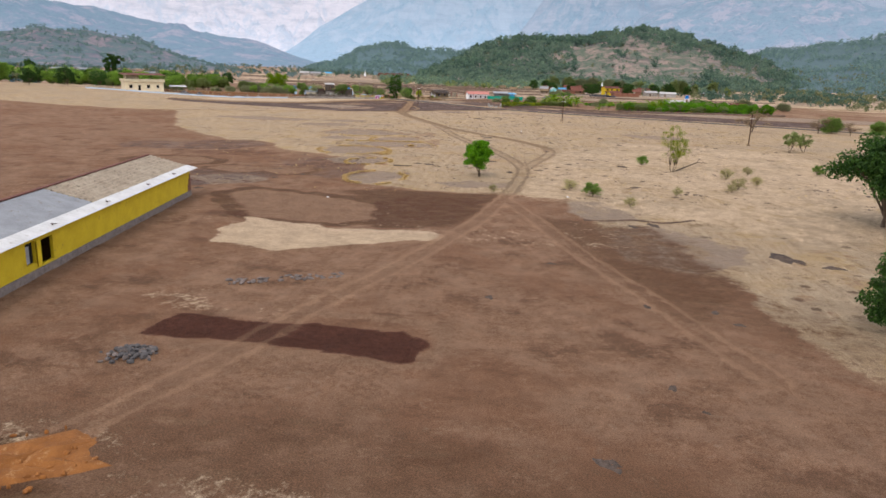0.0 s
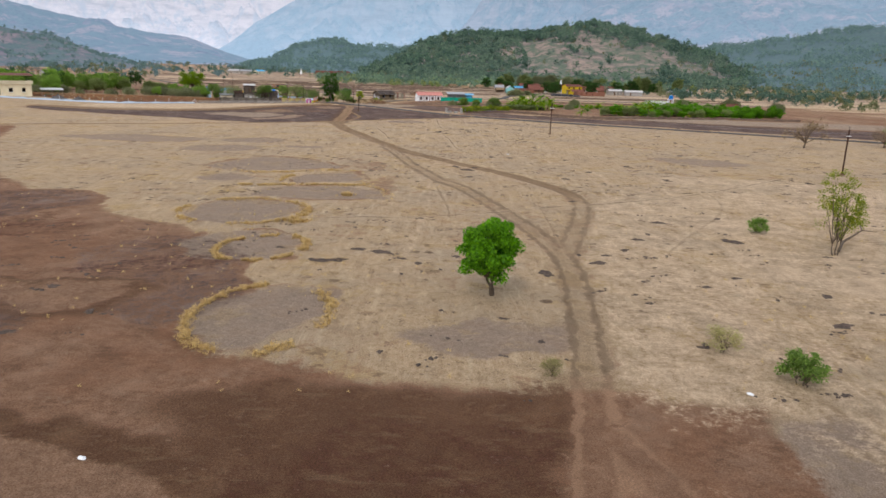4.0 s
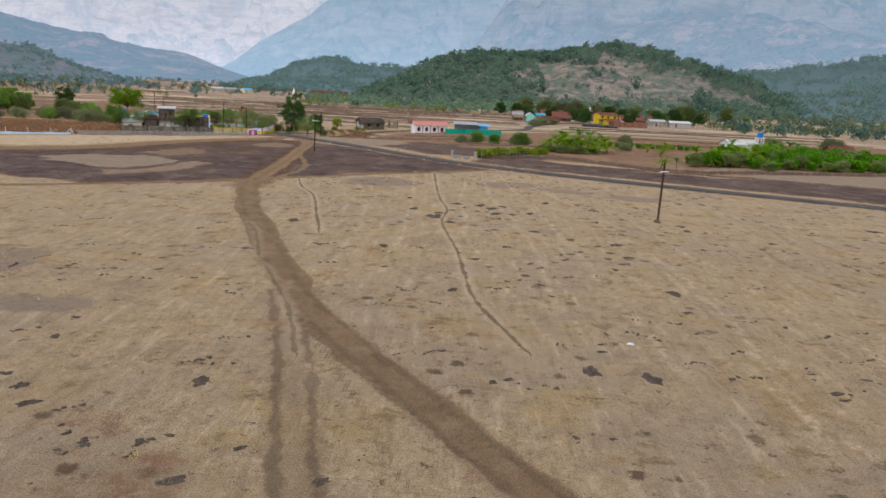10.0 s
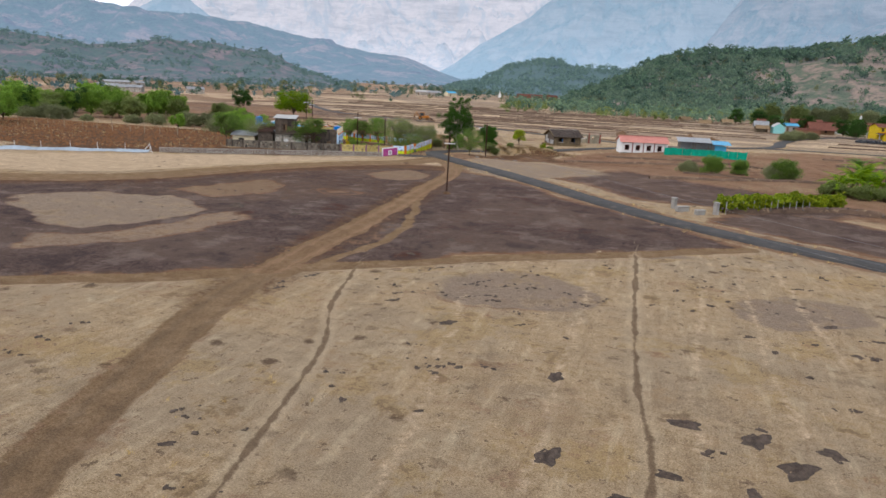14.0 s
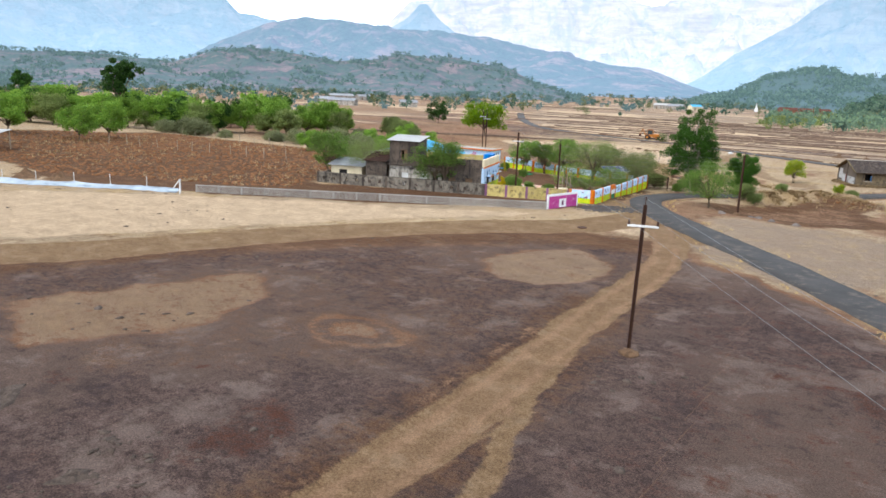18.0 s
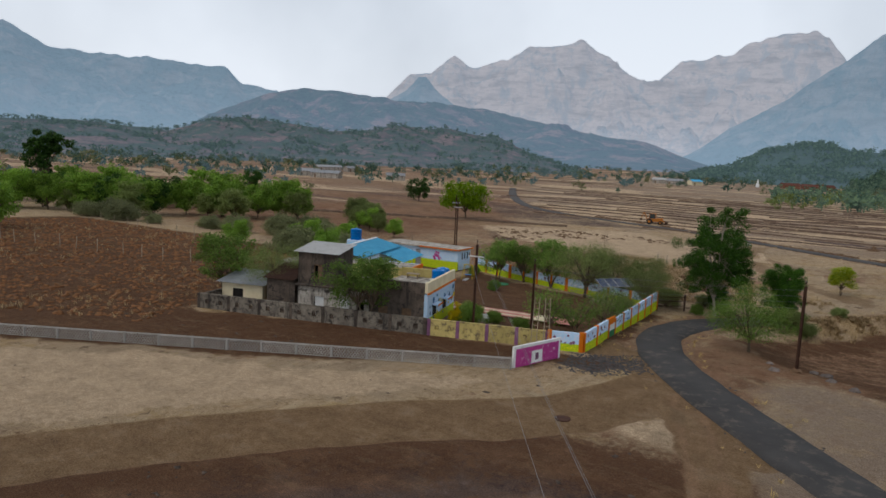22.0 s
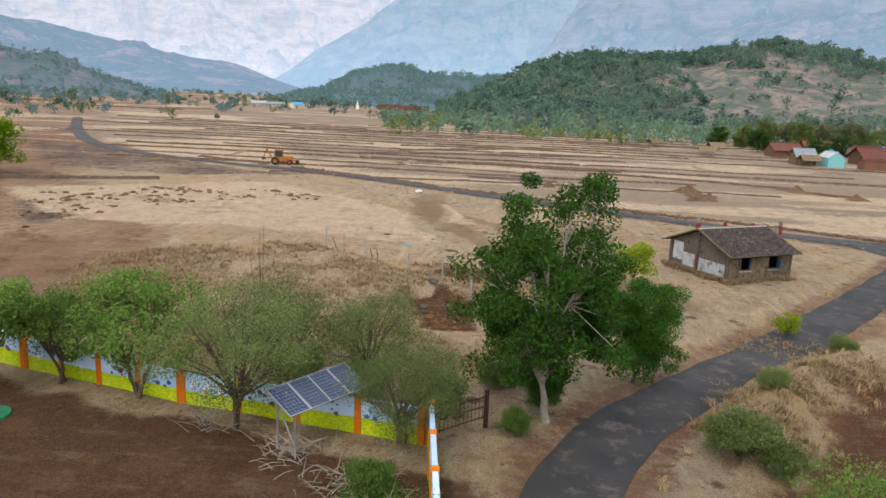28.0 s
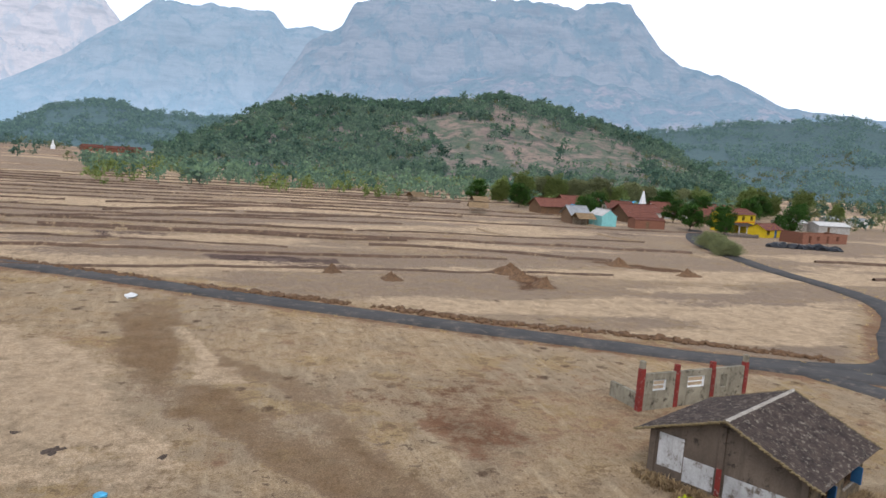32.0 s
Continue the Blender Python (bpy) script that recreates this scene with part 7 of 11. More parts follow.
def corrugated(x0, x1, y0, y1, z0, z1, pitch=0.16, high=0.025, thick=0.012):
    """A ribbed metal sheet that rises from (y0, z0) to (y1, z1)."""
    bm = bmesh.new()
    n = max(4, int((x1 - x0) / pitch * 4))
    rows = []
    for y, z in ((y0, z0), (y1, z1)):
        rows.append([bm.verts.new((x0 + (x1 - x0) * k / n, y, z + high * math.cos(math.pi * k / 2))) for k in range(n + 1)])
    for k in range(n):
        bm.faces.new((rows[0][k], rows[0][k + 1], rows[1][k + 1], rows[1][k]))
    geo = bmesh.ops.extrude_face_region(bm, geom=bm.faces[:])
    bmesh.ops.translate(bm, vec=(0, 0, -thick), verts=[v for v in geo["geom"] if isinstance(v, bmesh.types.BMVert)])
    bmesh.ops.recalc_face_normals(bm, faces=bm.faces)
    return bm


def holed_wall(x0, x1, z0, z1, y, t, holes):
    """A wall along x with rectangular openings (u0, u1, v0, v1), sorted in x."""
    bm, x = bmesh.new(), x0
    for u0, u1, v0, v1 in sorted(holes):
        if u0 > x:
            box(bm, x, u0, y, y + t, z0, z1)
        if v0 > z0:
            box(bm, u0, u1, y, y + t, z0, v0)
        if v1 < z1:
            box(bm, u0, u1, y, y + t, v1, z1)
        x = u1
    box(bm, x, x1, y, y + t, z0, z1)
    return bm


# Two-storey part.
part("front_wall", holed_wall(-12.1, -5.2, -0.2, 3.0, 0.4, 0.3, [(-10.5, -9.6, 0.0, 2.1), (-8.1, -7.2, 0.0, 2.1), (-6.5, -5.8, 0.9, 1.9)]), M["old_pale"], school, "pale stained lower wall")
part("upper_wall", holed_wall(-12.1, -8.4, 3.0, 5.95, 0.4, 0.3, [(-10.6, -9.8, 3.6, 4.9)]), M["old_wall"], school)
part("side_wall", boxes((-12.1, -11.8, 0.7, 8.2, -0.2, 3.0)), M["old_wall"], school)
part("side_wall", boxes((-12.1, -11.8, 0.7, 3.5, 3.0, 6.0)), M["old_wall"], school)
part("side_wall", boxes((-8.7, -8.4, 0.7, 3.5, 3.0, 6.0)), M["old_wall"], school)
part("back_wall", boxes((-12.1, -8.4, 3.5, 3.75, 3.0, 6.35)), M["old_wall"], school)
part("rear_wall", boxes((-12.1, -5.2, 7.9, 8.2, -0.2, 3.0)), M["old_wall"], school)
part("upper_floor", boxes((-11.8, -5.2, 0.7, 7.9, 2.85, 3.0)), M["old_pale"], school, "stained grey terrace floor")
part("ledge", boxes((-12.25, -5.05, 0.1, 0.4, 2.95, 3.1), bevel=0.02), M["old_wall"], school)
part("parapet", boxes((-8.4, -5.2, 0.4, 0.62, 3.1, 3.95), bevel=0.015), M["old_wall"], school, "blackened parapet")
part("parapet", boxes((-12.1, -5.2, 7.98, 8.2, 3.0, 4.0), bevel=0.015), M["yellow_wash"], school, "stained yellow parapet")
for x in (-10.05, -7.65):
    d = part("door", boxes((x - 0.44, x + 0.44, 0.5, 0.56, 0.0, 2.08), bevel=0.01), M["whitewash"], school, "white painted door")
    part("handle", boxes((x + 0.28, x + 0.34, 0.46, 0.5, 1.0, 1.12)), M["steel"], d)
for x in (-10.2,):
    f = part("window_frame", boxes((x - 0.4, x - 0.32, 0.42, 0.54, 3.61, 4.89), (x + 0.32, x + 0.4, 0.42, 0.54, 3.61, 4.89), (x - 0.32, x + 0.32, 0.42, 0.54, 4.8, 4.89), (x - 0.32, x + 0.32, 0.42, 0.54, 3.61, 3.7)), M["wood"], school)
    part("shutter", boxes((x - 0.02, x + 0.31, 0.46, 0.5, 3.72, 4.78)), M["wood"], f, "brown wooden shutter")
# Black sheets behind the openings put the rooms' shade in as colour.
part("dark_room", boxes((-11.75, -5.55, 1.4, 1.5, 0.0, 2.8)), M["indoor_shade"], school)
part("dark_room", boxes((-11.75, -8.75, 1.4, 1.5, 3.05, 5.8)), M["indoor_shade"], school)
part("roof_sheet", corrugated(-12.4, -8.05, 0.05, 3.95, 5.95, 6.45), M["pale_sheet"], school, "pale ribbed metal roof sheet")
# Terrace part with the mural side.
part("terrace_front", holed_wall(-5.2, -0.3, -0.2, 3.3, 0.0, 0.3, [(-4.4, -3.5, 0.0, 2.0), (-2.3, -1.4, 0.9, 2.0)]), M["old_wall"], school)
part("door", boxes((-4.38, -3.52, 0.1, 0.16, 0.0, 1.98), bevel=0.01), M["wood"], school, "brown wooden door")
part("shutter", boxes((-2.28, -1.42, 0.1, 0.15, 0.92, 1.98), bevel=0.01), M["wood"], school)
part("mural_sky", boxes((-0.3, 0.0, 0.0, 8.2, 1.25, 3.3)), M["skyblue"], school, "pale blue mural on the side wall")
part("mural_meadow", boxes((-0.3, 0.003, 0.0, 8.2, -0.2, 1.247)), M["lime"], school, "lime and yellow mural base")
bm = bmesh.new()
rng = random.Random(5)
for j in range(24):
    u, v, s = rng.uniform(0.4, 7.8), rng.uniform(1.0, 2.9), rng.uniform(0.1, 0.32)
    bm.faces.new([bm.verts.new((0.008 + 0.002 * j, u + s * math.cos(t * 1.05) * rng.uniform(0.6, 1.2), v + s * math.sin(t * 1.05) * rng.uniform(0.6, 1.2))) for t in range(6)])
part("painted_shapes", bm, M["door_blue"], school, "dark painted shapes")
bm = bmesh.new()
for j in range(22):
    u, v, s = rng.uniform(0.4, 7.8), rng.uniform(0.5, 2.4), rng.uniform(0.1, 0.3)
    bm.faces.new([bm.verts.new((0.06 + 0.002 * j, u + s * math.cos(t * 1.05) * rng.uniform(0.6, 1.2), v + s * math.sin(t * 1.05) * rng.uniform(0.6, 1.2))) for t in range(6)])
part("painted_blossoms", bm, M["blossom"], school, "yellow painted blossoms")
for y0 in (2.0, 5.0):
    shade = part("window_hood", boxes((0.0, 0.55, y0 - 0.7, y0 + 0.7, 2.2, 2.3), bevel=0.01), M["skyblue"], school)
    part("hood_edge", boxes((0.55, 0.58, y0 - 0.7, y0 + 0.7, 2.17, 2.33)), M["orange"], shade, "orange edge")
    # Flat black panel on the wall, in place of a shaded window opening.
    part("window_pane", boxes((0.004, 0.03, y0 - 0.5, y0 + 0.5, 1.3, 2.15)), M["indoor_shade"], school)
part("trim", boxes((-0.05, 0.12, -0.05, 8.25, 3.303, 3.42)), M["orange"], school, "orange painted ledge")
part("terrace_slab", boxes((-5.2, -0.3, 0.3, 8.2, 3.15, 3.3)), M["old_pale"], school, "stained grey terrace floor")
part("parapet", boxes((-0.26, 0.0, -0.02, 8.2, 3.42, 4.3), bevel=0.015), M["cream"], school, "cream painted parapet")
part("parapet", boxes((-5.2, -0.26, -0.02, 0.22, 3.3, 4.25), bevel=0.015), M["old_wall"], school, "blackened parapet")
part("parapet", boxes((-5.2, -0.26, 7.98, 8.2, 3.3, 4.1), bevel=0.015), M["yellow_wash"], school, "stained yellow parapet")
part("rear_wall", boxes((-5.2, -0.3, 7.9, 8.2, -0.2, 3.15)), M["old_pale"], school)
part("inner_wall", boxes((-5.2, -5.0, 0.3, 7.9, -0.2, 3.15)), M["old_pale"], school)

# Lean-to and cream annexe at the left.
annexe = thing("lean_to", -66.1, 240.2, -0.35, AXIS, "dark lean-to with a sloping roof beside the building", "building")
part("wall", boxes((-15.4, -12.62, 0.8, 4.6, -0.2, 3.2)), M["old_wall"], annexe)
part("roof_sheet", corrugated(-15.7, -12.62, 0.5, 4.8, 3.25, 4.1), M["rust"], annexe)
cabin = thing("cream_cabin", -66.1, 240.2, -0.35, AXIS, "small cream cabin with a grey sheet roof", "building")
part("front_wall", holed_wall(-20.4, -16.2, -0.2, 2.3, 1.4, 0.2, [(-19.3, -18.2, 1.0, 1.8)]), M["cream"], cabin)
part("side_wall", boxes((-20.4, -20.2, 1.6, 4.8, -0.2, 2.4), (-16.4, -16.2, 1.6, 4.8, -0.2, 2.4)), M["cream"], cabin)
part("back_wall", boxes((-20.4, -16.2, 4.8, 5.0, -0.2, 2.7)), M["cream"], cabin)
# Black panel in the window hole stands for the cabin's inner shade.
part("window_pane", boxes((-19.3, -18.2, 1.48, 1.52, 1.0, 1.8)), M["indoor_shade"], cabin)
part("roof_sheet", corrugated(-20.8, -15.8, 1.0, 5.3, 2.35, 3.0), M["grey_sheet"], cabin)
tubbed = thing("blue_sheet", -78.6, 236.9, -0.3, AXIS, "folded blue plastic sheet on the ground", "sheet")
part("fold", lump(bmesh.new(), 0, 0, 0.35, 0.9, 0.5, 0.3, 4), M["blue_plastic"], tubbed)


def water_tank(x, y, z, r, h, label):
    t = thing("water_tank", x, y, z, 0, label, "water tank", "blue water tanks")
    bm = bmesh.new()
    profile = [(f, q) for k in range(4) for f, q in ((k / 4, 1.0), (k / 4 + 0.19, 1.0), (k / 4 + 0.2, 0.95), (k / 4 + 0.245, 0.95))] + [(1.0, 0.9)]
    rings = [[bm.verts.new((r * q * math.cos(2 * math.pi * j / 20), r * q * math.sin(2 * math.pi * j / 20), h * f)) for j in range(20)] for f, q in profile]
    for a, b in zip(rings, rings[1:]):
        for j in range(20):
            bm.faces.new((a[j], a[(j + 1) % 20], b[(j + 1) % 20], b[j]))
    bm.faces.new(rings[-1])
    part("body", bm, M["blue_plastic"], t)
    part("lid", tubes(((0, 0, h), (0, 0, h + 0.1), r * 0.6, r * 0.3), sides=16), M["blue_plastic"], t)
    return t


def frame_at(u, v, base=(-66.1, 240.2), turn=AXIS):
    c, s = math.cos(radians(turn)), math.sin(radians(turn))
    return base[0] + u * c - v * s, base[1] + u * s + v * c


water_tank(*frame_at(-1.0, 6.2), 2.95, 0.62, 1.15, "round blue plastic water tank on the terrace")
water_tank(*frame_at(-0.95, 7.35), 2.95, 0.6, 1.15, "round blue plastic water tank beside the parapet")
bench = thing("bench", *frame_at(-3.7, 7.0), 2.95, AXIS, "small pale wooden bench on the terrace", "bench")
part("seat", boxes((-0.6, 0.6, -0.3, 0.3, 0.42, 0.48), bevel=0.01), M["pole_wood"], bench)
for x in (-0.5, 0.5):
    for y in (-0.22, 0.22):
        part("leg", boxes((x - 0.03, x + 0.03, y - 0.03, y + 0.03, 0, 0.42)), M["wood"], bench)
stool = thing("stool", *frame_at(-0.9, 4.6), 2.95, AXIS, "small white table on the terrace", "table")
part("top", boxes((-0.45, 0.45, -0.3, 0.3, 0.5, 0.55), bevel=0.01), M["whitewash"], stool)
for x in (-0.38, 0.38):
    for y in (-0.24, 0.24):
        part("leg", boxes((x - 0.025, x + 0.025, y - 0.025, y + 0.025, 0, 0.5)), M["rust"], stool)

# Porch with cream pillars, and blue sheet roofs behind it.
porch = thing("school_porch", -66.1, 240.2, -0.35, AXIS, "cream porch with pillars and an orange roof edge", "building")
for x in (-13.4, -9.6, -5.8):
    for y in (9.6, 13.2):
        part("pillar", boxes((x - 0.2, x + 0.2, y - 0.2, y + 0.2, -0.2, 3.3), bevel=0.02), M["cream"], porch)
part("roof_slab", boxes((-14, -5.3, 9.1, 14.2, 3.3, 3.5)), M["old_pale"], porch)
part("fascia", boxes((-14.05, -5.25, 8.9, 9.1, 3.2, 3.62), (-5.3, -5.1, 9.1, 14.2, 3.2, 3.62), bevel=0.01), M["orange"], porch, "orange and cream roof edge")
part("rear_wall", boxes((-14, -5.5, 14.2, 14.45, -0.2, 3.5)), M["skyblue"], porch)
part("low_wall", boxes((-9.4, -6.0, 9.5, 9.7, -0.2, 0.8)), M["skyblue"], porch)
part("roof_slab", boxes((-19.5, -14.05, 9.6, 18.4, 3.0, 3.2)), M["old_pale"], porch, "stained flat roof slab")
part("side_wall", boxes((-19.4, -19.2, 9.8, 18.2, -0.2, 3.0)), M["cream"], porch)


def cross_sheet(u0, z0, u1, z1, v0, v1):
    """A ribbed sheet that rises along x instead of y."""
    bm = corrugated(v0, v1, u0, u1, z0, z1, 0.22)
    for v in bm.verts:
        v.co = Vector((v.co.y, v.co.x, v.co.z))
    bmesh.ops.recalc_face_normals(bm, faces=bm.faces)
    return bm


hall = thing("classroom", -66.1, 240.2, -0.35, AXIS, "painted classroom with a blue ribbed sheet roof", "building")
part("side_wall", boxes((-13.45, -13.2, 18.75, 28.5, -0.2, 3.0)), M["skyblue"], hall)
part("side_wall", boxes((-19.5, -19.25, 18.75, 28.5, -0.2, 3.0)), M["skyblue"], hall)
part("front_wall", holed_wall(-19.5, -13.2, -0.2, 3.0, 18.5, 0.25, [(-17.5, -16.4, 0.9, 2.1)]), M["skyblue"], hall)
part("back_wall", boxes((-19.5, -13.2, 28.5, 28.75, -0.2, 3.0)), M["whitewash"], hall)
part("meadow_band", boxes((-13.2, -13.19, 18.5, 28.7, -0.2, 1.1)), M["lime"], hall, "lime painted band")
part("roof_sheet", cross_sheet(-12.9, 3.2, -16.3, 4.0, 16.6, 29.2), M["blue_sheet"], hall, "blue ribbed roof sheet")
part("roof_sheet", cross_sheet(-19.9, 3.05, -16.3, 4.0, 16.6, 29.2), M["blue_sheet"], hall, "blue ribbed roof sheet")
part("ridge_cap", boxes((-16.45, -16.15, 16.6, 29.2, 3.99, 4.07)), M["white"], hall)
canopy = thing("sheet_canopy", -66.1, 240.2, -0.35, AXIS, "blue ribbed sheet canopy on steel posts", "canopy")
part("roof_sheet", cross_sheet(-10.2, 2.2, -13.3, 3.1, 22.6, 30.2), M["blue_sheet"], canopy)
for y in (23.0, 26.4, 29.8):
    part("post", tubes(((-10.5, y, -0.2), (-10.5, y, 2.25), 0.05, 0.05)), M["steel"], canopy)
water_tank(*frame_at(-23.4, 39.1), 1.9, 0.8, 1.5, "tall blue water tank on a plinth")
plinth = thing("tank_plinth", *frame_at(-23.4, 39.1), -0.8, AXIS, "pale blue plastered tank plinth", "plinth")
part("block", boxes((-1.0, 1.0, -1.0, 1.0, -0.4, 2.7), bevel=0.02), M["skyblue"], plinth)

# Toilet block with murals on the far side of the yard.
length, turn = along((-97.5, 270.2), (-85.7, 271.6))
block = thing("mural_block", -97.5, 270.2, -0.62, turn, "single-storey block painted with a meadow mural", "building")
part("sky_wall", holed_wall(0, length, 0.95, 2.5, 0, 0.22, [(1.2, 2.0, 0.95, 2.1), (5.2, 6.0, 0.95, 2.1), (4.1, 4.7, 1.4, 1.9)]), M["skyblue"], block, "pale blue painted wall")
part("meadow_wall", holed_wall(0, length, -0.2, 0.947, 0, 0.22, [(1.2, 2.0, -0.2, 0.947), (5.2, 6.0, -0.2, 0.947)]), M["lime"], block, "lime green painted base")
part("end_wall", boxes((length - 0.22, length, 0.22, 3.4, -0.2, 2.5)), M["skyblue"], block)
part("end_wall", boxes((0, 0.22, 0.22, 3.4, -0.2, 2.5)), M["skyblue"], block)
part("back_wall", boxes((0, length, 3.4, 3.6, -0.2, 2.5)), M["whitewash"], block)
part("roof_slab", boxes((-0.25, length + 0.25, -0.35, 3.85, 2.503, 2.65)), M["old_pale"], block)
part("roof_edge", boxes((length * 0.5, length + 0.28, -0.4, -0.352, 2.48, 2.68), (length + 0.252, length + 0.3, -0.35, 3.85, 2.48, 2.68)), M["orange"], block, "orange painted roof edge")
for x in (1.6, 5.6):
    d = part("door", boxes((x - 0.39, x + 0.39, 0.08, 0.13, -0.15, 2.08)), M["grey_sheet"], block)
    part("handle", boxes((x + 0.25, x + 0.3, 0.04, 0.08, 0.9, 1.0)), M["rust"], d)
# Shade behind the small window, put in as a black panel.
part("window_pane", boxes((4.1, 4.7, 0.08, 0.12, 1.4, 1.9)), M["indoor_shade"], block)
bm = bmesh.new()
for j in range(26):
    a, r = rng.uniform(0, 6.28), rng.uniform(0.1, 0.75)
    s = rng.uniform(0.08, 0.18)
    u, v = length * 0.73 + r * math.cos(a), 1.55 + 0.8 * r * math.sin(a)
    bm.faces.new([bm.verts.new((u + s * math.cos(t * 1.05), -0.006 - 0.001 * j, v + s * math.sin(t * 1.05))) for t in range(6)])
part("painted_tree", bm, M["magenta"], block, "pink painted tree crown")
# Black strips on the end wall, painted as the shade of openings.
for k in (-0.5, 0.2, 0.9):
    part("side_opening", boxes((length, length + 0.012, 1.6 + k, 1.9 + k, 1.2, 2.1)), M["indoor_shade"], block)

# Yard: paved strip, planter, play frames.
pave = thing("paved_strip", -70.6, 248.6, 0.02, 11.5, "pink and cream paved walk across the yard", "paving")
shared = {}
for i in range(31):
    for j in range(6):
        tone = "pale" if (j in (1, 4) and i < 22) or 22 <= i < 25 else "pink"
        if tone not in shared:
            o = part("paver", boxes((0.01, 0.38, 0.01, 0.38, 0, 0.05), bevel=0.008), M["pink_tile"] if tone == "pink" else M["cream"], pave)
            shared[tone] = o.data
        else:
            o = new("paver", shared[tone])
            o.parent = pave
        o.location = (0.4 * i, 0.4 * j, -0.02)
planter = thing("planter", -64.7, 247.2, -0.15, 24, "low white-rimmed concrete planter", "planter")
part("basin", boxes((-1.1, 1.1, -0.7, -0.55, -0.1, 0.55), (-1.1, 1.1, 0.55, 0.7, -0.1, 0.55), (-1.1, -0.95, -0.55, 0.55, -0.1, 0.55), (0.95, 1.1, -0.55, 0.55, -0.1, 0.55), bevel=0.015), M["whitewash"], planter)
part("earth", boxes((-0.95, 0.95, -0.55, 0.55, -0.1, 0.3)), M["gravel"], planter)
slide = thing("play_slide", -81.1, 267.6, -0.75, 200, "yellow steel play frame with a blue seat", "play frame")
for x in (-0.7, 0.7):
    for y in (-0.6, 0.6):
        part("leg", tubes(((x, y, -0.1), (x * 0.7, y * 0.3, 1.7), 0.035, 0.035)), M["yellow"], slide)
part("top_bar", tubes(((-0.6, 0, 1.72), (0.6, 0, 1.72), 0.035, 0.035)), M["yellow"], slide)
part("chute", boxes((-0.25, 0.25, 0.2, 1.9, 0.0, 0.05), bevel=0.01), M["steel"], slide)
part("seat", boxes((-0.4, 0.4, -0.2, 0.2, 0.45, 0.5), bevel=0.01), M["blue_plastic"], slide, "blue plastic seat")
disc = thing("round_platform", -76.1, 267.6, land(-76.1, 267.6), 0, "green painted round concrete platform", "platform")
part("slab", tubes(((0, 0, -0.1), (0, 0, 0.12), 0.9, 0.85), sides=24), M["green_paint"], disc)

# Solar panels on a steel stand.
sol = thing("solar_panel_stand", -61.85, 268.28, land(-61.85, 268.28), -33.3, "row of four tilted solar panels on a steel stand", "solar panels")
tilt = Matrix.Translation((0, 0, 1.38 - land(-61.85, 268.28))) @ Matrix.Rotation(radians(23.9), 4, "Y")
for k in range(4):
    y0 = -2.1 + 1.06 * k
    p = part("panel", box(bmesh.new(), -0.78, 0.78, y0, y0 + 1.0, 0, 0.04, tilt), M["solar"], sol, "dark blue solar panel")
    part("panel_frame", box(box(box(box(bmesh.new(), -0.83, 0.83, y0 - 0.03, y0 + 0.015, -0.01, 0.05, tilt), -0.83, 0.83, y0 + 0.985, y0 + 1.03, -0.01, 0.05, tilt), -0.83, -0.78, y0 + 0.015, y0 + 0.985, -0.01, 0.05, tilt), 0.78, 0.83, y0 + 0.015, y0 + 0.985, -0.01, 0.05, tilt), M["steel"], p)
for x, y in ((-0.6, -1.7), (0.6, -1.7), (-0.6, 1.7), (0.6, 1.7)):
    foot, rest = tilt @ Vector((x, y, -0.03)), tilt @ Vector((-x, y, -0.03))
    part("leg", tubes(((foot.x, y, -0.2), (foot.x, y, foot.z), 0.045, 0.045)), M["steel"], sol)
    if x > 0:
        part("brace", tubes(((foot.x, y, 0.5), (rest.x, y, rest.z - 0.5), 0.03, 0.03)), M["steel"], sol)
for x in (-0.45, 0.45):
    a, b = tilt @ Vector((x, -2.1, -0.03)), tilt @ Vector((x, 2.1, -0.03))
    part("rail", tubes(((a.x, a.y, a.z), (b.x, b.y, b.z), 0.03, 0.03)), M["steel"], sol)

# Bamboo ladder frames by the corner.
ladder = thing("bamboo_ladder", -56.3, 241.9, -0.25, 20, "pair of tall bamboo ladders beside the wall", "ladder")
for x in (-0.75, -0.3, 0.25, 0.7):
    part("rail", tubes(((x, -0.25, -0.1), (x * 0.8, 0.1, 4.3), 0.035, 0.028), sides=6), M["pole_wood"], ladder)
for k in range(9):
    z = 0.4 + 0.43 * k
    part("rung", tubes(((-0.75 + 0.035 * z * 0.8, -0.22 + 0.08 * z, z), (-0.3 + 0.02 * z, -0.22 + 0.08 * z, z), 0.02, 0.02), sides=5), M["pole_wood"], ladder)
    part("rung", tubes(((0.25 - 0.01 * z, -0.22 + 0.08 * z, z), (0.7 - 0.03 * z, -0.22 + 0.08 * z, z), 0.02, 0.02), sides=5), M["pole_wood"], ladder)


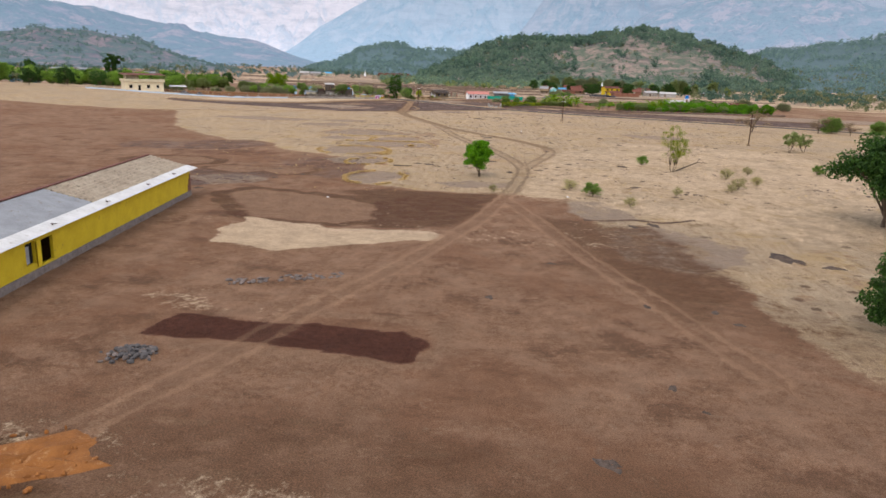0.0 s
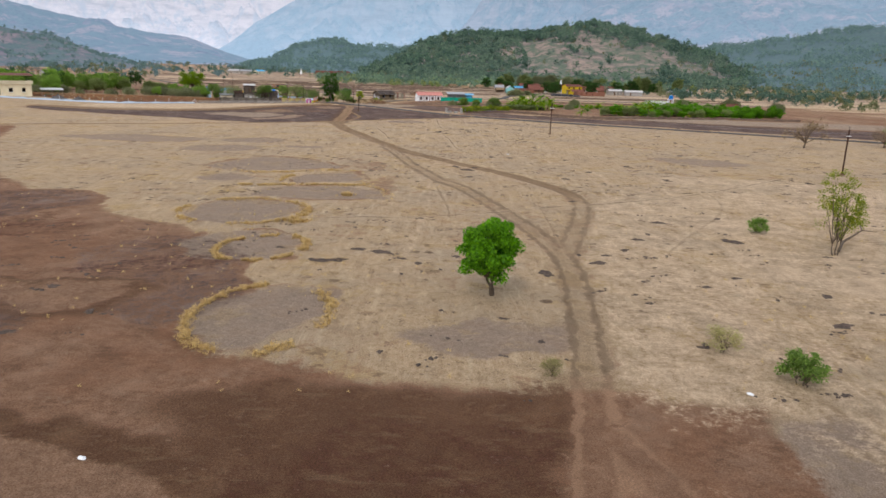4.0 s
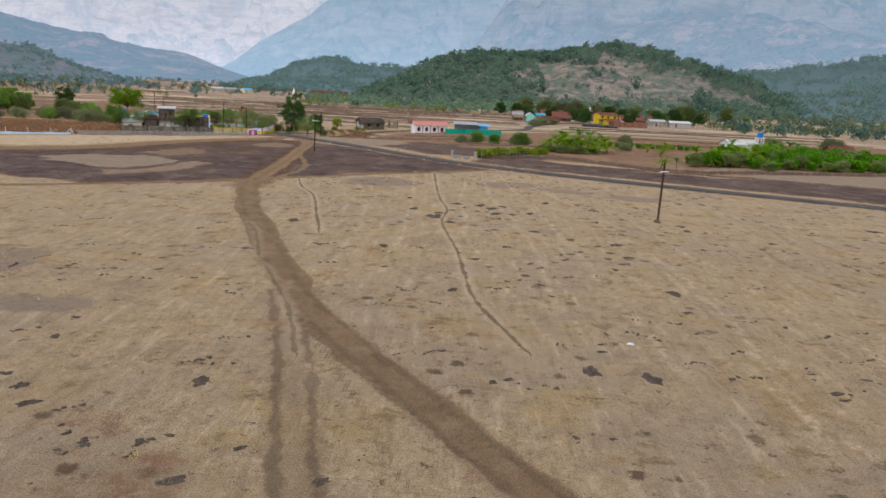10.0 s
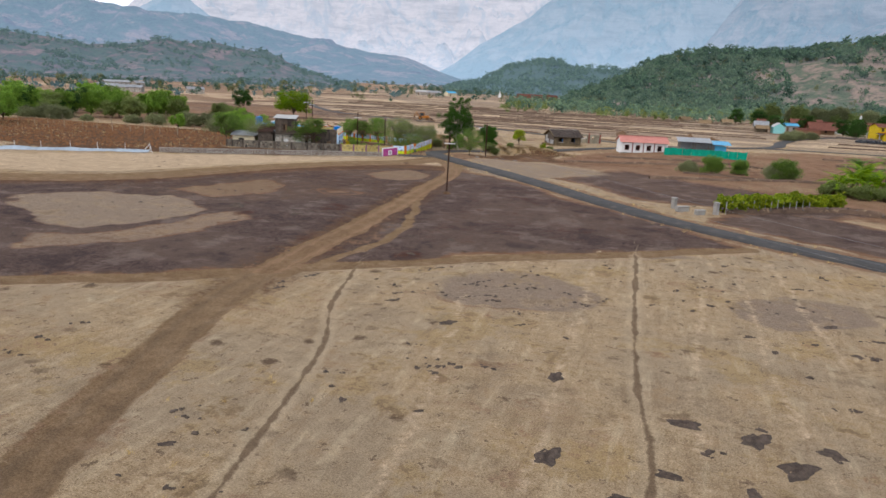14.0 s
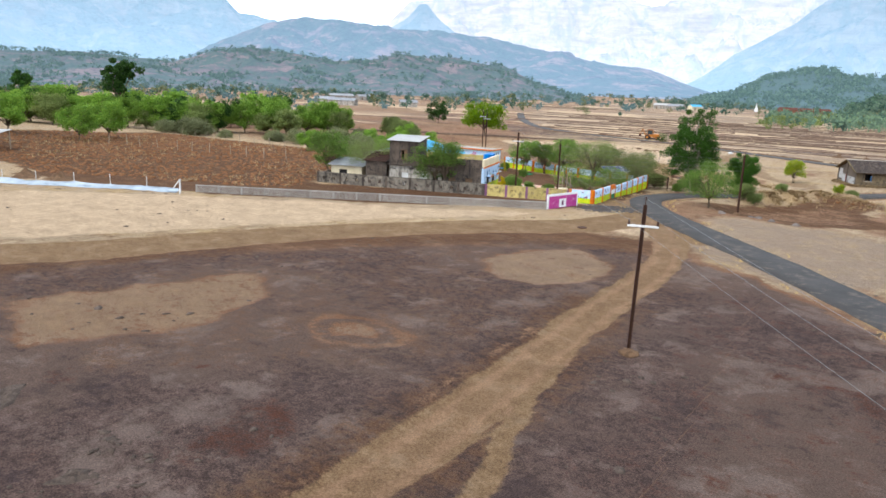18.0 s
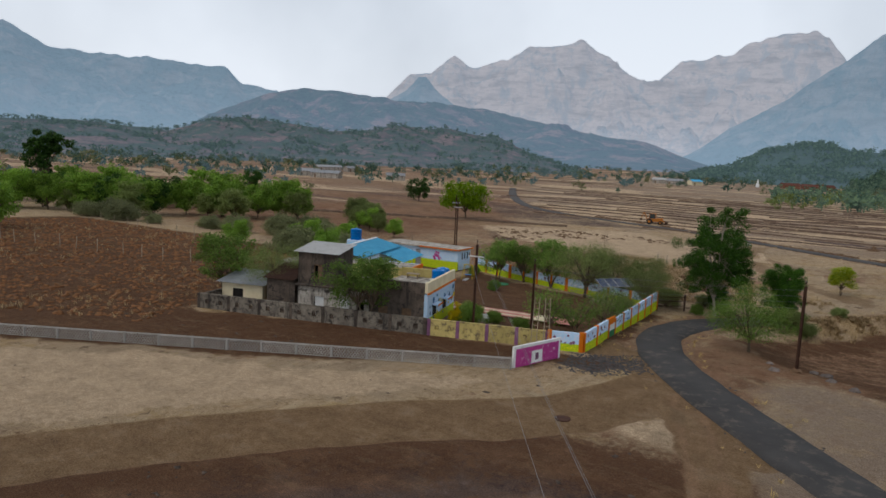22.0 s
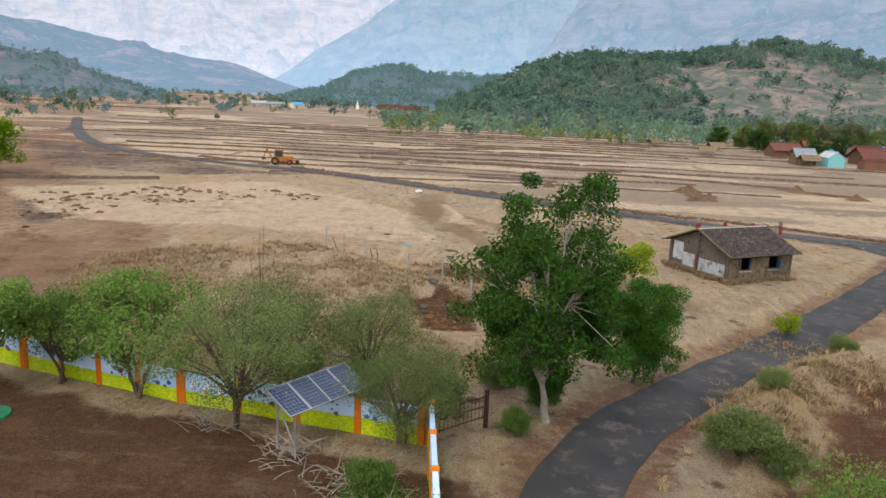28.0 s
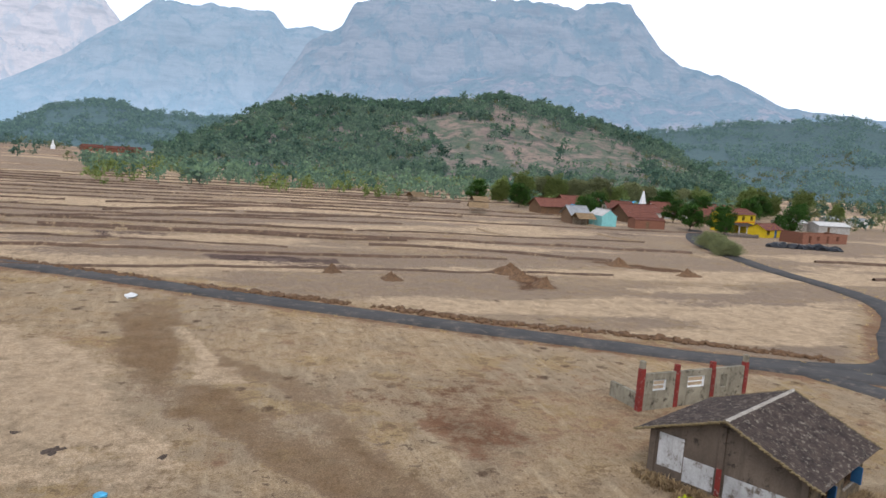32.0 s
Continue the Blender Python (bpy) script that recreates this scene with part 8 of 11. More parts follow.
# ---------------------------------------------------------------- power poles and wires
def power_pole(x, y, height, turn, arm=True, lean=0.0, label="rust-brown steel power pole with a white crossarm"):
    p = thing("power_pole", x, y, land(x, y), turn, label, "power pole", "power poles")
    p.matrix_basis = p.matrix_basis @ pose(0, 0, 0, 0, lean, 0)
    r = 0.085
    part("shaft", boxes((-r, r, -0.02, 0.02, -0.3, height), (-r, -r + 0.03, -r, r, -0.3, height), (r - 0.03, r, -r, r, -0.3, height)), M["rust"], p)
    part("footing", lump(bmesh.new(), 0, 0, 0.05, 0.42, 0.42, 0.25, x), M["clod"], p)
    part("top_pin", tubes(((0, 0, height), (0, 0, height + 0.28), 0.02, 0.02), sides=6), M["rust"], p)
    part("insulator", tubes(((0, 0, height + 0.24), (0, 0, height + 0.4), 0.07, 0.05), sides=10), M["ceramic"], p)
    if arm:
        a = part("crossarm", boxes((-0.72, 0.72, -0.13, -0.06, height - 1.05, height - 0.95), bevel=0.006), M["whitewash"], p)
        for s in (-0.66, 0.66):
            part("insulator", tubes(((s, -0.095, height - 0.95), (s, -0.095, height - 0.7), 0.06, 0.045), sides=10), M["ceramic"], a)
    return p


POLES = {"a": (21.5, 138.9, 6.9, 35), "b": (-31.3, 201.3, 7.4, 28), "c": (-40.2, 252.6, 6.6, 60), "d": (59.7, 82.3, 7.0, 30), "e": (-63.6, 243.4, 7.2, 10), "f": (-57.4, 242.3, 6.5, 20), "g": (-97.5, 287.5, 8.5, 20), "h": (-104, 296, 8.5, 20)}
for key, (x, y, h, turn) in POLES.items():
    power_pole(x, y, h, turn, key not in "cf", 1.0 if key in "ab" else 0.0)


def wire(a, b, sag, label="thin sagging overhead power wire"):
    a, b = Vector(a), Vector(b)
    bm = bmesh.new()
    pts = [a.lerp(b, k / 16) - Vector((0, 0, 4 * sag * (k / 16) * (1 - k / 16))) for k in range(17)]
    rings = [[bm.verts.new(p + Vector((0.006 * u, 0.006 * v, 0.006 * w))) for u, v, w in ((0.7, 0.7, 0), (0, 0, 1), (-0.7, -0.7, 0), (0, 0, -1))] for p in pts]
    for r, q in zip(rings, rings[1:]):
        for k in range(4):
            bm.faces.new((r[k], r[(k + 1) % 4], q[(k + 1) % 4], q[k]))
    me = bpy.data.meshes.new("power_wire")
    bm.to_mesh(me)
    bm.free()
    me.materials.append(M["wire"])
    tagged(new("power_wire", me), label, "wire", "overhead wires")


def wire_end(key, u, down):
    x, y, h, turn = POLES[key]
    return (x + u * math.cos(radians(turn)), y + u * math.sin(radians(turn)), land(x, y) + h - down)


for p, q in (("a", "b"), ("b", "e"), ("d", "a")):
    for u, down in ((-0.66, 0.68), (0.66, 0.68), (0, -0.38)):
        wire(wire_end(p, u, down), wire_end(q, u, down), 0.9 if p != "b" else 0.5)
for down in (0.3, 0.75, 1.2, 1.65):
    wire(wire_end("f", 0, down), wire_end("c", 0, down), 0.25)

# ---------------------------------------------------------------- abandoned hall and ruined wall
AXIS_B = 28.9
barn = thing("abandoned_hall", -35.5, 303.3, -1.0, AXIS_B, "abandoned plaster hall with a mossy tiled roof", "building")
barn.matrix_basis = barn.matrix_basis @ Matrix.Diagonal((0.93, 0.93, 0.93, 1))
BL, BD, EAVE, TOP = 7.8, 8.2, 2.35, 4.0
part("front_wall", holed_wall(0, BL, -0.3, EAVE, 0, 0.3, [(1.3, 2.6, 0.75, 2.05), (4.8, 6.1, 0.75, 2.05)]), M["ochre_wall"], barn, "mould-streaked yellowish front wall")
part("back_wall", boxes((0, BL, BD - 0.3, BD, -0.3, EAVE)), M["barn_wall"], barn)
for x in (0, BL - 0.3):
    bm = bmesh.new()
    prof = [(0.3, -0.3), (BD - 0.3, -0.3), (BD - 0.3, EAVE), (BD / 2, TOP - 0.1), (0.3, EAVE)]
    lo = [bm.verts.new((x, y, z)) for y, z in prof]
    hi = [bm.verts.new((x + 0.3, y, z)) for y, z in prof]
    bm.faces.new(lo)
    bm.faces.new(hi[::-1])
    for k in range(5):
        bm.faces.new((lo[k], hi[k], hi[(k + 1) % 5], lo[(k + 1) % 5]))
    bmesh.ops.recalc_face_normals(bm, faces=bm.faces)
    part("gable_wall", bm, M["barn_wall"], barn)
for y in (0.1, BD / 2, BD - 0.4):
    part("pilaster", boxes((-0.12, 0.0, y, y + 0.32, -0.3, EAVE + (1.3 if y == BD / 2 else 0.0)), bevel=0.01), M["barn_wall"], barn)
part("pilaster_foot", boxes((-0.126, -0.12, BD / 2 + 0.02, BD / 2 + 0.3, -0.2, 1.5)), M["red_paint"], barn, "faded red painted pilaster")
part("whitewash_panel", boxes((-0.012, -0.003, 0.6, BD / 2 - 0.1, 0.05, 1.25)), M["worn_lime"], barn, "worn whitewashed lower panel")
part("whitewash_panel", boxes((-0.012, -0.003, BD / 2 + 0.45, 6.2, 0.1, 1.4)), M["worn_lime"], barn, "worn whitewashed lower panel")
part("whitewash_panel", boxes((-0.014, -0.005, 6.25, BD - 0.55, 0.5, 2.3)), M["worn_lime"], barn, "bright flaking whitewashed panel")
# Black sheet across the hall: its inner shade given as colour.
part("inner_dark", boxes((0.35, BL - 0.35, 1.2, 1.3, 0.0, 2.3)), M["indoor_shade"], barn)
for x in (1.3, 4.8):
    f = part("window_frame", boxes((x, x + 0.08, 0.05, 0.2, 0.75, 2.05), (x + 1.22, x + 1.3, 0.05, 0.2, 0.75, 2.05), (x + 0.08, x + 1.22, 0.05, 0.2, 1.97, 2.05), (x + 0.08, x + 1.22, 0.05, 0.2, 0.75, 0.83)), M["wood"], barn)
    part("shutter", box(bmesh.new(), 0, 0.58, -0.02, 0.02, 0.84, 1.75, Matrix.Translation((x + 1.2, 0.02, 0)) @ Matrix.Rotation(radians(-130 + 20 * (x > 3)), 4, "Z")), M["door_blue"], f, "blue wooden shutter, half open")
    part("sill", boxes((x - 0.1, x + 1.4, -0.1, 0.0, 0.65, 0.75), bevel=0.01), M["old_pale"], barn)


def tiled_slope(y0, z0, y1, z1, x0, x1, rows, cols, seed):
    """Overlapping half-round tiles in uneven courses, as one mesh."""
    rng = random.Random(seed)
    bm = bmesh.new()
    rise = Vector((0, y1 - y0, z1 - z0))
    up = Vector((0, -(z1 - z0), y1 - y0)) * (1 if y1 > y0 else -1)
    up.normalize()
    cw = (x1 - x0) / cols
    for r in range(rows):
        for c in range(cols):
            a = Vector((x0 + c * cw, y0, z0)) + rise * (r / rows) + up * (0.05 + rng.uniform(-0.012, 0.014))
            b = a + rise * (1.22 / rows) + up * (-0.028 + rng.uniform(-0.01, 0.012))
            pts = []
            for p in (a, b):
                for k in range(4):
                    t = k / 3
                    pts.append(bm.verts.new(p + Vector((cw * (t * 1.06 - 0.03), 0, 0)) + up * 0.055 * math.sin(math.pi * t)))
            for k in range(3):
                bm.faces.new((pts[k], pts[k + 1], pts[k + 5], pts[k + 4]))
    return bm


part("roof_deck", (lambda bm: (bm.faces.new([bm.verts.new(v) for v in ((-0.45, -0.55, EAVE - 0.2), (BL + 0.45, -0.55, EAVE - 0.2), (BL + 0.45, BD / 2, TOP), (-0.45, BD / 2, TOP))]), bm.faces.new([bm.verts.new(v) for v in ((-0.45, BD + 0.55, EAVE - 0.2), (-0.45, BD / 2, TOP - 0.002), (BL + 0.45, BD / 2, TOP - 0.002), (BL + 0.45, BD + 0.55, EAVE - 0.2))]), bm)[2])(bmesh.new()), M["wood"], barn)
part("roof_tiles", tiled_slope(-0.58, EAVE - 0.18, BD / 2, TOP + 0.02, -0.5, BL + 0.5, 15, 44, 1), M["mossy_tile"], barn, "dark mossy clay tiles")
part("roof_tiles", tiled_slope(BD + 0.58, EAVE - 0.18, BD / 2, TOP + 0.02, -0.5, BL + 0.5, 15, 44, 2), M["mossy_tile"], barn, "dark mossy clay tiles")
ridge_tile = None
for k in range(20):
    x = -0.5 + (BL + 1.0) * k / 20
    if ridge_tile is None:
        bm = bmesh.new()
        arc = [(0.12 * math.cos(math.pi * j / 5), 0.13 * math.sin(math.pi * j / 5)) for j in range(6)]
        a, b = ([bm.verts.new((xx, BD / 2 + p, TOP + 0.03 + q)) for p, q in arc] for xx in (0.0, 0.45))
        for j in range(5):
            bm.faces.new((a[j], a[j + 1], b[j + 1], b[j]))
        ridge_tile = part("ridge_tile", bm, M["old_pale"], barn, "pale weathered ridge tile").data
        bpy.data.objects["ridge_tile"].location.x = x
    else:
        o = new("ridge_tile", ridge_tile)
        o.parent, o.location = barn, (x, 0, 0.01 * math.sin(k * 2.1))
for y0, y1 in ((-0.58, BD / 2), (BD + 0.58, BD / 2)):
    for x in (-0.5, BL + 0.5):
        bm = bmesh.new()
        for k in range(26):
            t = k / 25
            lump(bm, x + random.uniform(-0.06, 0.06), y0 + (y1 - y0) * t, EAVE - 0.13 + (TOP - EAVE + 0.2) * t, 0.13, 0.16, 0.07, k, 1)
        part("moss_edge", bm, M["moss"], barn, "dry mossy verge")

ruin = thing("ruined_wall", -34.6, 318.4, -1.0, 10.0, "roofless ruined wall with faded red columns", "ruin")
RL = 9.2
part("wall", holed_wall(0, RL, -0.3, 2.15, 0, 0.25, [(0.9, 2.0, 1.0, 1.7), (3.8, 5.3, 1.0, 1.75), (6.7, 7.3, 0.8, 1.7)]), M["ruin_wall"], ruin, "mould-stained pale plaster wall")
for x, h in ((0.0, 3.0), (2.9, 2.6), (6.0, 2.6), (9.0, 2.9)):
    part("column", boxes((x - 0.17, x + 0.17, -0.06, 0.31, -0.3, h - 0.5), bevel=0.015), M["red_paint"], ruin, "faded red painted column")
    part("column_stub", boxes((x - 0.15, x + 0.15, -0.04, 0.29, h - 0.5, h), bevel=0.03), M["ruin_wall"] if x in (0.0, 9.0) else M["red_paint"], ruin)
for x0, x1, z0, z1 in ((0.9, 2.0, 1.0, 1.7), (3.8, 5.3, 1.0, 1.75)):
    part("window_frame", boxes((x0, x0 + 0.07, 0.05, 0.18, z0, z1), (x1 - 0.07, x1, 0.05, 0.18, z0, z1), (x0 + 0.07, x1 - 0.07, 0.05, 0.18, z1 - 0.07, z1), (x0 + 0.07, x1 - 0.07, 0.05, 0.18, z0, z0 + 0.07), (x0 + 0.07, x1 - 0.07, 0.08, 0.14, (z0 + z1) / 2 - 0.03, (z0 + z1) / 2 + 0.03)), M["whitewash"], ruin)
part("side_wall", boxes((0, 0.25, 0.25, 3.0, -0.3, 0.8), (RL - 0.25, RL, 0.25, 2.2, -0.3, 1.2)), M["ruin_wall"], ruin)

# ---------------------------------------------------------------- long yellow shed
def rippled(x0, x1, y0, y1, z0, z1):
    """Courses of old half-round tiles that sag in waves, as one skin with a thin underside."""
    bm, rows = bmesh.new(), []
    nx, ny = int((x1 - x0) / 0.24), 30
    for j in range(ny + 1):
        row = []
        for k in range(nx + 1):
            x, t = x0 + (x1 - x0) * k / nx, j / ny
            y, z = y0 + (y1 - y0) * t, z0 + (z1 - z0) * t
            z += 0.075 * math.sin(9.0 * 2 * math.pi * t + 0.5 * math.sin(x * 0.9) + 0.8 * noise.noise((x * 0.35, t * 3, 2))) + 0.03 * math.sin(x * 2 * math.pi / 0.72) + 0.05 * noise.noise((x * 0.8, y * 1.2, 4))
            row.append(bm.verts.new((x, y, z)))
        rows.append(row)
    for a, b in zip(rows, rows[1:]):
        for k in range(nx):
            bm.faces.new((a[k], a[k + 1], b[k + 1], b[k]))
    return bm


length, turn = along((-28.9, -8.8), (-25.0, -42.0))
shed = thing("long_shed", -28.9, -8.8, 0, turn, "long yellow shed with patched sheet and tile roof", "building")
SL = 56.0
part("plinth", boxes((0.0, SL, -0.12, 0.25, -0.4, 0.55)), M["stone"], shed, "rough stone plinth")
part("wall", holed_wall(0.15, SL, 0.55, 2.75, -0.05, 0.22, [(30.6, 32.4, 0.7, 2.45), (33.0, 34.2, 1.0, 2.55), (43.0, 44.2, 0.7, 2.5)]), M["yellow"], shed, "yellow painted wall")
part("end_wall", boxes((0.0, 0.2, -6.8, -0.05, -0.3, 2.9)), M["brick"], shed, "bare brick end wall")
part("broken_corner", boxes((0.0, 0.75, 0.172, 0.2, 0.55, 1.9), (0.75, 1.0, 0.172, 0.2, 0.55, 1.35), (0.0, 0.45, 0.172, 0.2, 1.9, 2.4)), M["brick"], shed, "bare brick where the plaster fell off")
part("far_wall", boxes((0.2, SL, -6.8, -6.55, -0.3, 2.9)), M["yellow"], shed)
# Added black sheet paints the shade inside the broken shed openings.
part("inner_dark", boxes((29.5, 36, -1.4, -1.3, 0.0, 2.7)), M["indoor_shade"], shed)
for k, (x0, x1, z0, z1, a) in enumerate(((32.45, 32.95, 0.7, 2.5, 3), (33.6, 34.15, 1.1, 2.3, -5))):
    part("torn_panel", box(bmesh.new(), x0, x1, 0.175, 0.21, z0, z1, Matrix.Rotation(radians(a * 0.05), 4, "Z")), M["yellow"] if k < 1 else M["grey_sheet"], shed)
# The wall face looks along +y of the shed; roofs rise away from it.
part("roof_sheet", rippled(-0.7, 22.5, -0.5, -4.6, 3.25, 4.3), M["shed_tile"], shed, "brown rippled old roof tiles")
part("roof_sheet", corrugated(22.5, SL, -0.5, -4.6, 3.25, 4.3, 0.3, 0.03), M["grey_sheet"], shed, "grey metal roof sheets")
part("roof_sheet", corrugated(-0.7, SL, -7.4, -4.6, 3.4, 4.3, 0.4, 0.04), M["shed_tile"], shed)
part("ridge_cap", boxes((-0.7, SL, -4.75, -4.45, 4.3, 4.4)), M["clay_tile"], shed)
part("eave_sheet", corrugated(-0.9, SL, 0.75, -0.5, 2.98, 3.27, 0.5, 0.012), M["pale_sheet"], shed, "pale metal eave sheet")
for x in (5, 12, 21, 30):
    part("hook", tubes(((x, 0.3, 3.12), (x + 0.5, 0.1, 3.22), 0.03, 0.03), ((x + 0.5, 0.1, 3.22), (x + 0.7, 0.4, 3.16), 0.03, 0.03), sides=6), M["rust"], shed)

# ---------------------------------------------------------------- backhoe digger by the far road
dig = thing("backhoe_digger", -100.4, 381.0, land(-100.4, 381), 12, "orange backhoe digger parked by the road", "digger")
part("body", boxes((-1.6, 1.6, -0.7, 0.7, 0.7, 1.5), (0.6, 2.3, -0.55, 0.55, 0.9, 1.7), bevel=0.06), M["machine"], dig)
cab = part("cab", boxes((-1.2, 0.4, -0.65, 0.65, 2.75, 2.9), (-1.2, -1.1, -0.65, -0.55, 1.5, 2.75), (-1.2, -1.1, 0.55, 0.65, 1.5, 2.75), (0.3, 0.4, -0.65, -0.55, 1.5, 2.75), (0.3, 0.4, 0.55, 0.65, 1.5, 2.75)), M["machine"], dig)
part("window_pane", boxes((-1.08, 0.28, -0.62, -0.58, 1.55, 2.7)), M["glass"], cab)
part("window_pane", boxes((-1.08, 0.28, 0.58, 0.62, 1.55, 2.7)), M["glass"], cab)
for x, r in ((-1.1, 0.75), (1.7, 0.5)):
    for y in (-0.85, 0.85):
        wheel = part("wheel", tubes(((x, y - 0.2, r), (x, y + 0.2, r), r, r), sides=20), M["rubber"], dig)
        part("rim", tubes(((x, y - 0.22, r), (x, y + 0.22, r), r * 0.5, r * 0.5), sides=14), M["machine"], wheel)
part("front_arm", tubes(((1.0, -0.5, 1.5), (3.0, -0.5, 0.7), 0.12, 0.1), ((1.0, 0.5, 1.5), (3.0, 0.5, 0.7), 0.12, 0.1)), M["machine"], dig)
part("front_bucket", boxes((2.9, 3.6, -1.0, 1.0, 0.2, 0.35), (2.9, 3.0, -1.0, 1.0, 0.35, 0.95), (2.95, 3.5, -1.0, -0.92, 0.35, 0.8), (2.95, 3.5, 0.92, 1.0, 0.35, 0.8)), M["rust"], dig)
part("boom", tubes(((-1.7, 0, 1.0), (-2.7, 0, 3.1), 0.16, 0.12), ((-2.7, 0, 3.1), (-3.4, 0, 1.4), 0.12, 0.1)), M["machine"], dig)
part("back_bucket", boxes((-3.7, -3.1, -0.35, 0.35, 0.9, 1.4), bevel=0.05), M["rust"], dig)

# ---------------------------------------------------------------- houses round the fields
def gable(at, d, h, rise, t=0.2):
    """One gable end of a house, as a solid slab."""
    bm = bmesh.new()
    for x in (at,):
        pts = [(0, -0.3), (d, -0.3), (d, h), (d / 2, h + rise), (0, h)]
        a = [bm.verts.new((x, y, z)) for y, z in pts]
        b = [bm.verts.new((x + t, y, z)) for y, z in pts]
        bm.faces.new(a[::-1])
        bm.faces.new(b)
        for k in range(5):
            bm.faces.new((a[k], a[(k + 1) % 5], b[(k + 1) % 5], b[k]))
    return bm


def coursed(w, d, h, rise, over, rows, seed, lift=0.0):
    """One roof slope in overlapping courses with an uneven edge, from the eave at y = -over to the ridge."""
    rng = random.Random(seed)
    bm = bmesh.new()
    run, up = d / 2 + over, rise * (d / 2 + over) / (d / 2)
    z0 = h - (up - rise)
    cols = max(4, int(w / 0.7))
    for r in range(rows):
        y0, y1 = -over + run * r / rows, -over + run * (r + 1.12) / rows
        za, zb = z0 + up * r / rows + 0.10, z0 + up * (r + 1.12) / rows + 0.04
        for k in range(cols):
            x0, x1 = -over + (w + 2 * over) * k / cols, -over + (w + 2 * over) * (k + 1) / cols
            j = rng.uniform(-0.025, 0.025) + lift
            q = [(x0, y0, za + j), (x1, y0, za + j), (x1, y1, zb + j), (x0, y1, zb + j)]
            v = [bm.verts.new(p) for p in q] + [bm.verts.new((p[0], p[1], p[2] - 0.06)) for p in q[:2]]
            bm.faces.new(v[:4])
            bm.faces.new((v[4], v[5], v[1], v[0]))
    return bm


def cottage(name, x, y, turn, w, d, h, rise, wall, roof, label, holes=(), frames=None, door=None, sheet=False, over=0.4, seed=1, z=None, category="house", group="village houses"):
    """A small gabled house that looks along -y of its own axes."""
    ob = thing(name, x, y, z, turn, label, category, group)
    part("front_wall", holed_wall(0.2, w - 0.2, -0.3, h, 0.0, 0.2, list(holes)), wall, ob)
    part("back_wall", boxes((0.2, w - 0.2, d - 0.2, d, -0.3, h)), wall, ob)
    part("gable_wall", gable(0.0, d, h, rise), wall, ob)
    part("gable_wall", gable(w - 0.2, d, h, rise), wall, ob)
    # Black sheet across the inside carries the room's shade as colour.
    part("inner_shade", boxes((0.2, w - 0.2, 0.9, 0.95, -0.2, h)), M["indoor_shade"], ob)
    for u0, u1, v0, v1 in holes:
        if v0 <= 0.05:
            part("door", boxes((u0, u1, 0.1, 0.15, -0.1, v1)), door or M["wood"], ob)
        else:
            f = part("window_frame", boxes((u0 - 0.06, u1 + 0.06, -0.05, 0.05, v0 - 0.08, v0), (u0 - 0.06, u1 + 0.06, -0.05, 0.05, v1, v1 + 0.08), (u0 - 0.06, u0, -0.05, 0.05, v0, v1), (u1, u1 + 0.06, -0.05, 0.05, v0, v1)), frames or M["wood"], ob)
            part("bar", boxes(*((u0 + (u1 - u0) * k / 4 - 0.015, u0 + (u1 - u0) * k / 4 + 0.015, 0.06, 0.09, v0, v1) for k in range(1, 4))), M["rust"], f)
    for side in (0, 1):
        if sheet:
            run, up = d / 2 + over, rise * (d / 2 + over) / (d / 2)
            bm = corrugated(-over, w + over, -over, d / 2, h + rise - up + 0.08, h + rise + 0.08, 0.4, 0.03)
        else:
            bm = coursed(w, d, h, rise, over, max(5, int(d)), seed + side)
        if side:
            bmesh.ops.transform(bm, matrix=Matrix.Translation((w, d, 0)) @ Matrix.Rotation(math.pi, 4, "Z"), verts=bm.verts)
        part("roof_slope", bm, roof, ob)
    part("ridge_cap", boxes((-over, w + over, d / 2 - 0.16, d / 2 + 0.16, h + rise + 0.03, h + rise + 0.2), bevel=0.04), roof, ob)
    return ob


# White school house with a red roof by the far road, and the netted nursery beside it.
def row_of(start, pitch, n, size, lo, hi):
    return [(start + pitch * k, start + pitch * k + size, lo, hi) for k in range(n)]


house = cottage("white_house", -17.6, 293.2, 17, 11.0, 5.4, 2.8, 1.15, M["white"], M["pink_tile"], "white plastered house with a faded red roof",
                row_of(0.9, 2.6, 4, 0.9, 0.9, 2.0), M["red_paint"], seed=5, group="")
for x in (2.65, 5.25, 7.85):
    part("pilaster", boxes((x - 0.12, x + 0.12, -0.05, 0.0, -0.3, 2.8)), M["red_paint"], house)
part("plinth", boxes((-0.1, 11.1, -0.12, 0.0, -0.6, 0.25)), M["stone"], house)
net = thing("net_fence", -7.6, 290.4, None, 4, "bright green shade-net fence on bamboo posts", "fence")
rngh = random.Random(31)
for k in range(10):
    part("post", tubes(((k * 2.0, 0.05, -0.3), (k * 2.0 + rngh.uniform(-0.1, 0.1), 0.05, 2.0), 0.04, 0.035), sides=6), M["pole_wood"], net)
for k in range(9):
    bm = bmesh.new()
    cols = [[bm.verts.new((k * 2 + 2 * i / 5, 0.12 * math.sin(i * 1.3 + k), zz + (0.12 * math.sin(math.pi * i / 5) * -1 if zz > 1 else 0) + rngh.uniform(-0.03, 0.03))) for zz in (-0.1, 0.6, 1.2, 1.8)] for i in range(6)]
    for i in range(5):
        for j in range(3):
            bm.faces.new((cols[i][j], cols[i + 1][j], cols[i + 1][j + 1], cols[i][j + 1]))
    part("net_panel", bm, M["green_net"], net)
shed2 = thing("nursery_shed", -4.6, 297.5, None, 6, "open shed with a blue-grey sheet roof", "shed")
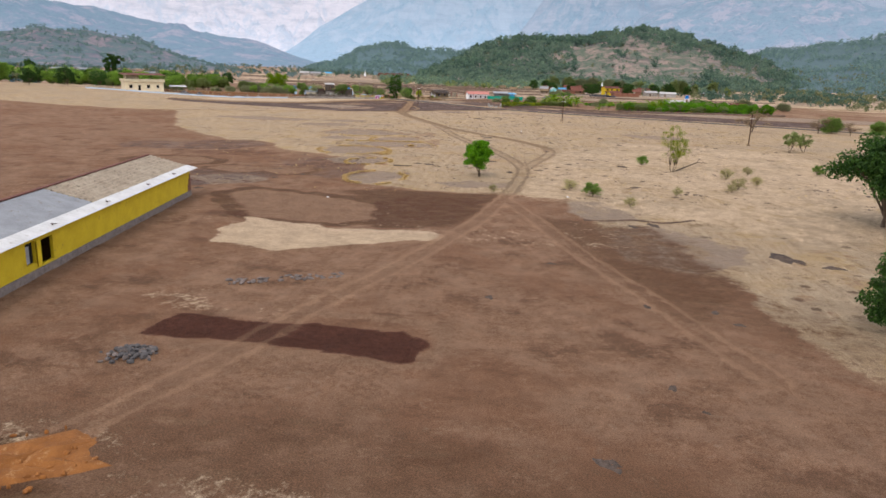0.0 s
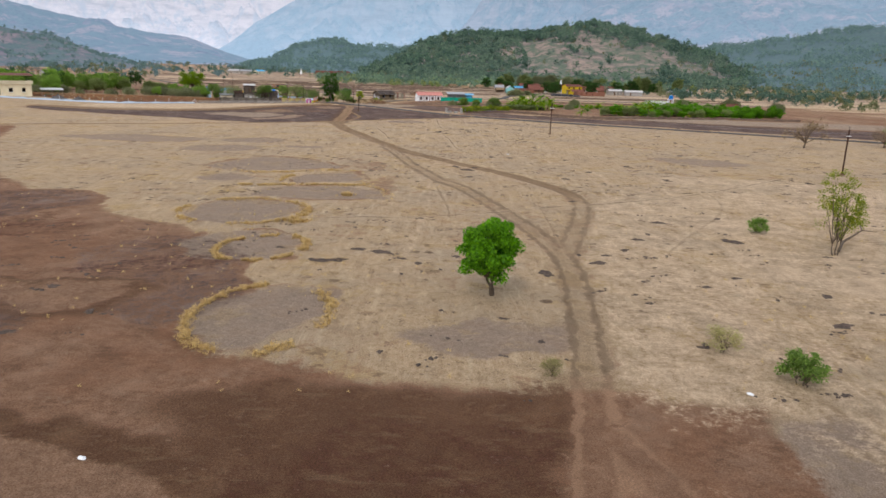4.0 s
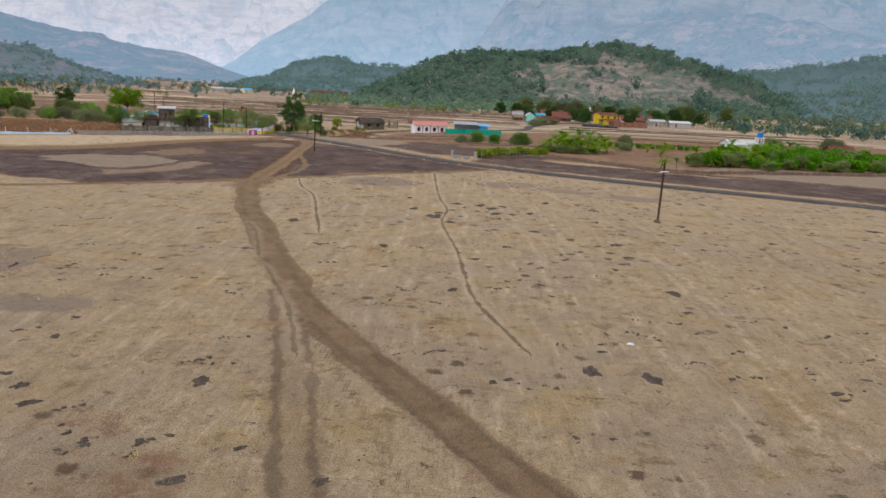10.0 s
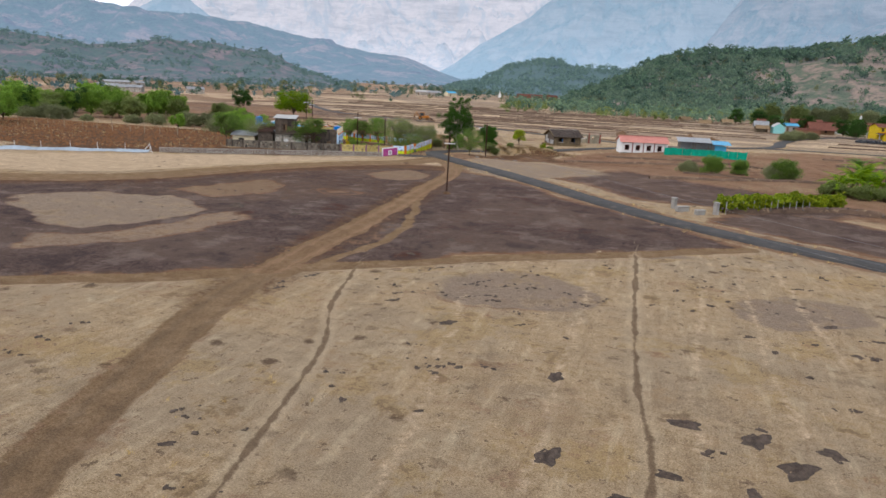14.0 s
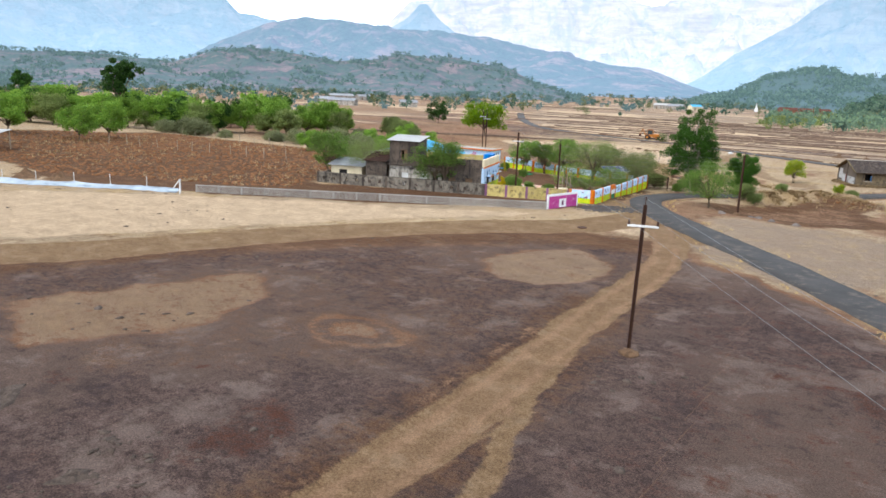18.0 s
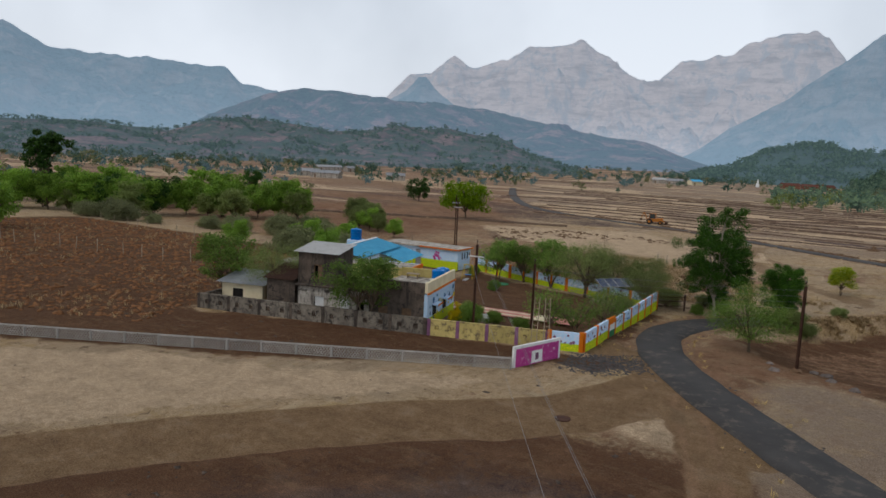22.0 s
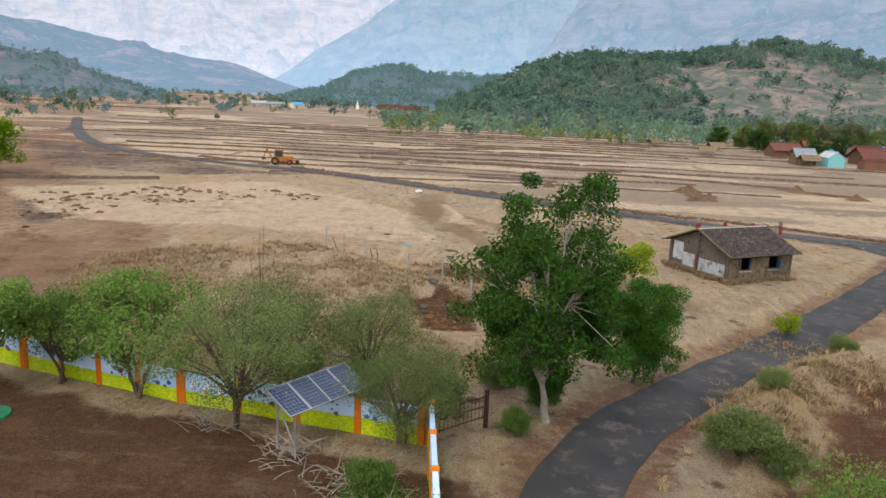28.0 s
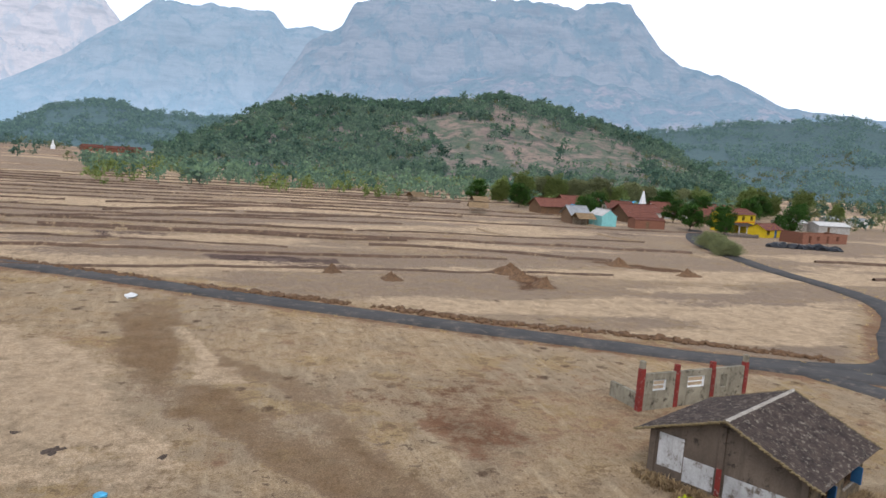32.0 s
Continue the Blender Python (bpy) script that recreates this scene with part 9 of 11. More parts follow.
for x in (0.2, 3.8, 7.4, 11):
    for y in (0.2, 4.8):
        part("post", boxes((x - 0.06, x + 0.06, y - 0.06, y + 0.06, -0.4, 2.6 + 0.12 * y)), M["pole_wood"], shed2)
part("roof_sheet", corrugated(-0.4, 7.6, -0.5, 5.4, 2.6, 3.35, 0.3, 0.04), M["grey_sheet"], shed2, "grey metal roof sheet")
part("roof_sheet", corrugated(7.6, 11.8, -0.7, 4.6, 2.3, 2.9, 0.3, 0.04), M["blue_sheet"], shed2, "blue metal roof sheet")
part("back_wall", boxes((0.2, 11, 4.75, 4.9, -0.3, 3.0)), M["grey_sheet"], shed2)
part("blue_cloth", boxes((8.2, 10.8, 0.1, 0.14, 0.3, 2.0)), M["blue_sheet"], shed2)

# The village at the foot of the hill.
cottage("gabled_hut", 35.4, 449.0, 95, 6.5, 4.4, 2.7, 1.5, M["teal_paint"], M["pale_sheet"], "small turquoise hut with a white-edged gable", (), sheet=True, seed=11, over=0.15)
hutfront = cottage("clay_house", 47.5, 464, 8, 9.5, 8.5, 2.3, 2.7, M["clod"], M["clay_tile"], "mud house under a big red clay-tile roof", [(2, 3.2, 0, 1.9), (5.4, 6.4, 0.8, 1.7)], seed=12, over=0.9)
cottage("clay_house", 39.3, 446.2, 6, 9.4, 3.2, 2.3, 0.5, M["brick"], M["clay_tile"], "low brick-red house with a flat tiled roof", [(3.4, 4.4, 0, 1.9)], seed=13, over=0.15)
cottage("clay_house", 70, 486, -6, 9.5, 8, 2.6, 2.6, M["whitewash"], M["clay_tile"], "whitewashed house under a hipped clay-tile roof", [(2, 3, 0, 2), (5.5, 6.6, 0.8, 1.8)], seed=14, over=0.8)
cottage("clay_house", 44, 498, 5, 13, 8, 2.6, 2.4, M["clod"], M["clay_tile"], "long mud house with a clay-tile roof", [(3, 4, 0, 2), (8, 9, 0.8, 1.8)], seed=15, over=0.8)
cottage("clay_house", 86, 470, 10, 8, 7, 2.4, 2.3, M["whitewash"], M["clay_tile"], "small whitewashed house with a clay-tile roof", [(2.4, 3.4, 0, 2)], seed=16, over=0.7)
cottage("clay_house", 101, 500, 0, 10, 7, 2.6, 2.2, M["brick"], M["clay_tile"], "brick house with a rust-red tile roof", [(2.4, 3.4, 0, 2)], seed=17, over=0.7)
cottage("sheet_house", 36, 474, 12, 8, 5.2, 2.6, 0.9, M["concrete"], M["blue_sheet"], "concrete house with a bright blue sheet roof", [(3, 4, 0, 2), (5.6, 6.6, 0.9, 1.8)], sheet=True, seed=18)
cottage("sheet_house", 54, 505, 10, 10, 6, 2.8, 0.9, M["cream"], M["blue_sheet"], "cream house with a blue sheet roof", [(3, 4, 0, 2)], sheet=True, seed=19)
cottage("sheet_house", 71, 508, -8, 8, 6, 2.8, 1.0, M["whitewash"], M["blue_sheet"], "whitewashed house with a blue sheet roof", [(3, 4, 0, 2)], sheet=True, seed=20)
cottage("sheet_house", 100, 462, 10, 9, 6, 2.6, 0.9, M["old_pale"], M["pale_sheet"], "low house with a pale sheet roof", [(3, 4, 0, 2)], sheet=True, seed=21)
cottage("sheet_house", 110, 460, -4, 11, 6, 2.4, 0.9, M["concrete"], M["pale_sheet"], "long shed with a pale sheet roof", [(3, 4, 0, 2)], sheet=True, seed=22)
cottage("sheet_house", 158, 494, 10, 7, 4, 2.5, 0.6, M["whitewash"], M["grey_sheet"], "white hut with a grey sheet roof", [(3, 4, 0, 2)], sheet=True, seed=23)
cottage("sheet_house", 148, 497, 0, 5, 4, 2.3, 0.6, M["concrete"], M["grey_sheet"], "grey hut with a sheet roof", [(1, 2, 0, 2)], sheet=True, seed=24)
for k, (x, y, turn, w, roof, wall) in enumerate(((60, 478, 14, 8, "clay_tile", "whitewash"), (78, 474, -10, 9, "clay_tile", "clod"), (92, 480, 6, 8, "clay_tile", "brick"), (56, 492, -4, 9, "clay_tile", "old_pale"), (28, 482, 10, 9, "clay_tile", "clod"), (82, 492, 12, 8, "clay_tile", "whitewash"), (24, 452, 0, 5, "grey_sheet", "wood"))):
    cottage("village_house", x, y, turn, w, 6.5, 2.5, 2.0, M[wall], M[roof], "small village house with a dull red tiled roof" if roof == "clay_tile" else "low plank shelter with a grey sheet roof", [(2.2, 3.2, 0, 2)], sheet=roof != "clay_tile", seed=80 + k, over=0.6)
yellow = cottage("yellow_house", 69.5, 447.5, 20, 11, 6.5, 5.0, 1.2, M["yellow"], M["clay_tile"], "bright yellow two-storey house with a tiled roof", [(1.2, 2.2, 3.4, 4.5), (4.6, 5.6, 3.4, 4.5), (8.6, 9.6, 3.4, 4.5)], M["wood"], seed=25, over=0.35)
part("band", boxes((0.0, 11, -0.06, 0.0, 2.75, 2.95)), M["orange"], yellow)
part("lean_roof", corrugated(-1.5, 7.0, -3.4, -0.1, 2.1, 2.7, 0.4, 0.04), M["mossy_tile"], yellow, "dark tiled veranda roof")
for x in (-1.2, 2.4, 6.4):
    part("post", boxes((x - 0.09, x + 0.09, -3.2, -3.02, -0.3, 2.15)), M["whitewash"], yellow)
cottage("yellow_house", 71.8, 437, 20, 8, 5, 2.2, 1.2, M["yellow"], M["clay_tile"], "low yellow house with a red tiled roof", [(1.0, 2.0, 0.8, 1.8), (4.4, 5.6, 0, 2.0)], seed=26, over=0.4, door=M["door_blue"])
hut = thing("thatched_hut", 24.6, 448.5, None, 8, "open hut of sticks with a thatched roof", "hut")
for x in (0, 2.2, 4.4):
    for y in (0, 3):
        part("post", tubes(((x, y, -0.3), (x, y, 2.0), 0.07, 0.06), sides=6), M["pole_wood"], hut)
part("stick_wall", boxes(*((0.1 + 0.22 * k, 0.2 + 0.22 * k, 2.95, 3.0, -0.2, 1.9 + 0.1 * math.sin(k * 2.1)) for k in range(19))), M["pole_wood"], hut)
part("thatch", coursed(4.4, 3.0, 2.0, 1.0, 0.6, 4, 3), M["thatch"], hut)
bm = coursed(4.4, 3.0, 2.0, 1.0, 0.6, 4, 4)
bmesh.ops.transform(bm, matrix=Matrix.Translation((4.4, 3.0, 0)) @ Matrix.Rotation(math.pi, 4, "Z"), verts=bm.verts)
part("thatch", bm, M["thatch"], hut)
for x, y, turn in ((13, 500, 10), (-6, 505, 30), (2, 470, -10)):
    copy_thing(hut, pose(x, y, land(x, y), 0, 0, turn))
spire = thing("temple", 72.5, 499, None, 5, "white temple with a tapering spire", "temple")
part("body", boxes((-1.6, 1.6, -1.6, 1.6, -0.3, 3.4), bevel=0.1), M["white"], spire)
bm = bmesh.new()
for k in range(6):
    tube(bm, (0, 0, 3.4 + 0.8 * k), (0, 0, 4.2 + 0.8 * k), 1.3 * (1 - k / 7), 1.3 * (1 - (k + 0.8) / 7), 8)
part("spire", bm, M["white"], spire)
part("finial", tubes(((0, 0, 8.2), (0, 0, 8.8), 0.12, 0.03), sides=6), M["orange"], spire)
heap = thing("covered_heap", 64.5, 414.5, None, -14, "long heap covered with black plastic sheet and stones", "heap")
bm = bmesh.new()
for k in range(8):
    lump(bm, -7.6 + 2.1 * k, 0.3 * math.sin(k * 2), 0.2, 1.5, 1.5, 1.0 + 0.2 * math.sin(k * 1.7), k)
part("plastic_sheet", bm, M["black_sheet"], heap)
for k in range(26):
    part("stone", lump(bmesh.new(), rngh.uniform(-8, 8), rngh.uniform(-1.3, 0.9), rngh.uniform(0.8, 1.1), 0.18, 0.18, 0.14, k, 1), M["rock"], heap)
unf = thing("unfinished_house", 73, 425, None, 14, "roofless brown brick house under construction", "house")
part("front_wall", holed_wall(0, 18, -0.3, 2.5, 0, 0.25, [(2.2, 3.2, 0, 2.0), (5.4, 6.6, 0.8, 1.9), (9.4, 10.4, 0, 2.0), (13.4, 14.6, 0.8, 1.9)]), M["brick"], unf)
part("back_wall", boxes((0, 18, 6.2, 6.45, -0.3, 2.2)), M["brick"], unf)
for x, h in ((0, 2.8), (6.0, 2.0), (12.0, 1.6), (17.75, 2.4)):
    part("cross_wall", boxes((x, x + 0.25, 0.25, 6.2, -0.3, h)), M["brick"], unf)
# Dry-stone field wall in front of the village.
wallv = thing("stone_wall", 53, 436.5, None, -6, "dark low field wall of piled stones", "wall")
bm = bmesh.new()
for k in range(34):
    lump(bm, 0.45 * k, rngh.uniform(-0.15, 0.15), 0.35 + 0.1 * math.sin(k), 0.42, 0.4, 0.62, k, 1)
part("stones", bm, M["rock"], wallv)

# White farmhouse in the garden, with its tank.
farm = cottage("farm_house", 81, 284, 10, 9.5, 7, 2.8, 1.3, M["white"], M["pale_sheet"], "white farmhouse with a pale sheet roof among palms", [(1.2, 2.2, 0.9, 2.1), (4.2, 5.2, 0, 2.1), (7.2, 8.2, 0.9, 2.1)], M["skyblue"], sheet=True, seed=31, group="")
water_tank(90.6, 286.6, 3.4, 0.9, 1.5, "blue water tank on a stand by the farmhouse")
stand = thing("tank_stand", 90.6, 286.6, None, 0, "white masonry tank stand", "stand")
part("slab", boxes((-1.1, 1.1, -1.1, 1.1, 3.4 - land(90.6, 286.6) - 0.15, 3.4 - land(90.6, 286.6)), bevel=0.02), M["white"], stand)
for x in (-0.9, 0.9):
    for y in (-0.9, 0.9):
        part("pillar", boxes((x - 0.12, x + 0.12, y - 0.12, y + 0.12, -0.3, 3.4 - land(90.6, 286.6) - 0.15)), M["white"], stand)
cottage("farm_shed", 112, 284, 0, 7, 5, 2.4, 1.3, M["brick"], M["clay_tile"], "small shed with a rust-red tiled roof", [(2, 3, 0, 2)], seed=32, group="")

# Cream house with a roofed terrace beyond the western field.
villa = thing("cream_house", -150.5, 198.5, None, 40, "cream flat-roofed house with a sheet-roofed terrace", "house")
part("front_wall", holed_wall(0, 15, -0.5, 3.4, 0, 0.25, [(1.6, 2.8, 0.9, 2.2), (5, 6, 0, 2.1), (8.4, 9.6, 0.9, 2.2), (12.2, 13.2, 0.9, 2.2)]), M["cream"], villa)
part("side_wall", boxes((14.75, 15, 0.25, 8, -0.5, 3.4)), M["cream"], villa)
part("side_wall", boxes((0, 0.25, 0.25, 8, -0.5, 3.4)), M["cream"], villa)
part("back_wall", boxes((0.25, 14.75, 7.75, 8, -0.5, 3.4)), M["cream"], villa)
part("roof_slab", boxes((-0.5, 15.5, -0.6, 8.4, 3.4, 3.6), bevel=0.02), M["cream"], villa)
part("parapet", boxes((-0.4, 15.4, -0.5, -0.35, 3.6, 4.5), (-0.4, -0.25, -0.35, 8.3, 3.6, 4.5), (15.25, 15.4, -0.35, 8.3, 3.6, 4.5)), M["cream"], villa)
# The same black sheet stands in for shade behind these windows.
part("inner_shade", boxes((0.3, 14.7, 1.2, 1.25, -0.3, 3.3)), M["indoor_shade"], villa)
part("stair_room", boxes((1, 6, 3, 7.6, 3.6, 6.0)), M["cream"], villa)
for x in (-0.2, 5.0, 10.0, 15.2):
    part("post", boxes((x - 0.05, x + 0.05, -0.45, -0.35, 4.5, 6.1)), M["rust"], villa)
part("terrace_roof", corrugated(-1.0, 16, -1.2, 8.6, 6.1, 6.7, 0.4, 0.04), M["clay_tile"], villa, "reddish sheet roof on posts")
for u0, u1, v0, v1 in ((1.6, 2.8, 0.9, 2.2), (8.4, 9.6, 0.9, 2.2), (12.2, 13.2, 0.9, 2.2)):
    part("window_sill", boxes((u0 - 0.15, u1 + 0.15, -0.12, 0.0, v0 - 0.12, v0)), M["white"], villa)
lean = thing("lean_to", -136.5, 209.5, None, 35, "low lean-to with a pale sheet roof on posts", "shed")
for x in (0, 3, 6):
    for y in (0, 4):
        part("post", boxes((x - 0.06, x + 0.06, y - 0.06, y + 0.06, -0.4, 2.2 + 0.1 * y)), M["pole_wood"], lean)
part("roof_sheet", corrugated(-0.4, 6.4, -0.5, 4.5, 2.25, 2.75, 0.4, 0.04), M["pale_sheet"], lean)
part("table", boxes((1, 5, 1, 3, 0.75, 0.85), (1.1, 1.2, 1.1, 1.2, -0.2, 0.75), (4.8, 4.9, 2.8, 2.9, -0.2, 0.75)), M["green_paint"], lean)

# Pale plastic sheet along the low fence of the western field.
sheetline = smooth_line([(-165, 194.5), (-150, 195.5), (-130, 197.5), (-110, 201.2), (-104, 204.2), (-95, 210), (-87.8, 213.9)], 0.8)
tarp = thing("plastic_barrier", *sheetline[0], 0, 0, "sagging pale blue plastic sheet on fence stakes", "fence")
x0, y0 = sheetline[0]
verts, faces = [], []
for k, (x, y) in enumerate(sheetline):
    sag = 0.5 + 0.5 * noise.noise((x * 0.4, y * 0.4, 1))
    for j in range(6):
        a = j / 5
        verts.append((x - x0 + 0.35 * noise.noise((x * 0.8, j * 0.9, 2)), y - y0 + 0.9 * (1 - a) * (-1) * sag + 0.25 * noise.noise((x * 0.9, j, 5)), land(x, y) + 0.02 + (0.2 + 0.5 * sag) * a ** 1.4 + 0.1 * noise.noise((x * 1.3, j * 1.1, 8))))
    if k:
        faces += [(6 * k - 6 + j, 6 * k + j, 6 * k + j + 1, 6 * k - 5 + j) for j in range(5)]
sheetmesh = mesh_object("sheet", verts, faces, M["tarp"], True)
sheetmesh.parent = tarp
for k in range(0, len(sheetline), 5):
    x, y = sheetline[k]
    part("stake", tubes(((x - x0, y - y0 + 0.1, land(x, y) - 0.3), (x - x0 + rngh.uniform(-0.1, 0.1), y - y0 + 0.12, land(x, y) + 1.5), 0.045, 0.04), sides=6), M["whitewash"], tarp)
x, y = sheetline[-1]
part("brace", tubes(((x - x0 + 1.2, y - y0 - 0.8, land(x, y) - 0.1), (x - x0, y - y0, land(x, y) + 1.4), 0.05, 0.05), ((x - x0 - 1.2, y - y0 - 0.4, land(x, y) - 0.1), (x - x0, y - y0, land(x, y) + 1.4), 0.05, 0.05), sides=6), M["whitewash"], tarp)

# Dark earth boundary wall of the garden by the road, with its gate blocks.
line = smooth_line([(2.2, 206), (9, 211.5), (18, 216.2), (27, 208.5), (41, 197), (58, 203.5), (75, 209), (95, 211.5), (112, 212)], 0.9)
verts, faces = [], []
for k, (x, y) in enumerate(line):
    ax, ay = line[max(k - 1, 0)]
    bx, by = line[min(k + 1, len(line) - 1)]
    t = Vector((bx - ax, by - ay)).normalized()
    for off, h in ((-0.5, -0.15), (-0.32, 0.42), (-0.1, 0.62), (0.12, 0.6), (0.34, 0.4), (0.55, -0.15)):
        j = noise.noise((x * 0.9, y * 0.9, off * 5))
        verts.append((x + t.y * (off + 0.12 * j), y - t.x * (off + 0.12 * j), land(x, y) + h * (1 + 0.35 * j)))
    if k:
        faces += [(6 * k - 6 + s, 6 * k - 5 + s, 6 * k + s + 1, 6 * k + s) for s in range(5)]
earth = thing("earth_wall", 0, 0, 0, 0, "low dark wall of piled earth and stones", "wall")
wallmesh = mesh_object("bank", verts, faces, M["bund_earth"], False)
wallmesh.parent = earth
for k in range(130):
    x, y = line[rngh.randrange(len(line))]
    part("stone", lump(bmesh.new(), x + rngh.uniform(-0.4, 0.4), y + rngh.uniform(-0.4, 0.4), land(x, y) + rngh.uniform(0.3, 0.6), 0.2, 0.2, 0.15, k, 1), M["rock"], earth)
for x, y, a, w, h in ((-2.6, 204.6, 40, 1.7, 0.55), (-0.6, 203.4, 40, 1.2, 0.5), (1.2, 204.6, 40, 0.45, 1.4), (-3.6, 206.2, 40, 0.45, 1.3)):
    g = thing("gate_block", x, y, None, a, "weathered concrete block beside the garden gate", "block", "gate blocks")
    part("body", boxes((-w / 2, w / 2, -0.3, 0.3, -0.2, h), bevel=0.03), M["concrete"], g)
    part("cap", boxes((-w / 2 - 0.05, w / 2 + 0.05, -0.35, 0.35, h, h + 0.08), bevel=0.02), M["concrete"], g)
for k in range(15):
    x, y = line[1 + k]
    part_x, part_y = x - 0.5, y - 0.6
    g = thing("fence_post", part_x, part_y, None, 0, "thin pale fence post by the hedge", "post", "hedge posts")
    part("shaft", boxes((-0.05, 0.05, -0.05, 0.05, -0.2, 1.45 + 0.1 * math.sin(k * 3)), bevel=0.01), M["concrete"], g)

# The next hamlet, far up the valley.
for k, (x, y, w, wall, roof) in enumerate(((-230, 745, 12, "old_pale", "grey_sheet"), (-244, 752, 10, "old_pale", "pale_sheet"), (-150, 830, 12, "brick", "clay_tile"), (-166, 836, 14, "brick", "clay_tile"), (-136, 838, 10, "clod", "clay_tile"), (-215, 760, 9, "cream", "blue_sheet"))):
    cottage("far_house", x, y, 10 * k, w, 7, 3.0, 1.4, M[wall], M[roof], "small distant hamlet house", [(2, 3, 0, 2)], sheet=roof != "clay_tile", seed=60 + k, group="hamlet houses")
copy_thing(spire, pose(-182, 822, land(-182, 822), 0, 0, 20) @ Matrix.Diagonal((0.8, 0.8, 0.8, 1)))
for k, (x, y, w) in enumerate(((-330, 470, 16), (-350, 478, 12), (-300, 500, 10), (-420, 560, 18), (-400, 570, 12))):
    cottage("far_house", x, y, 25 + 12 * k, w, 7, 2.8, 1.3, M["old_pale"], M["grey_sheet"], "distant farm shed with a grey sheet roof", [(2, 3, 0, 2)], sheet=True, seed=70 + k, group="far farm sheds")

# ---------------------------------------------------------------- heaps, bunds, stones and tufts
def mound(seed, radius, height, rough, rings=7, sides=20, peak=False):
    """A low heap with an uneven outline and a lumpy top, as one closed skin."""
    bm = bmesh.new()
    rows = []
    for r in range(1, rings + 1):
        row = []
        for k in range(sides):
            a = 2 * math.pi * k / sides
            edge_r = radius * (1 + 0.75 * noise.noise((1.3 * math.cos(a) + seed * 5.1, 1.3 * math.sin(a), seed)) + 0.3 * noise.noise((4 * math.cos(a), 4 * math.sin(a) + seed, 2)))
            f = r / rings
            x, y = edge_r * f * math.cos(a) * 1.3, edge_r * f * math.sin(a) * 0.85
            top = (1 - f) if peak else (1 - f**3)
            z = height * top * (0.45 + 0.5 * (1 - f) + rough * noise.noise((x / radius * 3.2 + seed, y / radius * 3.2, seed))) - 0.06 * (r == rings)
            row.append(bm.verts.new((x, y, z)))
        rows.append(row)
    hub = bm.verts.new((0, 0, height * (1.0 if peak else 0.9)))
    for k in range(sides):
        bm.faces.new((hub, rows[0][k], rows[0][(k + 1) % sides]))
        for a, b in zip(rows, rows[1:]):
            bm.faces.new((a[k], b[k], b[(k + 1) % sides], a[(k + 1) % sides]))
    return bm


heaps = []
for seed in range(1, 7):
    ob = thing("dung_heap", 0, 0, 0, 0, "low dark heap of dried dung and ash", "heap", "dark heaps")
    part("crust", mound(seed, 0.75, 0.11, 1.6), M["ash"], ob)
    heaps.append([ob, False])
rngs = random.Random(77)


def heap_at(x, y, s=1.0, kind=None):
    slot = heaps[rngs.randrange(6) if kind is None else kind]
    turn = rngs.uniform(0, 360)
    m = pose(x, y, land(x, y), 0, 0, turn) @ Matrix.Diagonal((0.78 * s, 0.78 * s, 0.8 * s, 1))
    if slot[1]:
        copy_thing(slot[0], m)
    else:
        slot[0].matrix_basis, slot[1] = m, True


HEAPS_A = ((-4.3, 135.1, 1.6), (-6.8, 140, 1), (-3.7, 136.4, 0.9), (-1.8, 145.2, 1), (1.1, 144.8, 1.4), (2.4, 142.7, 1.2), (4, 144.7, 1.3), (4.7, 139.2, 1.1), (6.9, 140.3, 1), (-2.3, 132.2, 1), (9.6, 148.8, 1.3), (2.8, 139.3, 0.9), (0.7, 140.2, 0.8), (-2.2, 140.4, 0.9), (5.6, 141.6, 0.6), (7.4, 157.9, 0.8), (1.8, 158.9, 0.5), (-12.7, 141.6, 0.4), (-20.6, 135, 0.6), (3.1, 136, 0.7), (-16.2, 141.2, 0.4), (-1.2, 136.1, 0.7), (7.3, 127.5, 0.5), (6.4, 129.3, 1.2), (-10.1, 23, 0.9), (-7.7, 26.9, 1.1), (-5.7, 26.4, 1), (0.4, 25.7, 0.9))
HEAPS_B = ((-2.5, 23.2, 0.8), (4, 33.5, 1.6), (11.5, 25, 1.3), (10.5, 27.6, 0.6), (12.6, 27.6, 0.8), (15.9, 27.6, 0.6), (-8.7, 23.3, 1), (7.1, 21.7, 0.9), (2.7, 78.1, 1.2), (-4.1, 32.1, 0.4), (16.6, 33.6, 0.8), (20.6, 41.3, 1), (14.6, 29.6, 0.7), (-0.8, 21.7, 0.4), (-9.6, 20.5, 0.4), (1.7, 74.9, 1.9), (2, 68.1, 1.1), (-8.5, 73.1, 0.6), (-7.8, 66.8, 0.6), (-20.7, 85.9, 0.9), (-19.3, 84.2, 0.8), (-9.3, 81.4, 0.5), (0.4, 77.3, 0.7), (-1.4, 71.4, 0.7), (6, 91.6, 1.2), (14.8, 107.8, 1.3), (-4, 77.4, 0.7), (-9.6, 77, 0.4))
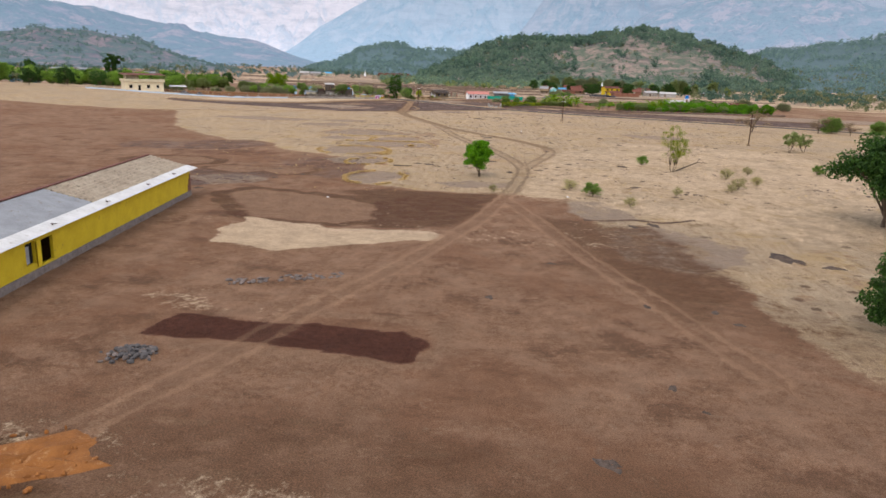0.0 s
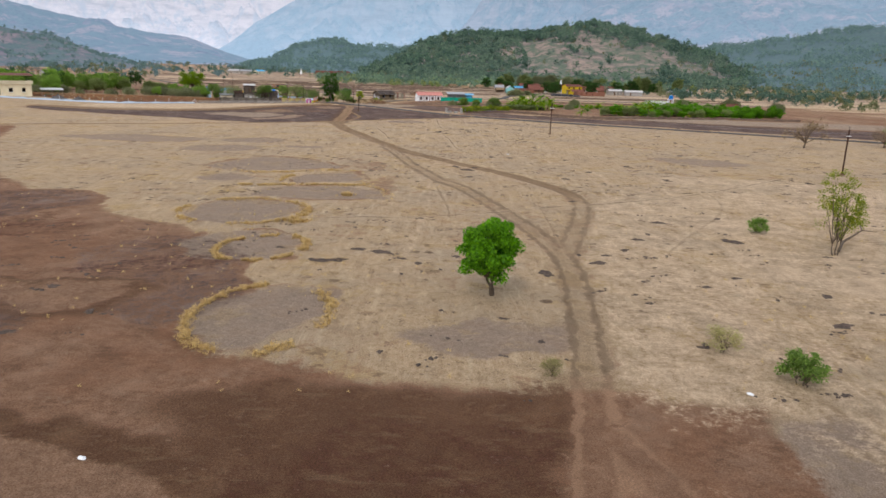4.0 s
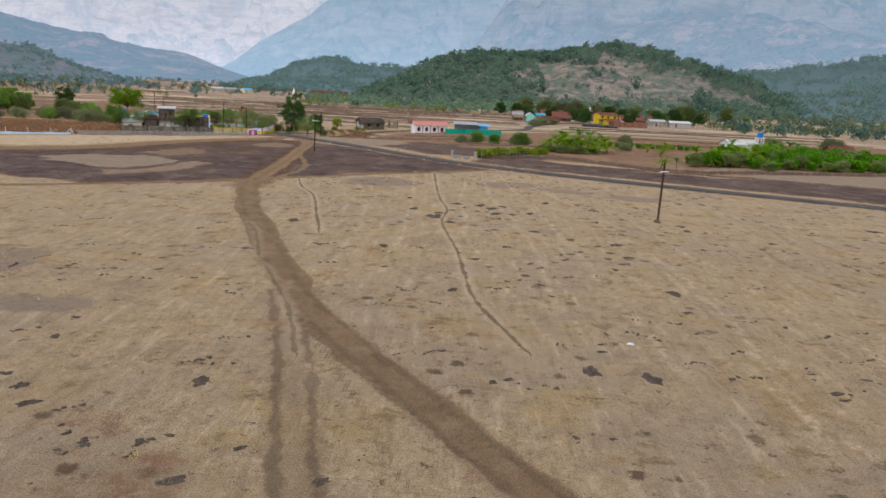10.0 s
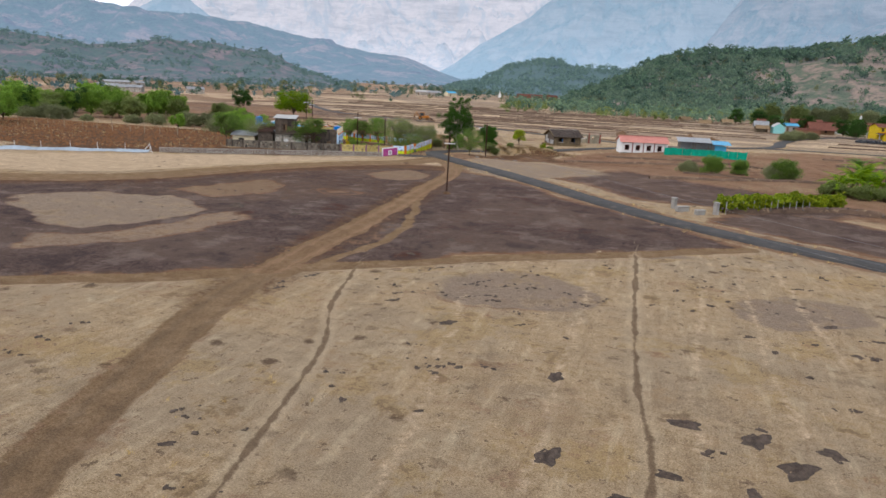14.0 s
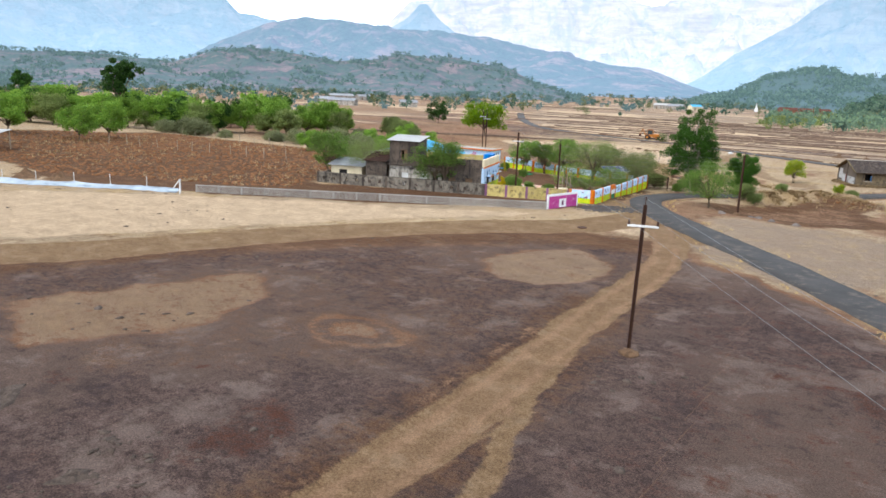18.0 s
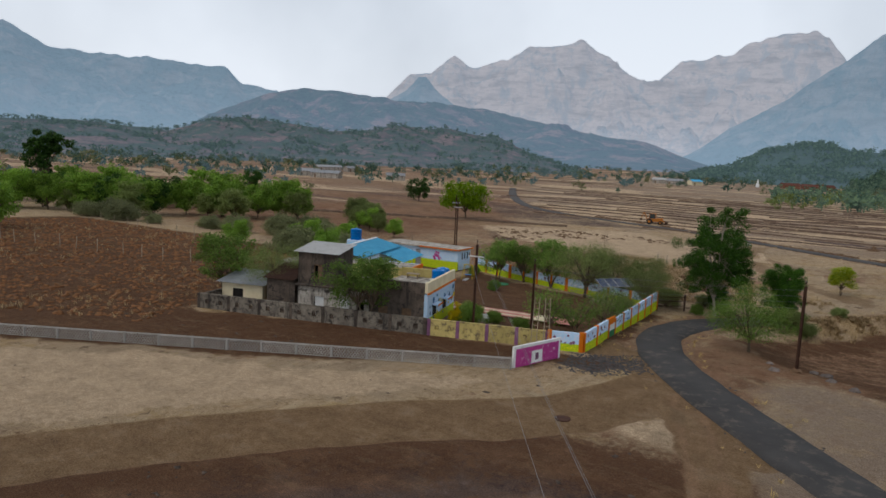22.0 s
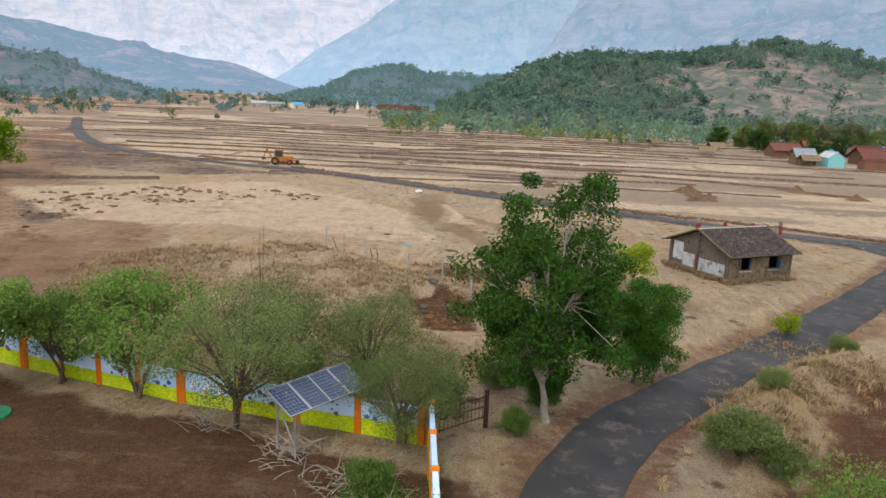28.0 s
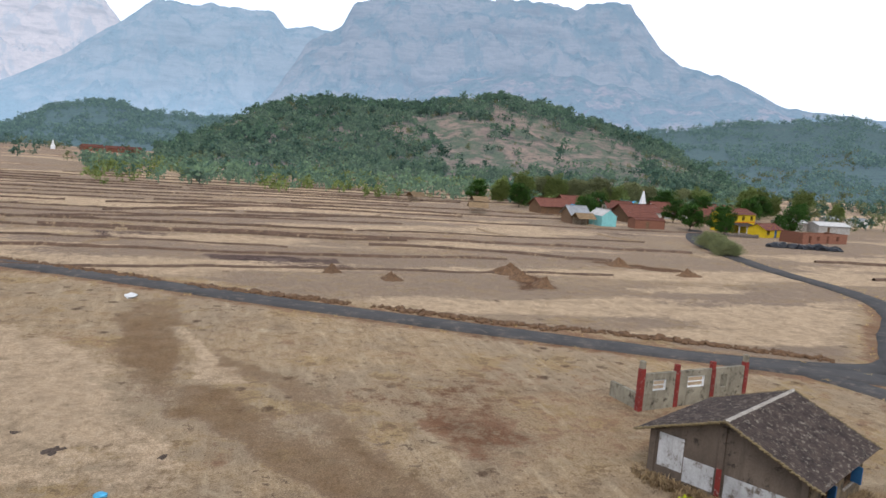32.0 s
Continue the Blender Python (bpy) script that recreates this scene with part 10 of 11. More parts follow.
HEAPS_C = ((18.5, 85.5, 0.5), (-3.7, 137.9, 1.2), (46.9, 126.9, 1.4), (48.5, 124.4, 1), (24.3, 127.2, 0.6), (-23.2, 95.4, 0.6), (-22.6, 92.1, 0.7), (9, 91, 0.8), (7.1, 94.6, 0.5), (13.8, 124.5, 1.3), (9.7, 126.1, 1.2), (-5.7, 79.5, 0.8), (-22.1, 87.1, 0.7), (0.2, 115.6, 0.7), (4.7, 114.8, 0.6), (12, -60.5, 0.9), (17, -55.3, 0.4), (16, -52.8, 0.6), (21.2, -40.3, 0.7), (22.2, -42.3, 0.6), (16.9, -39.8, 0.4), (19.8, -13.9, 1.2), (22, -12.8, 0.9), (31.8, -25.4, 1.4), (30.9, -24.4, 1.6), (34, -27, 1.2), (6.4, -40, 0.6), (11, -30, 0.5))
HEAPS_D = ((-59.7, 306.8, 0.8), (-56.3, 304.2, 0.9), (-47.6, 179.5, 1.6), (-40, 178.7, 1), (-22.3, 175.5, 1.2), (-67.3, 315.6, 1.2), (-59.9, 309.5, 0.8), (-57.5, 308.4, 0.5), (-52.1, 305.4, 0.9), (-62.3, 314.4, 0.5), (-56.1, 306.1, 0.6), (-69.5, 318, 0.4), (-70.5, 314.5, 0.4), (-53.2, 303.6, 0.7), (26, 18, 0.9), (24, 12, 0.8), (31, 8, 0.9), (28, 5.5, 0.7), (36, 12, 0.8), (13.5, 52, 0.6), (20, 66, 0.8), (27, 84, 1.1), (31, 86, 1.2), (40, 82, 1), (-12, 72, 0.8), (-26, 14.6, 1.1), (-24, 6.5, 1), (-30, -4, 1))
for x, y, s in HEAPS_A + HEAPS_B + HEAPS_C + HEAPS_D:
    heap_at(x, y, s)
for k in range(150):
    x, y = rngs.uniform(-24, 66), rngs.uniform(4, 172)
    if min(float(to_line(np.float64(x), np.float64(y), p)) for p, _ in TRACKS) > 2 and to_line(np.float64(x), np.float64(y), ROAD_1[::4]) > 3:
        heap_at(x, y, rngs.uniform(0.3, 0.75) if rngs.random() < 0.75 else rngs.uniform(0.8, 1.2))


def scatter_lumps(name, spots, material, label, flat=0.55):
    """Many small uneven clods, as one mesh."""
    t = (1 + 5 ** 0.5) / 2
    base = np.array([(-1, t, 0), (1, t, 0), (-1, -t, 0), (1, -t, 0), (0, -1, t), (0, 1, t), (0, -1, -t), (0, 1, -t), (t, 0, -1), (t, 0, 1), (-t, 0, -1), (-t, 0, 1)]) / 1.9
    tri = np.array([(0, 11, 5), (0, 5, 1), (0, 1, 7), (0, 7, 10), (0, 10, 11), (1, 5, 9), (5, 11, 4), (11, 10, 2), (10, 7, 6), (7, 1, 8), (3, 9, 4), (3, 4, 2), (3, 2, 6), (3, 6, 8), (3, 8, 9), (4, 9, 5), (2, 4, 11), (6, 2, 10), (8, 6, 7), (9, 8, 1)])
    gen = np.random.default_rng(len(spots))
    verts, faces = [], []
    for k, (x, y, z, s) in enumerate(spots):
        a = gen.uniform(0, 6.3)
        v = base * (1 + 0.35 * gen.normal(size=(12, 1))) * s * (gen.uniform(0.7, 1.6), 1.0, flat)
        v = np.stack([v[:, 0] * math.cos(a) - v[:, 1] * math.sin(a) + x, v[:, 0] * math.sin(a) + v[:, 1] * math.cos(a) + y, v[:, 2] + z], -1)
        verts.append(v)
        faces.append(tri + 12 * k)
    ob = new(name, fast_mesh(name, np.concatenate(verts), np.concatenate(faces), material))
    return tagged(ob, label, "clods", kind="stuff")


def clear_of_paths(x, y, gap=1.2):
    p, q = np.float64(x), np.float64(y)
    return to_line(p, q, ROAD_1[::4]) > 2.6 and all(to_line(p, q, pts) > half + gap * 0.3 for pts, half in TRACKS)


spots = []
for k in range(2600):
    x, y = rngs.uniform(-45, 70), rngs.uniform(0, 185)
    if noise.noise((x * 0.09, y * 0.09, 4)) > rngs.uniform(-0.3, 0.6) and clear_of_paths(x, y):
        a = rngs.gauss(0.3, 0.5)
        for j in range(rngs.randint(1, 9)):
            d = rngs.gauss(0, 0.5)
            u, v = x + d * math.cos(a) + rngs.gauss(0, 0.1), y + d * math.sin(a) + rngs.gauss(0, 0.1)
            spots.append((u, v, land(u, v), rngs.uniform(0.05, 0.16)))
for k in range(3200):
    x, y = rngs.uniform(-90, 10), rngs.uniform(158, 234)
    if noise.noise((x * 0.08, y * 0.08, 6)) > rngs.uniform(-0.2, 0.6) and clear_of_paths(x, y):
        spots.append((x, y, land(x, y), 0.04 + 0.16 * rngs.random() ** 2.5))
scatter_lumps("dark_clods", spots, M["ash"], "scattered dark clods and dung on the dry field", 0.4)
spots = []
for k in range(8000):
    x, y = rngs.uniform(-165, -84), rngs.uniform(206, 266)
    if in_polygon(np.float64(x), np.float64(y), [(-86, 231), (-82, 226), (-112, 210), (-160, 212), (-170, 262), (-120, 268), (-92, 262)]) > 0:
        spots.append((x, y, land(x, y), rngs.uniform(0.08, 0.3)))
for cx, cy, rx, ry in ((-59.4, 288, 2.4, 3.0), (-54.2, 290.6, 2.4, 1.3), (-58.6, 299.6, 2.8, 1.5), (-33, 279.5, 5, 3), (-51.4, 294.4, 1.5, 1.3)):
    for k in range(70):
        x, y = rngs.gauss(cx, rx * 0.5), rngs.gauss(cy, ry * 0.5)
        spots.append((x, y, land(x, y), rngs.uniform(0.06, 0.22)))
scatter_lumps("red_clods", spots, M["redclod"], "broken clods of ploughed red soil")
# Turned earth along the far road, and the heaps beyond it.
spots, line = [], smooth_line([(-120, 388.5), (-85.5, 370.5), (-73, 363), (-61.6, 355.6), (-51.6, 350.6), (-41.5, 344.8), (-35.7, 341.3), (-25, 336.8), (-10, 328.6)], 0.5)
for x, y in line:
    if noise.noise((x * 0.16, y * 0.16, 1)) > -0.35:
        for j in range(5):
            u, v = x + rngs.gauss(0, 0.35), y + rngs.gauss(0.4, 0.4)
            spots.append((u, v, land(u, v) + 0.05, rngs.uniform(0.12, 0.42)))
for k in range(1500):
    x, y = rngs.uniform(-118, -76), rngs.uniform(306, 346)
    if in_polygon(np.float64(x), np.float64(y), [(-118, 326), (-103, 308), (-100, 320), (-88, 338), (-80, 333), (-78, 339), (-90, 344), (-108, 341)]) > 0 and noise.noise((x * 0.16, y * 0.3, 5)) > rngs.uniform(-0.25, 0.35):
        spots.append((x, y, land(x, y), rngs.uniform(0.1, 0.42)))
scatter_lumps("roadside_spoil", spots, M["clod"], "line of dug brown earth along the road", 0.6)
for x, y, s in ((-48.1, 368.1, 1.1), (-41.6, 363.3, 1.1), (-24, 370, 1.6), (-22.5, 361, 1.4), (-24, 365.5, 1.2), (-2, 380, 1.4), (5, 372, 1.2), (-108, 207, 1.2), (-104, 209, 1.0), (-128, 203.5, 1.6), (-122, 204.5, 1.4)):
    h = thing("earth_heap", x, y, None, rngs.uniform(0, 360), "small heap of dug brown earth", "heap", "earth heaps")
    bm = mound(x, 1.3 * s, 1.0 * s, 0.5, peak=True)
    part("soil", bm, M["gravel"] if x < -115 else M["clod"], h)

# Low banks between the rice fields.
def bund(verts, faces, points, width, height, seed):
    line = smooth_line(points, 2.4)
    for k, (x, y) in enumerate(line):
        ax, ay = line[max(k - 1, 0)]
        bx, by = line[min(k + 1, len(line) - 1)]
        t = Vector((bx - ax, by - ay)).normalized()
        j = noise.noise((x * 0.12, y * 0.12, seed))
        x, y = x + t.y * 1.1 * j, y - t.x * 1.1 * j
        n = len(verts)
        for off, h in ((-0.9, -0.25), (-0.45, 0.75), (0.0, 1.0), (0.5, 0.7), (1.0, -0.25)):
            q = noise.noise((x * 0.7, y * 0.7, off + seed))
            verts.append((x + t.y * width * off * (1 + 0.4 * q), y - t.x * width * off * (1 + 0.4 * q), land(x, y) + height * h * (1 + 0.5 * q)))
        if k:
            faces += [(n - 5 + s, n - 4 + s, n + s + 1, n + s) for s in range(4)]


def one_bund(pts, width, height, seed, label="dark earth bank between bare rice fields"):
    v, f = [], []
    bund(v, f, pts, width, height, seed)
    tagged(mesh_object("field_bund", v, f, M["bund_earth"], True), label, "bund", "field banks")


rngb = random.Random(5)
verts, faces, pale_v, pale_f = [], [], [], []
rows_of = []
v = 372.0
while v < 700:
    u = -330.0 + rngb.uniform(0, 40)
    while u < 330:
        length = rngb.uniform(35, 120)
        pts = []
        for k in range(5):
            x = u + length * k / 4
            y = v + 0.035 * x * (1 if x > -40 else 0.5) + 7 * noise.noise((x * 0.012, v * 0.02, 2)) + 2.5 * noise.noise((x * 0.05, v * 0.1, 7))
            pts.append((x, y))
        mid = pts[2]
        inside = in_polygon(np.float64(mid[0]), np.float64(mid[1]), [(-9, 332), (-30, 343), (-56, 360), (-86, 379), (-120, 394), (-150, 414), (-190, 460), (-260, 600), (-330, 720), (330, 720), (120, 560), (60, 520), (20, 470), (16, 420), (10, 380), (4, 352)])
        if inside > 6 and math.hypot(mid[0] - END[0], mid[1] - END[1]) < 300 + 250 * (abs(mid[0] + 60) > 190):
            one_bund(pts, rngb.uniform(0.22, 0.42), rngb.uniform(0.25, 0.42), v)
            rows_of.append(pts)
        u += length + rngb.choice((0.5, 2, 8, 20))
    v += rngb.uniform(7, 13) * (1 + max(0, v - 420) / 500)
for a, b in (((-97, 415), (-28, 444)), ((-90, 406), (24, 399)), ((-39, 395), (-1, 384)), ((-85, 433), (-36, 469))):
    one_bund([a, ((a[0] + b[0]) / 2, (a[1] + b[1]) / 2 + 2), b], 0.45, 0.42, 3)
for pts in rows_of:
    for k in range(rngb.randint(0, 2)):
        x, y = pts[rngb.randint(0, 4)]
        bund(pale_v, pale_f, [(x, y), (x + rngb.uniform(-3, 3), y + 5), (x + rngb.uniform(-5, 5), y + rngb.uniform(8, 13))], 0.5, 0.3, x)
for name, vv, ff, mat, label in (("cross_bunds", pale_v, pale_f, M["dry_earth"], "pale grassy cross banks in the rice fields"),):
    tagged(mesh_object(name, vv, ff, mat, True), label, "bunds", kind="stuff")
# Banks and dug edges in the nearer fields.
for pts, w, h in (([(15.2, -12.8), (17.6, -12.3), (20.3, -10.7), (23, -11.4), (27, -9.5)], 0.25, 0.14), ([(-200, 300), (-150, 330), (-110, 350)], 0.7, 0.5),
                  ([(24, 200), (60, 190), (110, 172)], 0.5, 0.3), ([(-8, 236), (6, 243), (20, 258)], 0.5, 0.4), ([(-26, 262), (-10, 270), (10, 274)], 0.5, 0.4), ([(-20, 284), (-6, 281), (20, 282)], 0.5, 0.4), ([(30, 300), (60, 296), (110, 304)], 0.5, 0.5),
                  ([(30, 318), (70, 322), (130, 318)], 0.5, 0.5), ([(40, 372), (80, 376), (150, 372)], 0.6, 0.5), ([(46, 392), (90, 390), (170, 398)], 0.6, 0.5), ([(-3, 251), (10, 251), (24, 256), (27, 262)], 0.4, 0.3)):
    one_bund(pts, w * 0.8, h, pts[0][0], "crumbling dark earth bank at a field edge")

# Dry grass.
def tufts(name, spots, blades, label, material):
    gen = np.random.default_rng(len(spots))
    p = np.repeat(np.array(spots), blades, 0)
    n = len(p)
    a, lean = gen.uniform(0, 6.283, n), gen.uniform(0.3, 1.3, n)
    h = p[:, 3] * gen.uniform(0.5, 1.15, n)
    root = p[:, :3] + np.stack([gen.normal(0, 0.22, n) * p[:, 3], gen.normal(0, 0.22, n) * p[:, 3], np.full(n, -0.03)], -1)
    out = np.stack([np.cos(a), np.sin(a), np.zeros(n)], -1)
    side = np.stack([-np.sin(a), np.cos(a), np.zeros(n)], -1) * (0.045 * h)[:, None]
    mid = root + out * (0.35 * h * lean)[:, None] + np.array((0, 0, 1.0)) * (0.62 * h)[:, None]
    tip = root + out * (h * lean)[:, None] + np.array((0, 0, 1.0)) * (h * (1 - 0.35 * lean))[:, None]
    verts = np.stack([root - side, root + side, mid + side * 0.8, mid - side * 0.8, tip + side * 0.1, tip - side * 0.1], 1).reshape(-1, 3)
    k = np.arange(n)[:, None] * 6
    faces = np.concatenate([k + np.array((0, 1, 2, 3)), k + np.array((3, 2, 4, 5))], 0)
    ob = new(name, fast_mesh(name, verts, faces, material))
    return tagged(ob, label, "grass", kind="stuff")


spots = []
while len(spots) < 5200:
    x, y = rngs.uniform(-90, -48), rngs.uniform(275, 312)
    d = float(in_polygon(np.float64(x), np.float64(y), BANK))
    if d > -1.2 and noise.noise((x * 0.22, y * 0.22, 2)) > rngs.uniform(-0.5, 0.45) and in_polygon(np.float64(x), np.float64(y), SCAR) < 0.1:
        spots.append((x, y, land(x, y), rngs.uniform(0.15, 0.5)))
for cx, cy, r, m in ((-53.7, 296.7, 1.2, 90), (-50.5, 297, 1.0, 40), (-58.6, 297.2, 1.8, 110), (-54.5, 293.4, 2.0, 160), (-33, 280, 4.5, 260), (-61, 302.5, 1.5, 40), (-46, 291, 2.5, 60), (-36, 287, 3.0, 90), (-42.3, 273.6, 1.9, 260), (-40, 277.4, 2.0, 280), (-36.6, 281.4, 2.2, 260)):
    for k in range(m):
        x, y = rngs.gauss(cx, r * 0.6), rngs.gauss(cy, r * 0.45)
        spots.append((x, y, land(x, y), rngs.uniform(0.2, 0.6)))
tufts("bank_grass", spots, 16, "long dry tussock grass on the bank", M["dry_grass"])
spots = []
for cx, cy, rx, ry in ((-21, 40.5, 5.8, 5.6), (-15.4, 26.3, 3.2, 4.0), (-11.2, 10.6, 3.7, 5.6)):
    for k in range(800):
        a = rngs.uniform(0, 6.283)
        if noise.noise((2 * math.cos(a) + cx, 2 * math.sin(a), cy)) < -0.1:
            continue
        r = rngs.gauss(1.1, 0.05)
        x, y = cx + rx * r * math.cos(a), cy + ry * r * math.sin(a)
        spots.append((x, y, land(x, y), rngs.uniform(0.12, 0.38)))
for k in range(4200):
    x, y = rngs.uniform(-48, 64), rngs.uniform(0, 142)
    if noise.noise((x * 0.07, y * 0.07, 9)) > rngs.uniform(-0.2, 0.5) and clear_of_paths(x, y):
        spots.append((x, y, land(x, y), rngs.uniform(0.1, 0.3)))
for pts, m, wide in (([(-26, 56.2), (-20.6, 56.5), (-16, 57.2), (-12.9, 57.8), (-10.9, 58.9)], 420, 0.28), ([(-22, 60), (-21.8, 62.8), (-21, 66)], 130, 0.3), ([(-30, 66.6), (-24, 67), (-18, 70.5), (-13, 71)], 180, 0.25), ([(-10.4, 57.5), (-8.6, 55.5), (-7, 49)], 60, 0.4)):
    line = smooth_line(pts, 0.3)
    for k in range(m):
        x, y = line[rngs.randrange(len(line))]
        if noise.noise((x * 0.6, y * 0.6, 3)) > -0.25:
            x, y = x + rngs.gauss(0, wide), y + rngs.gauss(0, wide)
            spots.append((x, y, land(x, y), rngs.uniform(0.15, 0.42)))
for k in range(50):
    x, y = rngs.gauss(-12.1, 0.35), rngs.gauss(51.5, 0.3)
    spots.append((x, y, land(x, y), rngs.uniform(0.3, 0.6)))
for k in range(60):
    x, y = rngs.gauss(-14.6, 0.5), rngs.gauss(36.5, 0.4)
    spots.append((x, y, land(x, y), rngs.uniform(0.25, 0.5)))
for line, m, off in ((ROAD_1[::2], 900, 2.9), (ROAD_2[::2], 500, 2.7)):
    for k in range(m):
        x, y = line[rngs.randrange(len(line))]
        if y < 400 and x > -160:
            x, y = x + rngs.choice((-1, 1)) * off + rngs.gauss(0, 0.6), y + rngs.gauss(0, 1.2)
            if to_line(np.float64(x), np.float64(y), line) > 2.1:
                spots.append((x, y, land(x, y), rngs.uniform(0.12, 0.4)))
brush = []
for k in range(420):
    a = rngs.random()
    u, v = rngs.choice(((-0.6 + 8.4 * a, -0.5), (-0.5, 8.4 * a), (-0.4, 8.4 * a)))
    u, v = (u + rngs.gauss(0, 0.35)) * 0.93, (v + rngs.gauss(0, 0.35)) * 0.93
    c, n = math.cos(radians(AXIS_B)), math.sin(radians(AXIS_B))
    x, y = -35.5 + u * c - v * n, 303.3 + u * n + v * c
    brush.append((x, y, land(x, y), rngs.uniform(0.2, 0.6)))
tufts("field_grass", spots, 12, "tufts of yellowed dry grass", M["gold_grass"])
tufts("wall_brush", brush, 14, "dead brown weeds along the foot of the old hall", M["dry_brush"])
spots = []
for k in range(2400):
    x, y = rngs.uniform(-165, -84), rngs.uniform(208, 268)
    if in_polygon(np.float64(x), np.float64(y), [(-86, 231), (-82, 226), (-112, 210), (-160, 212), (-170, 262), (-120, 268), (-92, 262)]) > 0 and noise.noise((x * 0.06, y * 0.06, 1)) > rngs.uniform(-0.2, 0.4):
        spots.append((x, y, land(x, y), rngs.uniform(0.25, 0.6)))
tufts("crop_stubble", spots, 9, "dry yellow stubble in the ploughed red field", M["dry_grass"])

# Fence stakes by the pit and across the western field.
for group, line, h in (("pit fence stakes", [(-72.4, 309.7), (-70.2, 307.6), (-67.8, 306), (-62.8, 300), (-60.7, 298.2), (-59.4, 295.5), (-58.3, 293.2), (-56.9, 291.3), (-55.7, 290.3)], 1.5),
                       ("field fence stakes", [(-139 + 3.2 * k, 234 + 1.1 * k + 0.4 * math.sin(k * 2)) for k in range(11)], 1.7), ("field fence stakes", [(-160 + 4.1 * k, 262 + 0.5 * math.sin(k)) for k in range(16)], 1.6)):
    for x, y in line:
        s = thing("fence_stake", x, y, None, rngs.uniform(0, 90), "pale weathered fence stake in dry grass", "stake", group)
        part("shaft", tubes(((0, 0, -0.3), (rngs.uniform(-0.12, 0.12), rngs.uniform(-0.12, 0.12), h + rngs.uniform(-0.15, 0.15)), 0.06, 0.05), sides=7), M["concrete"] if h == 1.5 else M["pole_wood"], s)
for x, y in ((-66.5, 303.8), (-66.0, 303.5), (-70.8, 307.5)):
    s = thing("stick", x, y, None, rngs.uniform(0, 360), "leaning dark stick by the fence", "stick", "dark sticks")
    part("shaft", tubes(((0, 0, -0.2), (0.45, 0.1, 1.1), 0.05, 0.03), sides=6), M["bark"], s)

# Fallen branch, rubble, stones, rubbish.
br = thing("fallen_branch", 33.4, 31.2, None, 52, "dead fallen branch lying in dry grass", "branch")
part("limb", tubes(((0, 0, 0.1), (3.2, 0.3, 0.35), 0.13, 0.11), ((3.2, 0.3, 0.35), (6.0, -0.6, 1.1), 0.11, 0.07), ((6.0, -0.6, 1.1), (8.4, 0.2, 1.5), 0.07, 0.03), ((3.2, 0.3, 0.35), (5.4, 1.6, 0.6), 0.08, 0.03), ((6.0, -0.6, 1.1), (7.4, -1.6, 0.9), 0.05, 0.02), ((8.0, 0.1, 1.45), (9.6, -0.3, 0.6), 0.04, 0.02), sides=7), M["bark"], br)
rub = thing("rubble_pile", -11.7, -53.2, None, 20, "low pile of broken stones and brick rubble", "rubble")
for k in range(120):
    x, y = rngs.gauss(0, 0.62), rngs.gauss(0, 0.45)
    s = rngs.uniform(0.07, 0.17)
    part("stone", lump(bmesh.new(), x, y, 0.06 + 0.35 * math.exp(-x * x / 2 - y * y) * rngs.random(), s * 1.2, s, s * 0.8, k, 1), M["gravel"] if k % 4 else M["stone"], rub)
clay_bank = thing("clay_heap", -10.8, -63.8, None, 30, "low spread of fresh orange clay", "heap")
part("soil", mound(5, 2.6, 0.22, 1.2), M["orange_clay"], clay_bank)
for k in range(60):
    r, a = 2.6 * rngs.random() ** 0.5, rngs.uniform(0, 6.283)
    part("clod", lump(bmesh.new(), r * math.cos(a) * 1.2, r * math.sin(a), 0.08, *(rngs.uniform(0.05, 0.16) for j in range(3)), k, 1), M["orange_clay"], clay_bank)
row = thing("stone_row", -11.7, -40.6, None, math.degrees(math.atan2(3.4, 7.5)), "row of stones along an old footing", "stones")
for k in range(70):
    s = rngs.uniform(0.07, 0.17)
    part("stone", lump(bmesh.new(), rngs.uniform(0, 8.2), rngs.choice((0, 0, 0.9, 0.9, 0.5)) + rngs.gauss(0, 0.12), 0.05, s * 1.3, s, s * 0.8, k, 1), M["stone"], row)
for x, y, s in ((-68.7, 350.7, 0.5), (14.4, 1.7, 0.13), (-13.6, -5.9, 0.12), (-60.2, 297.6, 0.28), (9, 96, 0.15), (-52.5, 293.6, 0.12), (-51.6, 292.6, 0.1), (-49.5, 293.8, 0.12)):
    b = thing("plastic_bag", x, y, None, rngs.uniform(0, 360), "crumpled white plastic bag on the ground", "bag", "thrown-away bags")
    part("film", lump(bmesh.new(), 0, 0, s * 0.3, s * 1.4, s, s * 0.5, x, 2), M["white"], b)
b = thing("plastic_bag", -64.4, 310.8, None, 0, "crumpled blue plastic bag on the ground", "bag", "thrown-away bags")
part("film", lump(bmesh.new(), 0, 0, 0.06, 0.3, 0.22, 0.1, 3, 2), M["blue_sheet"], b)
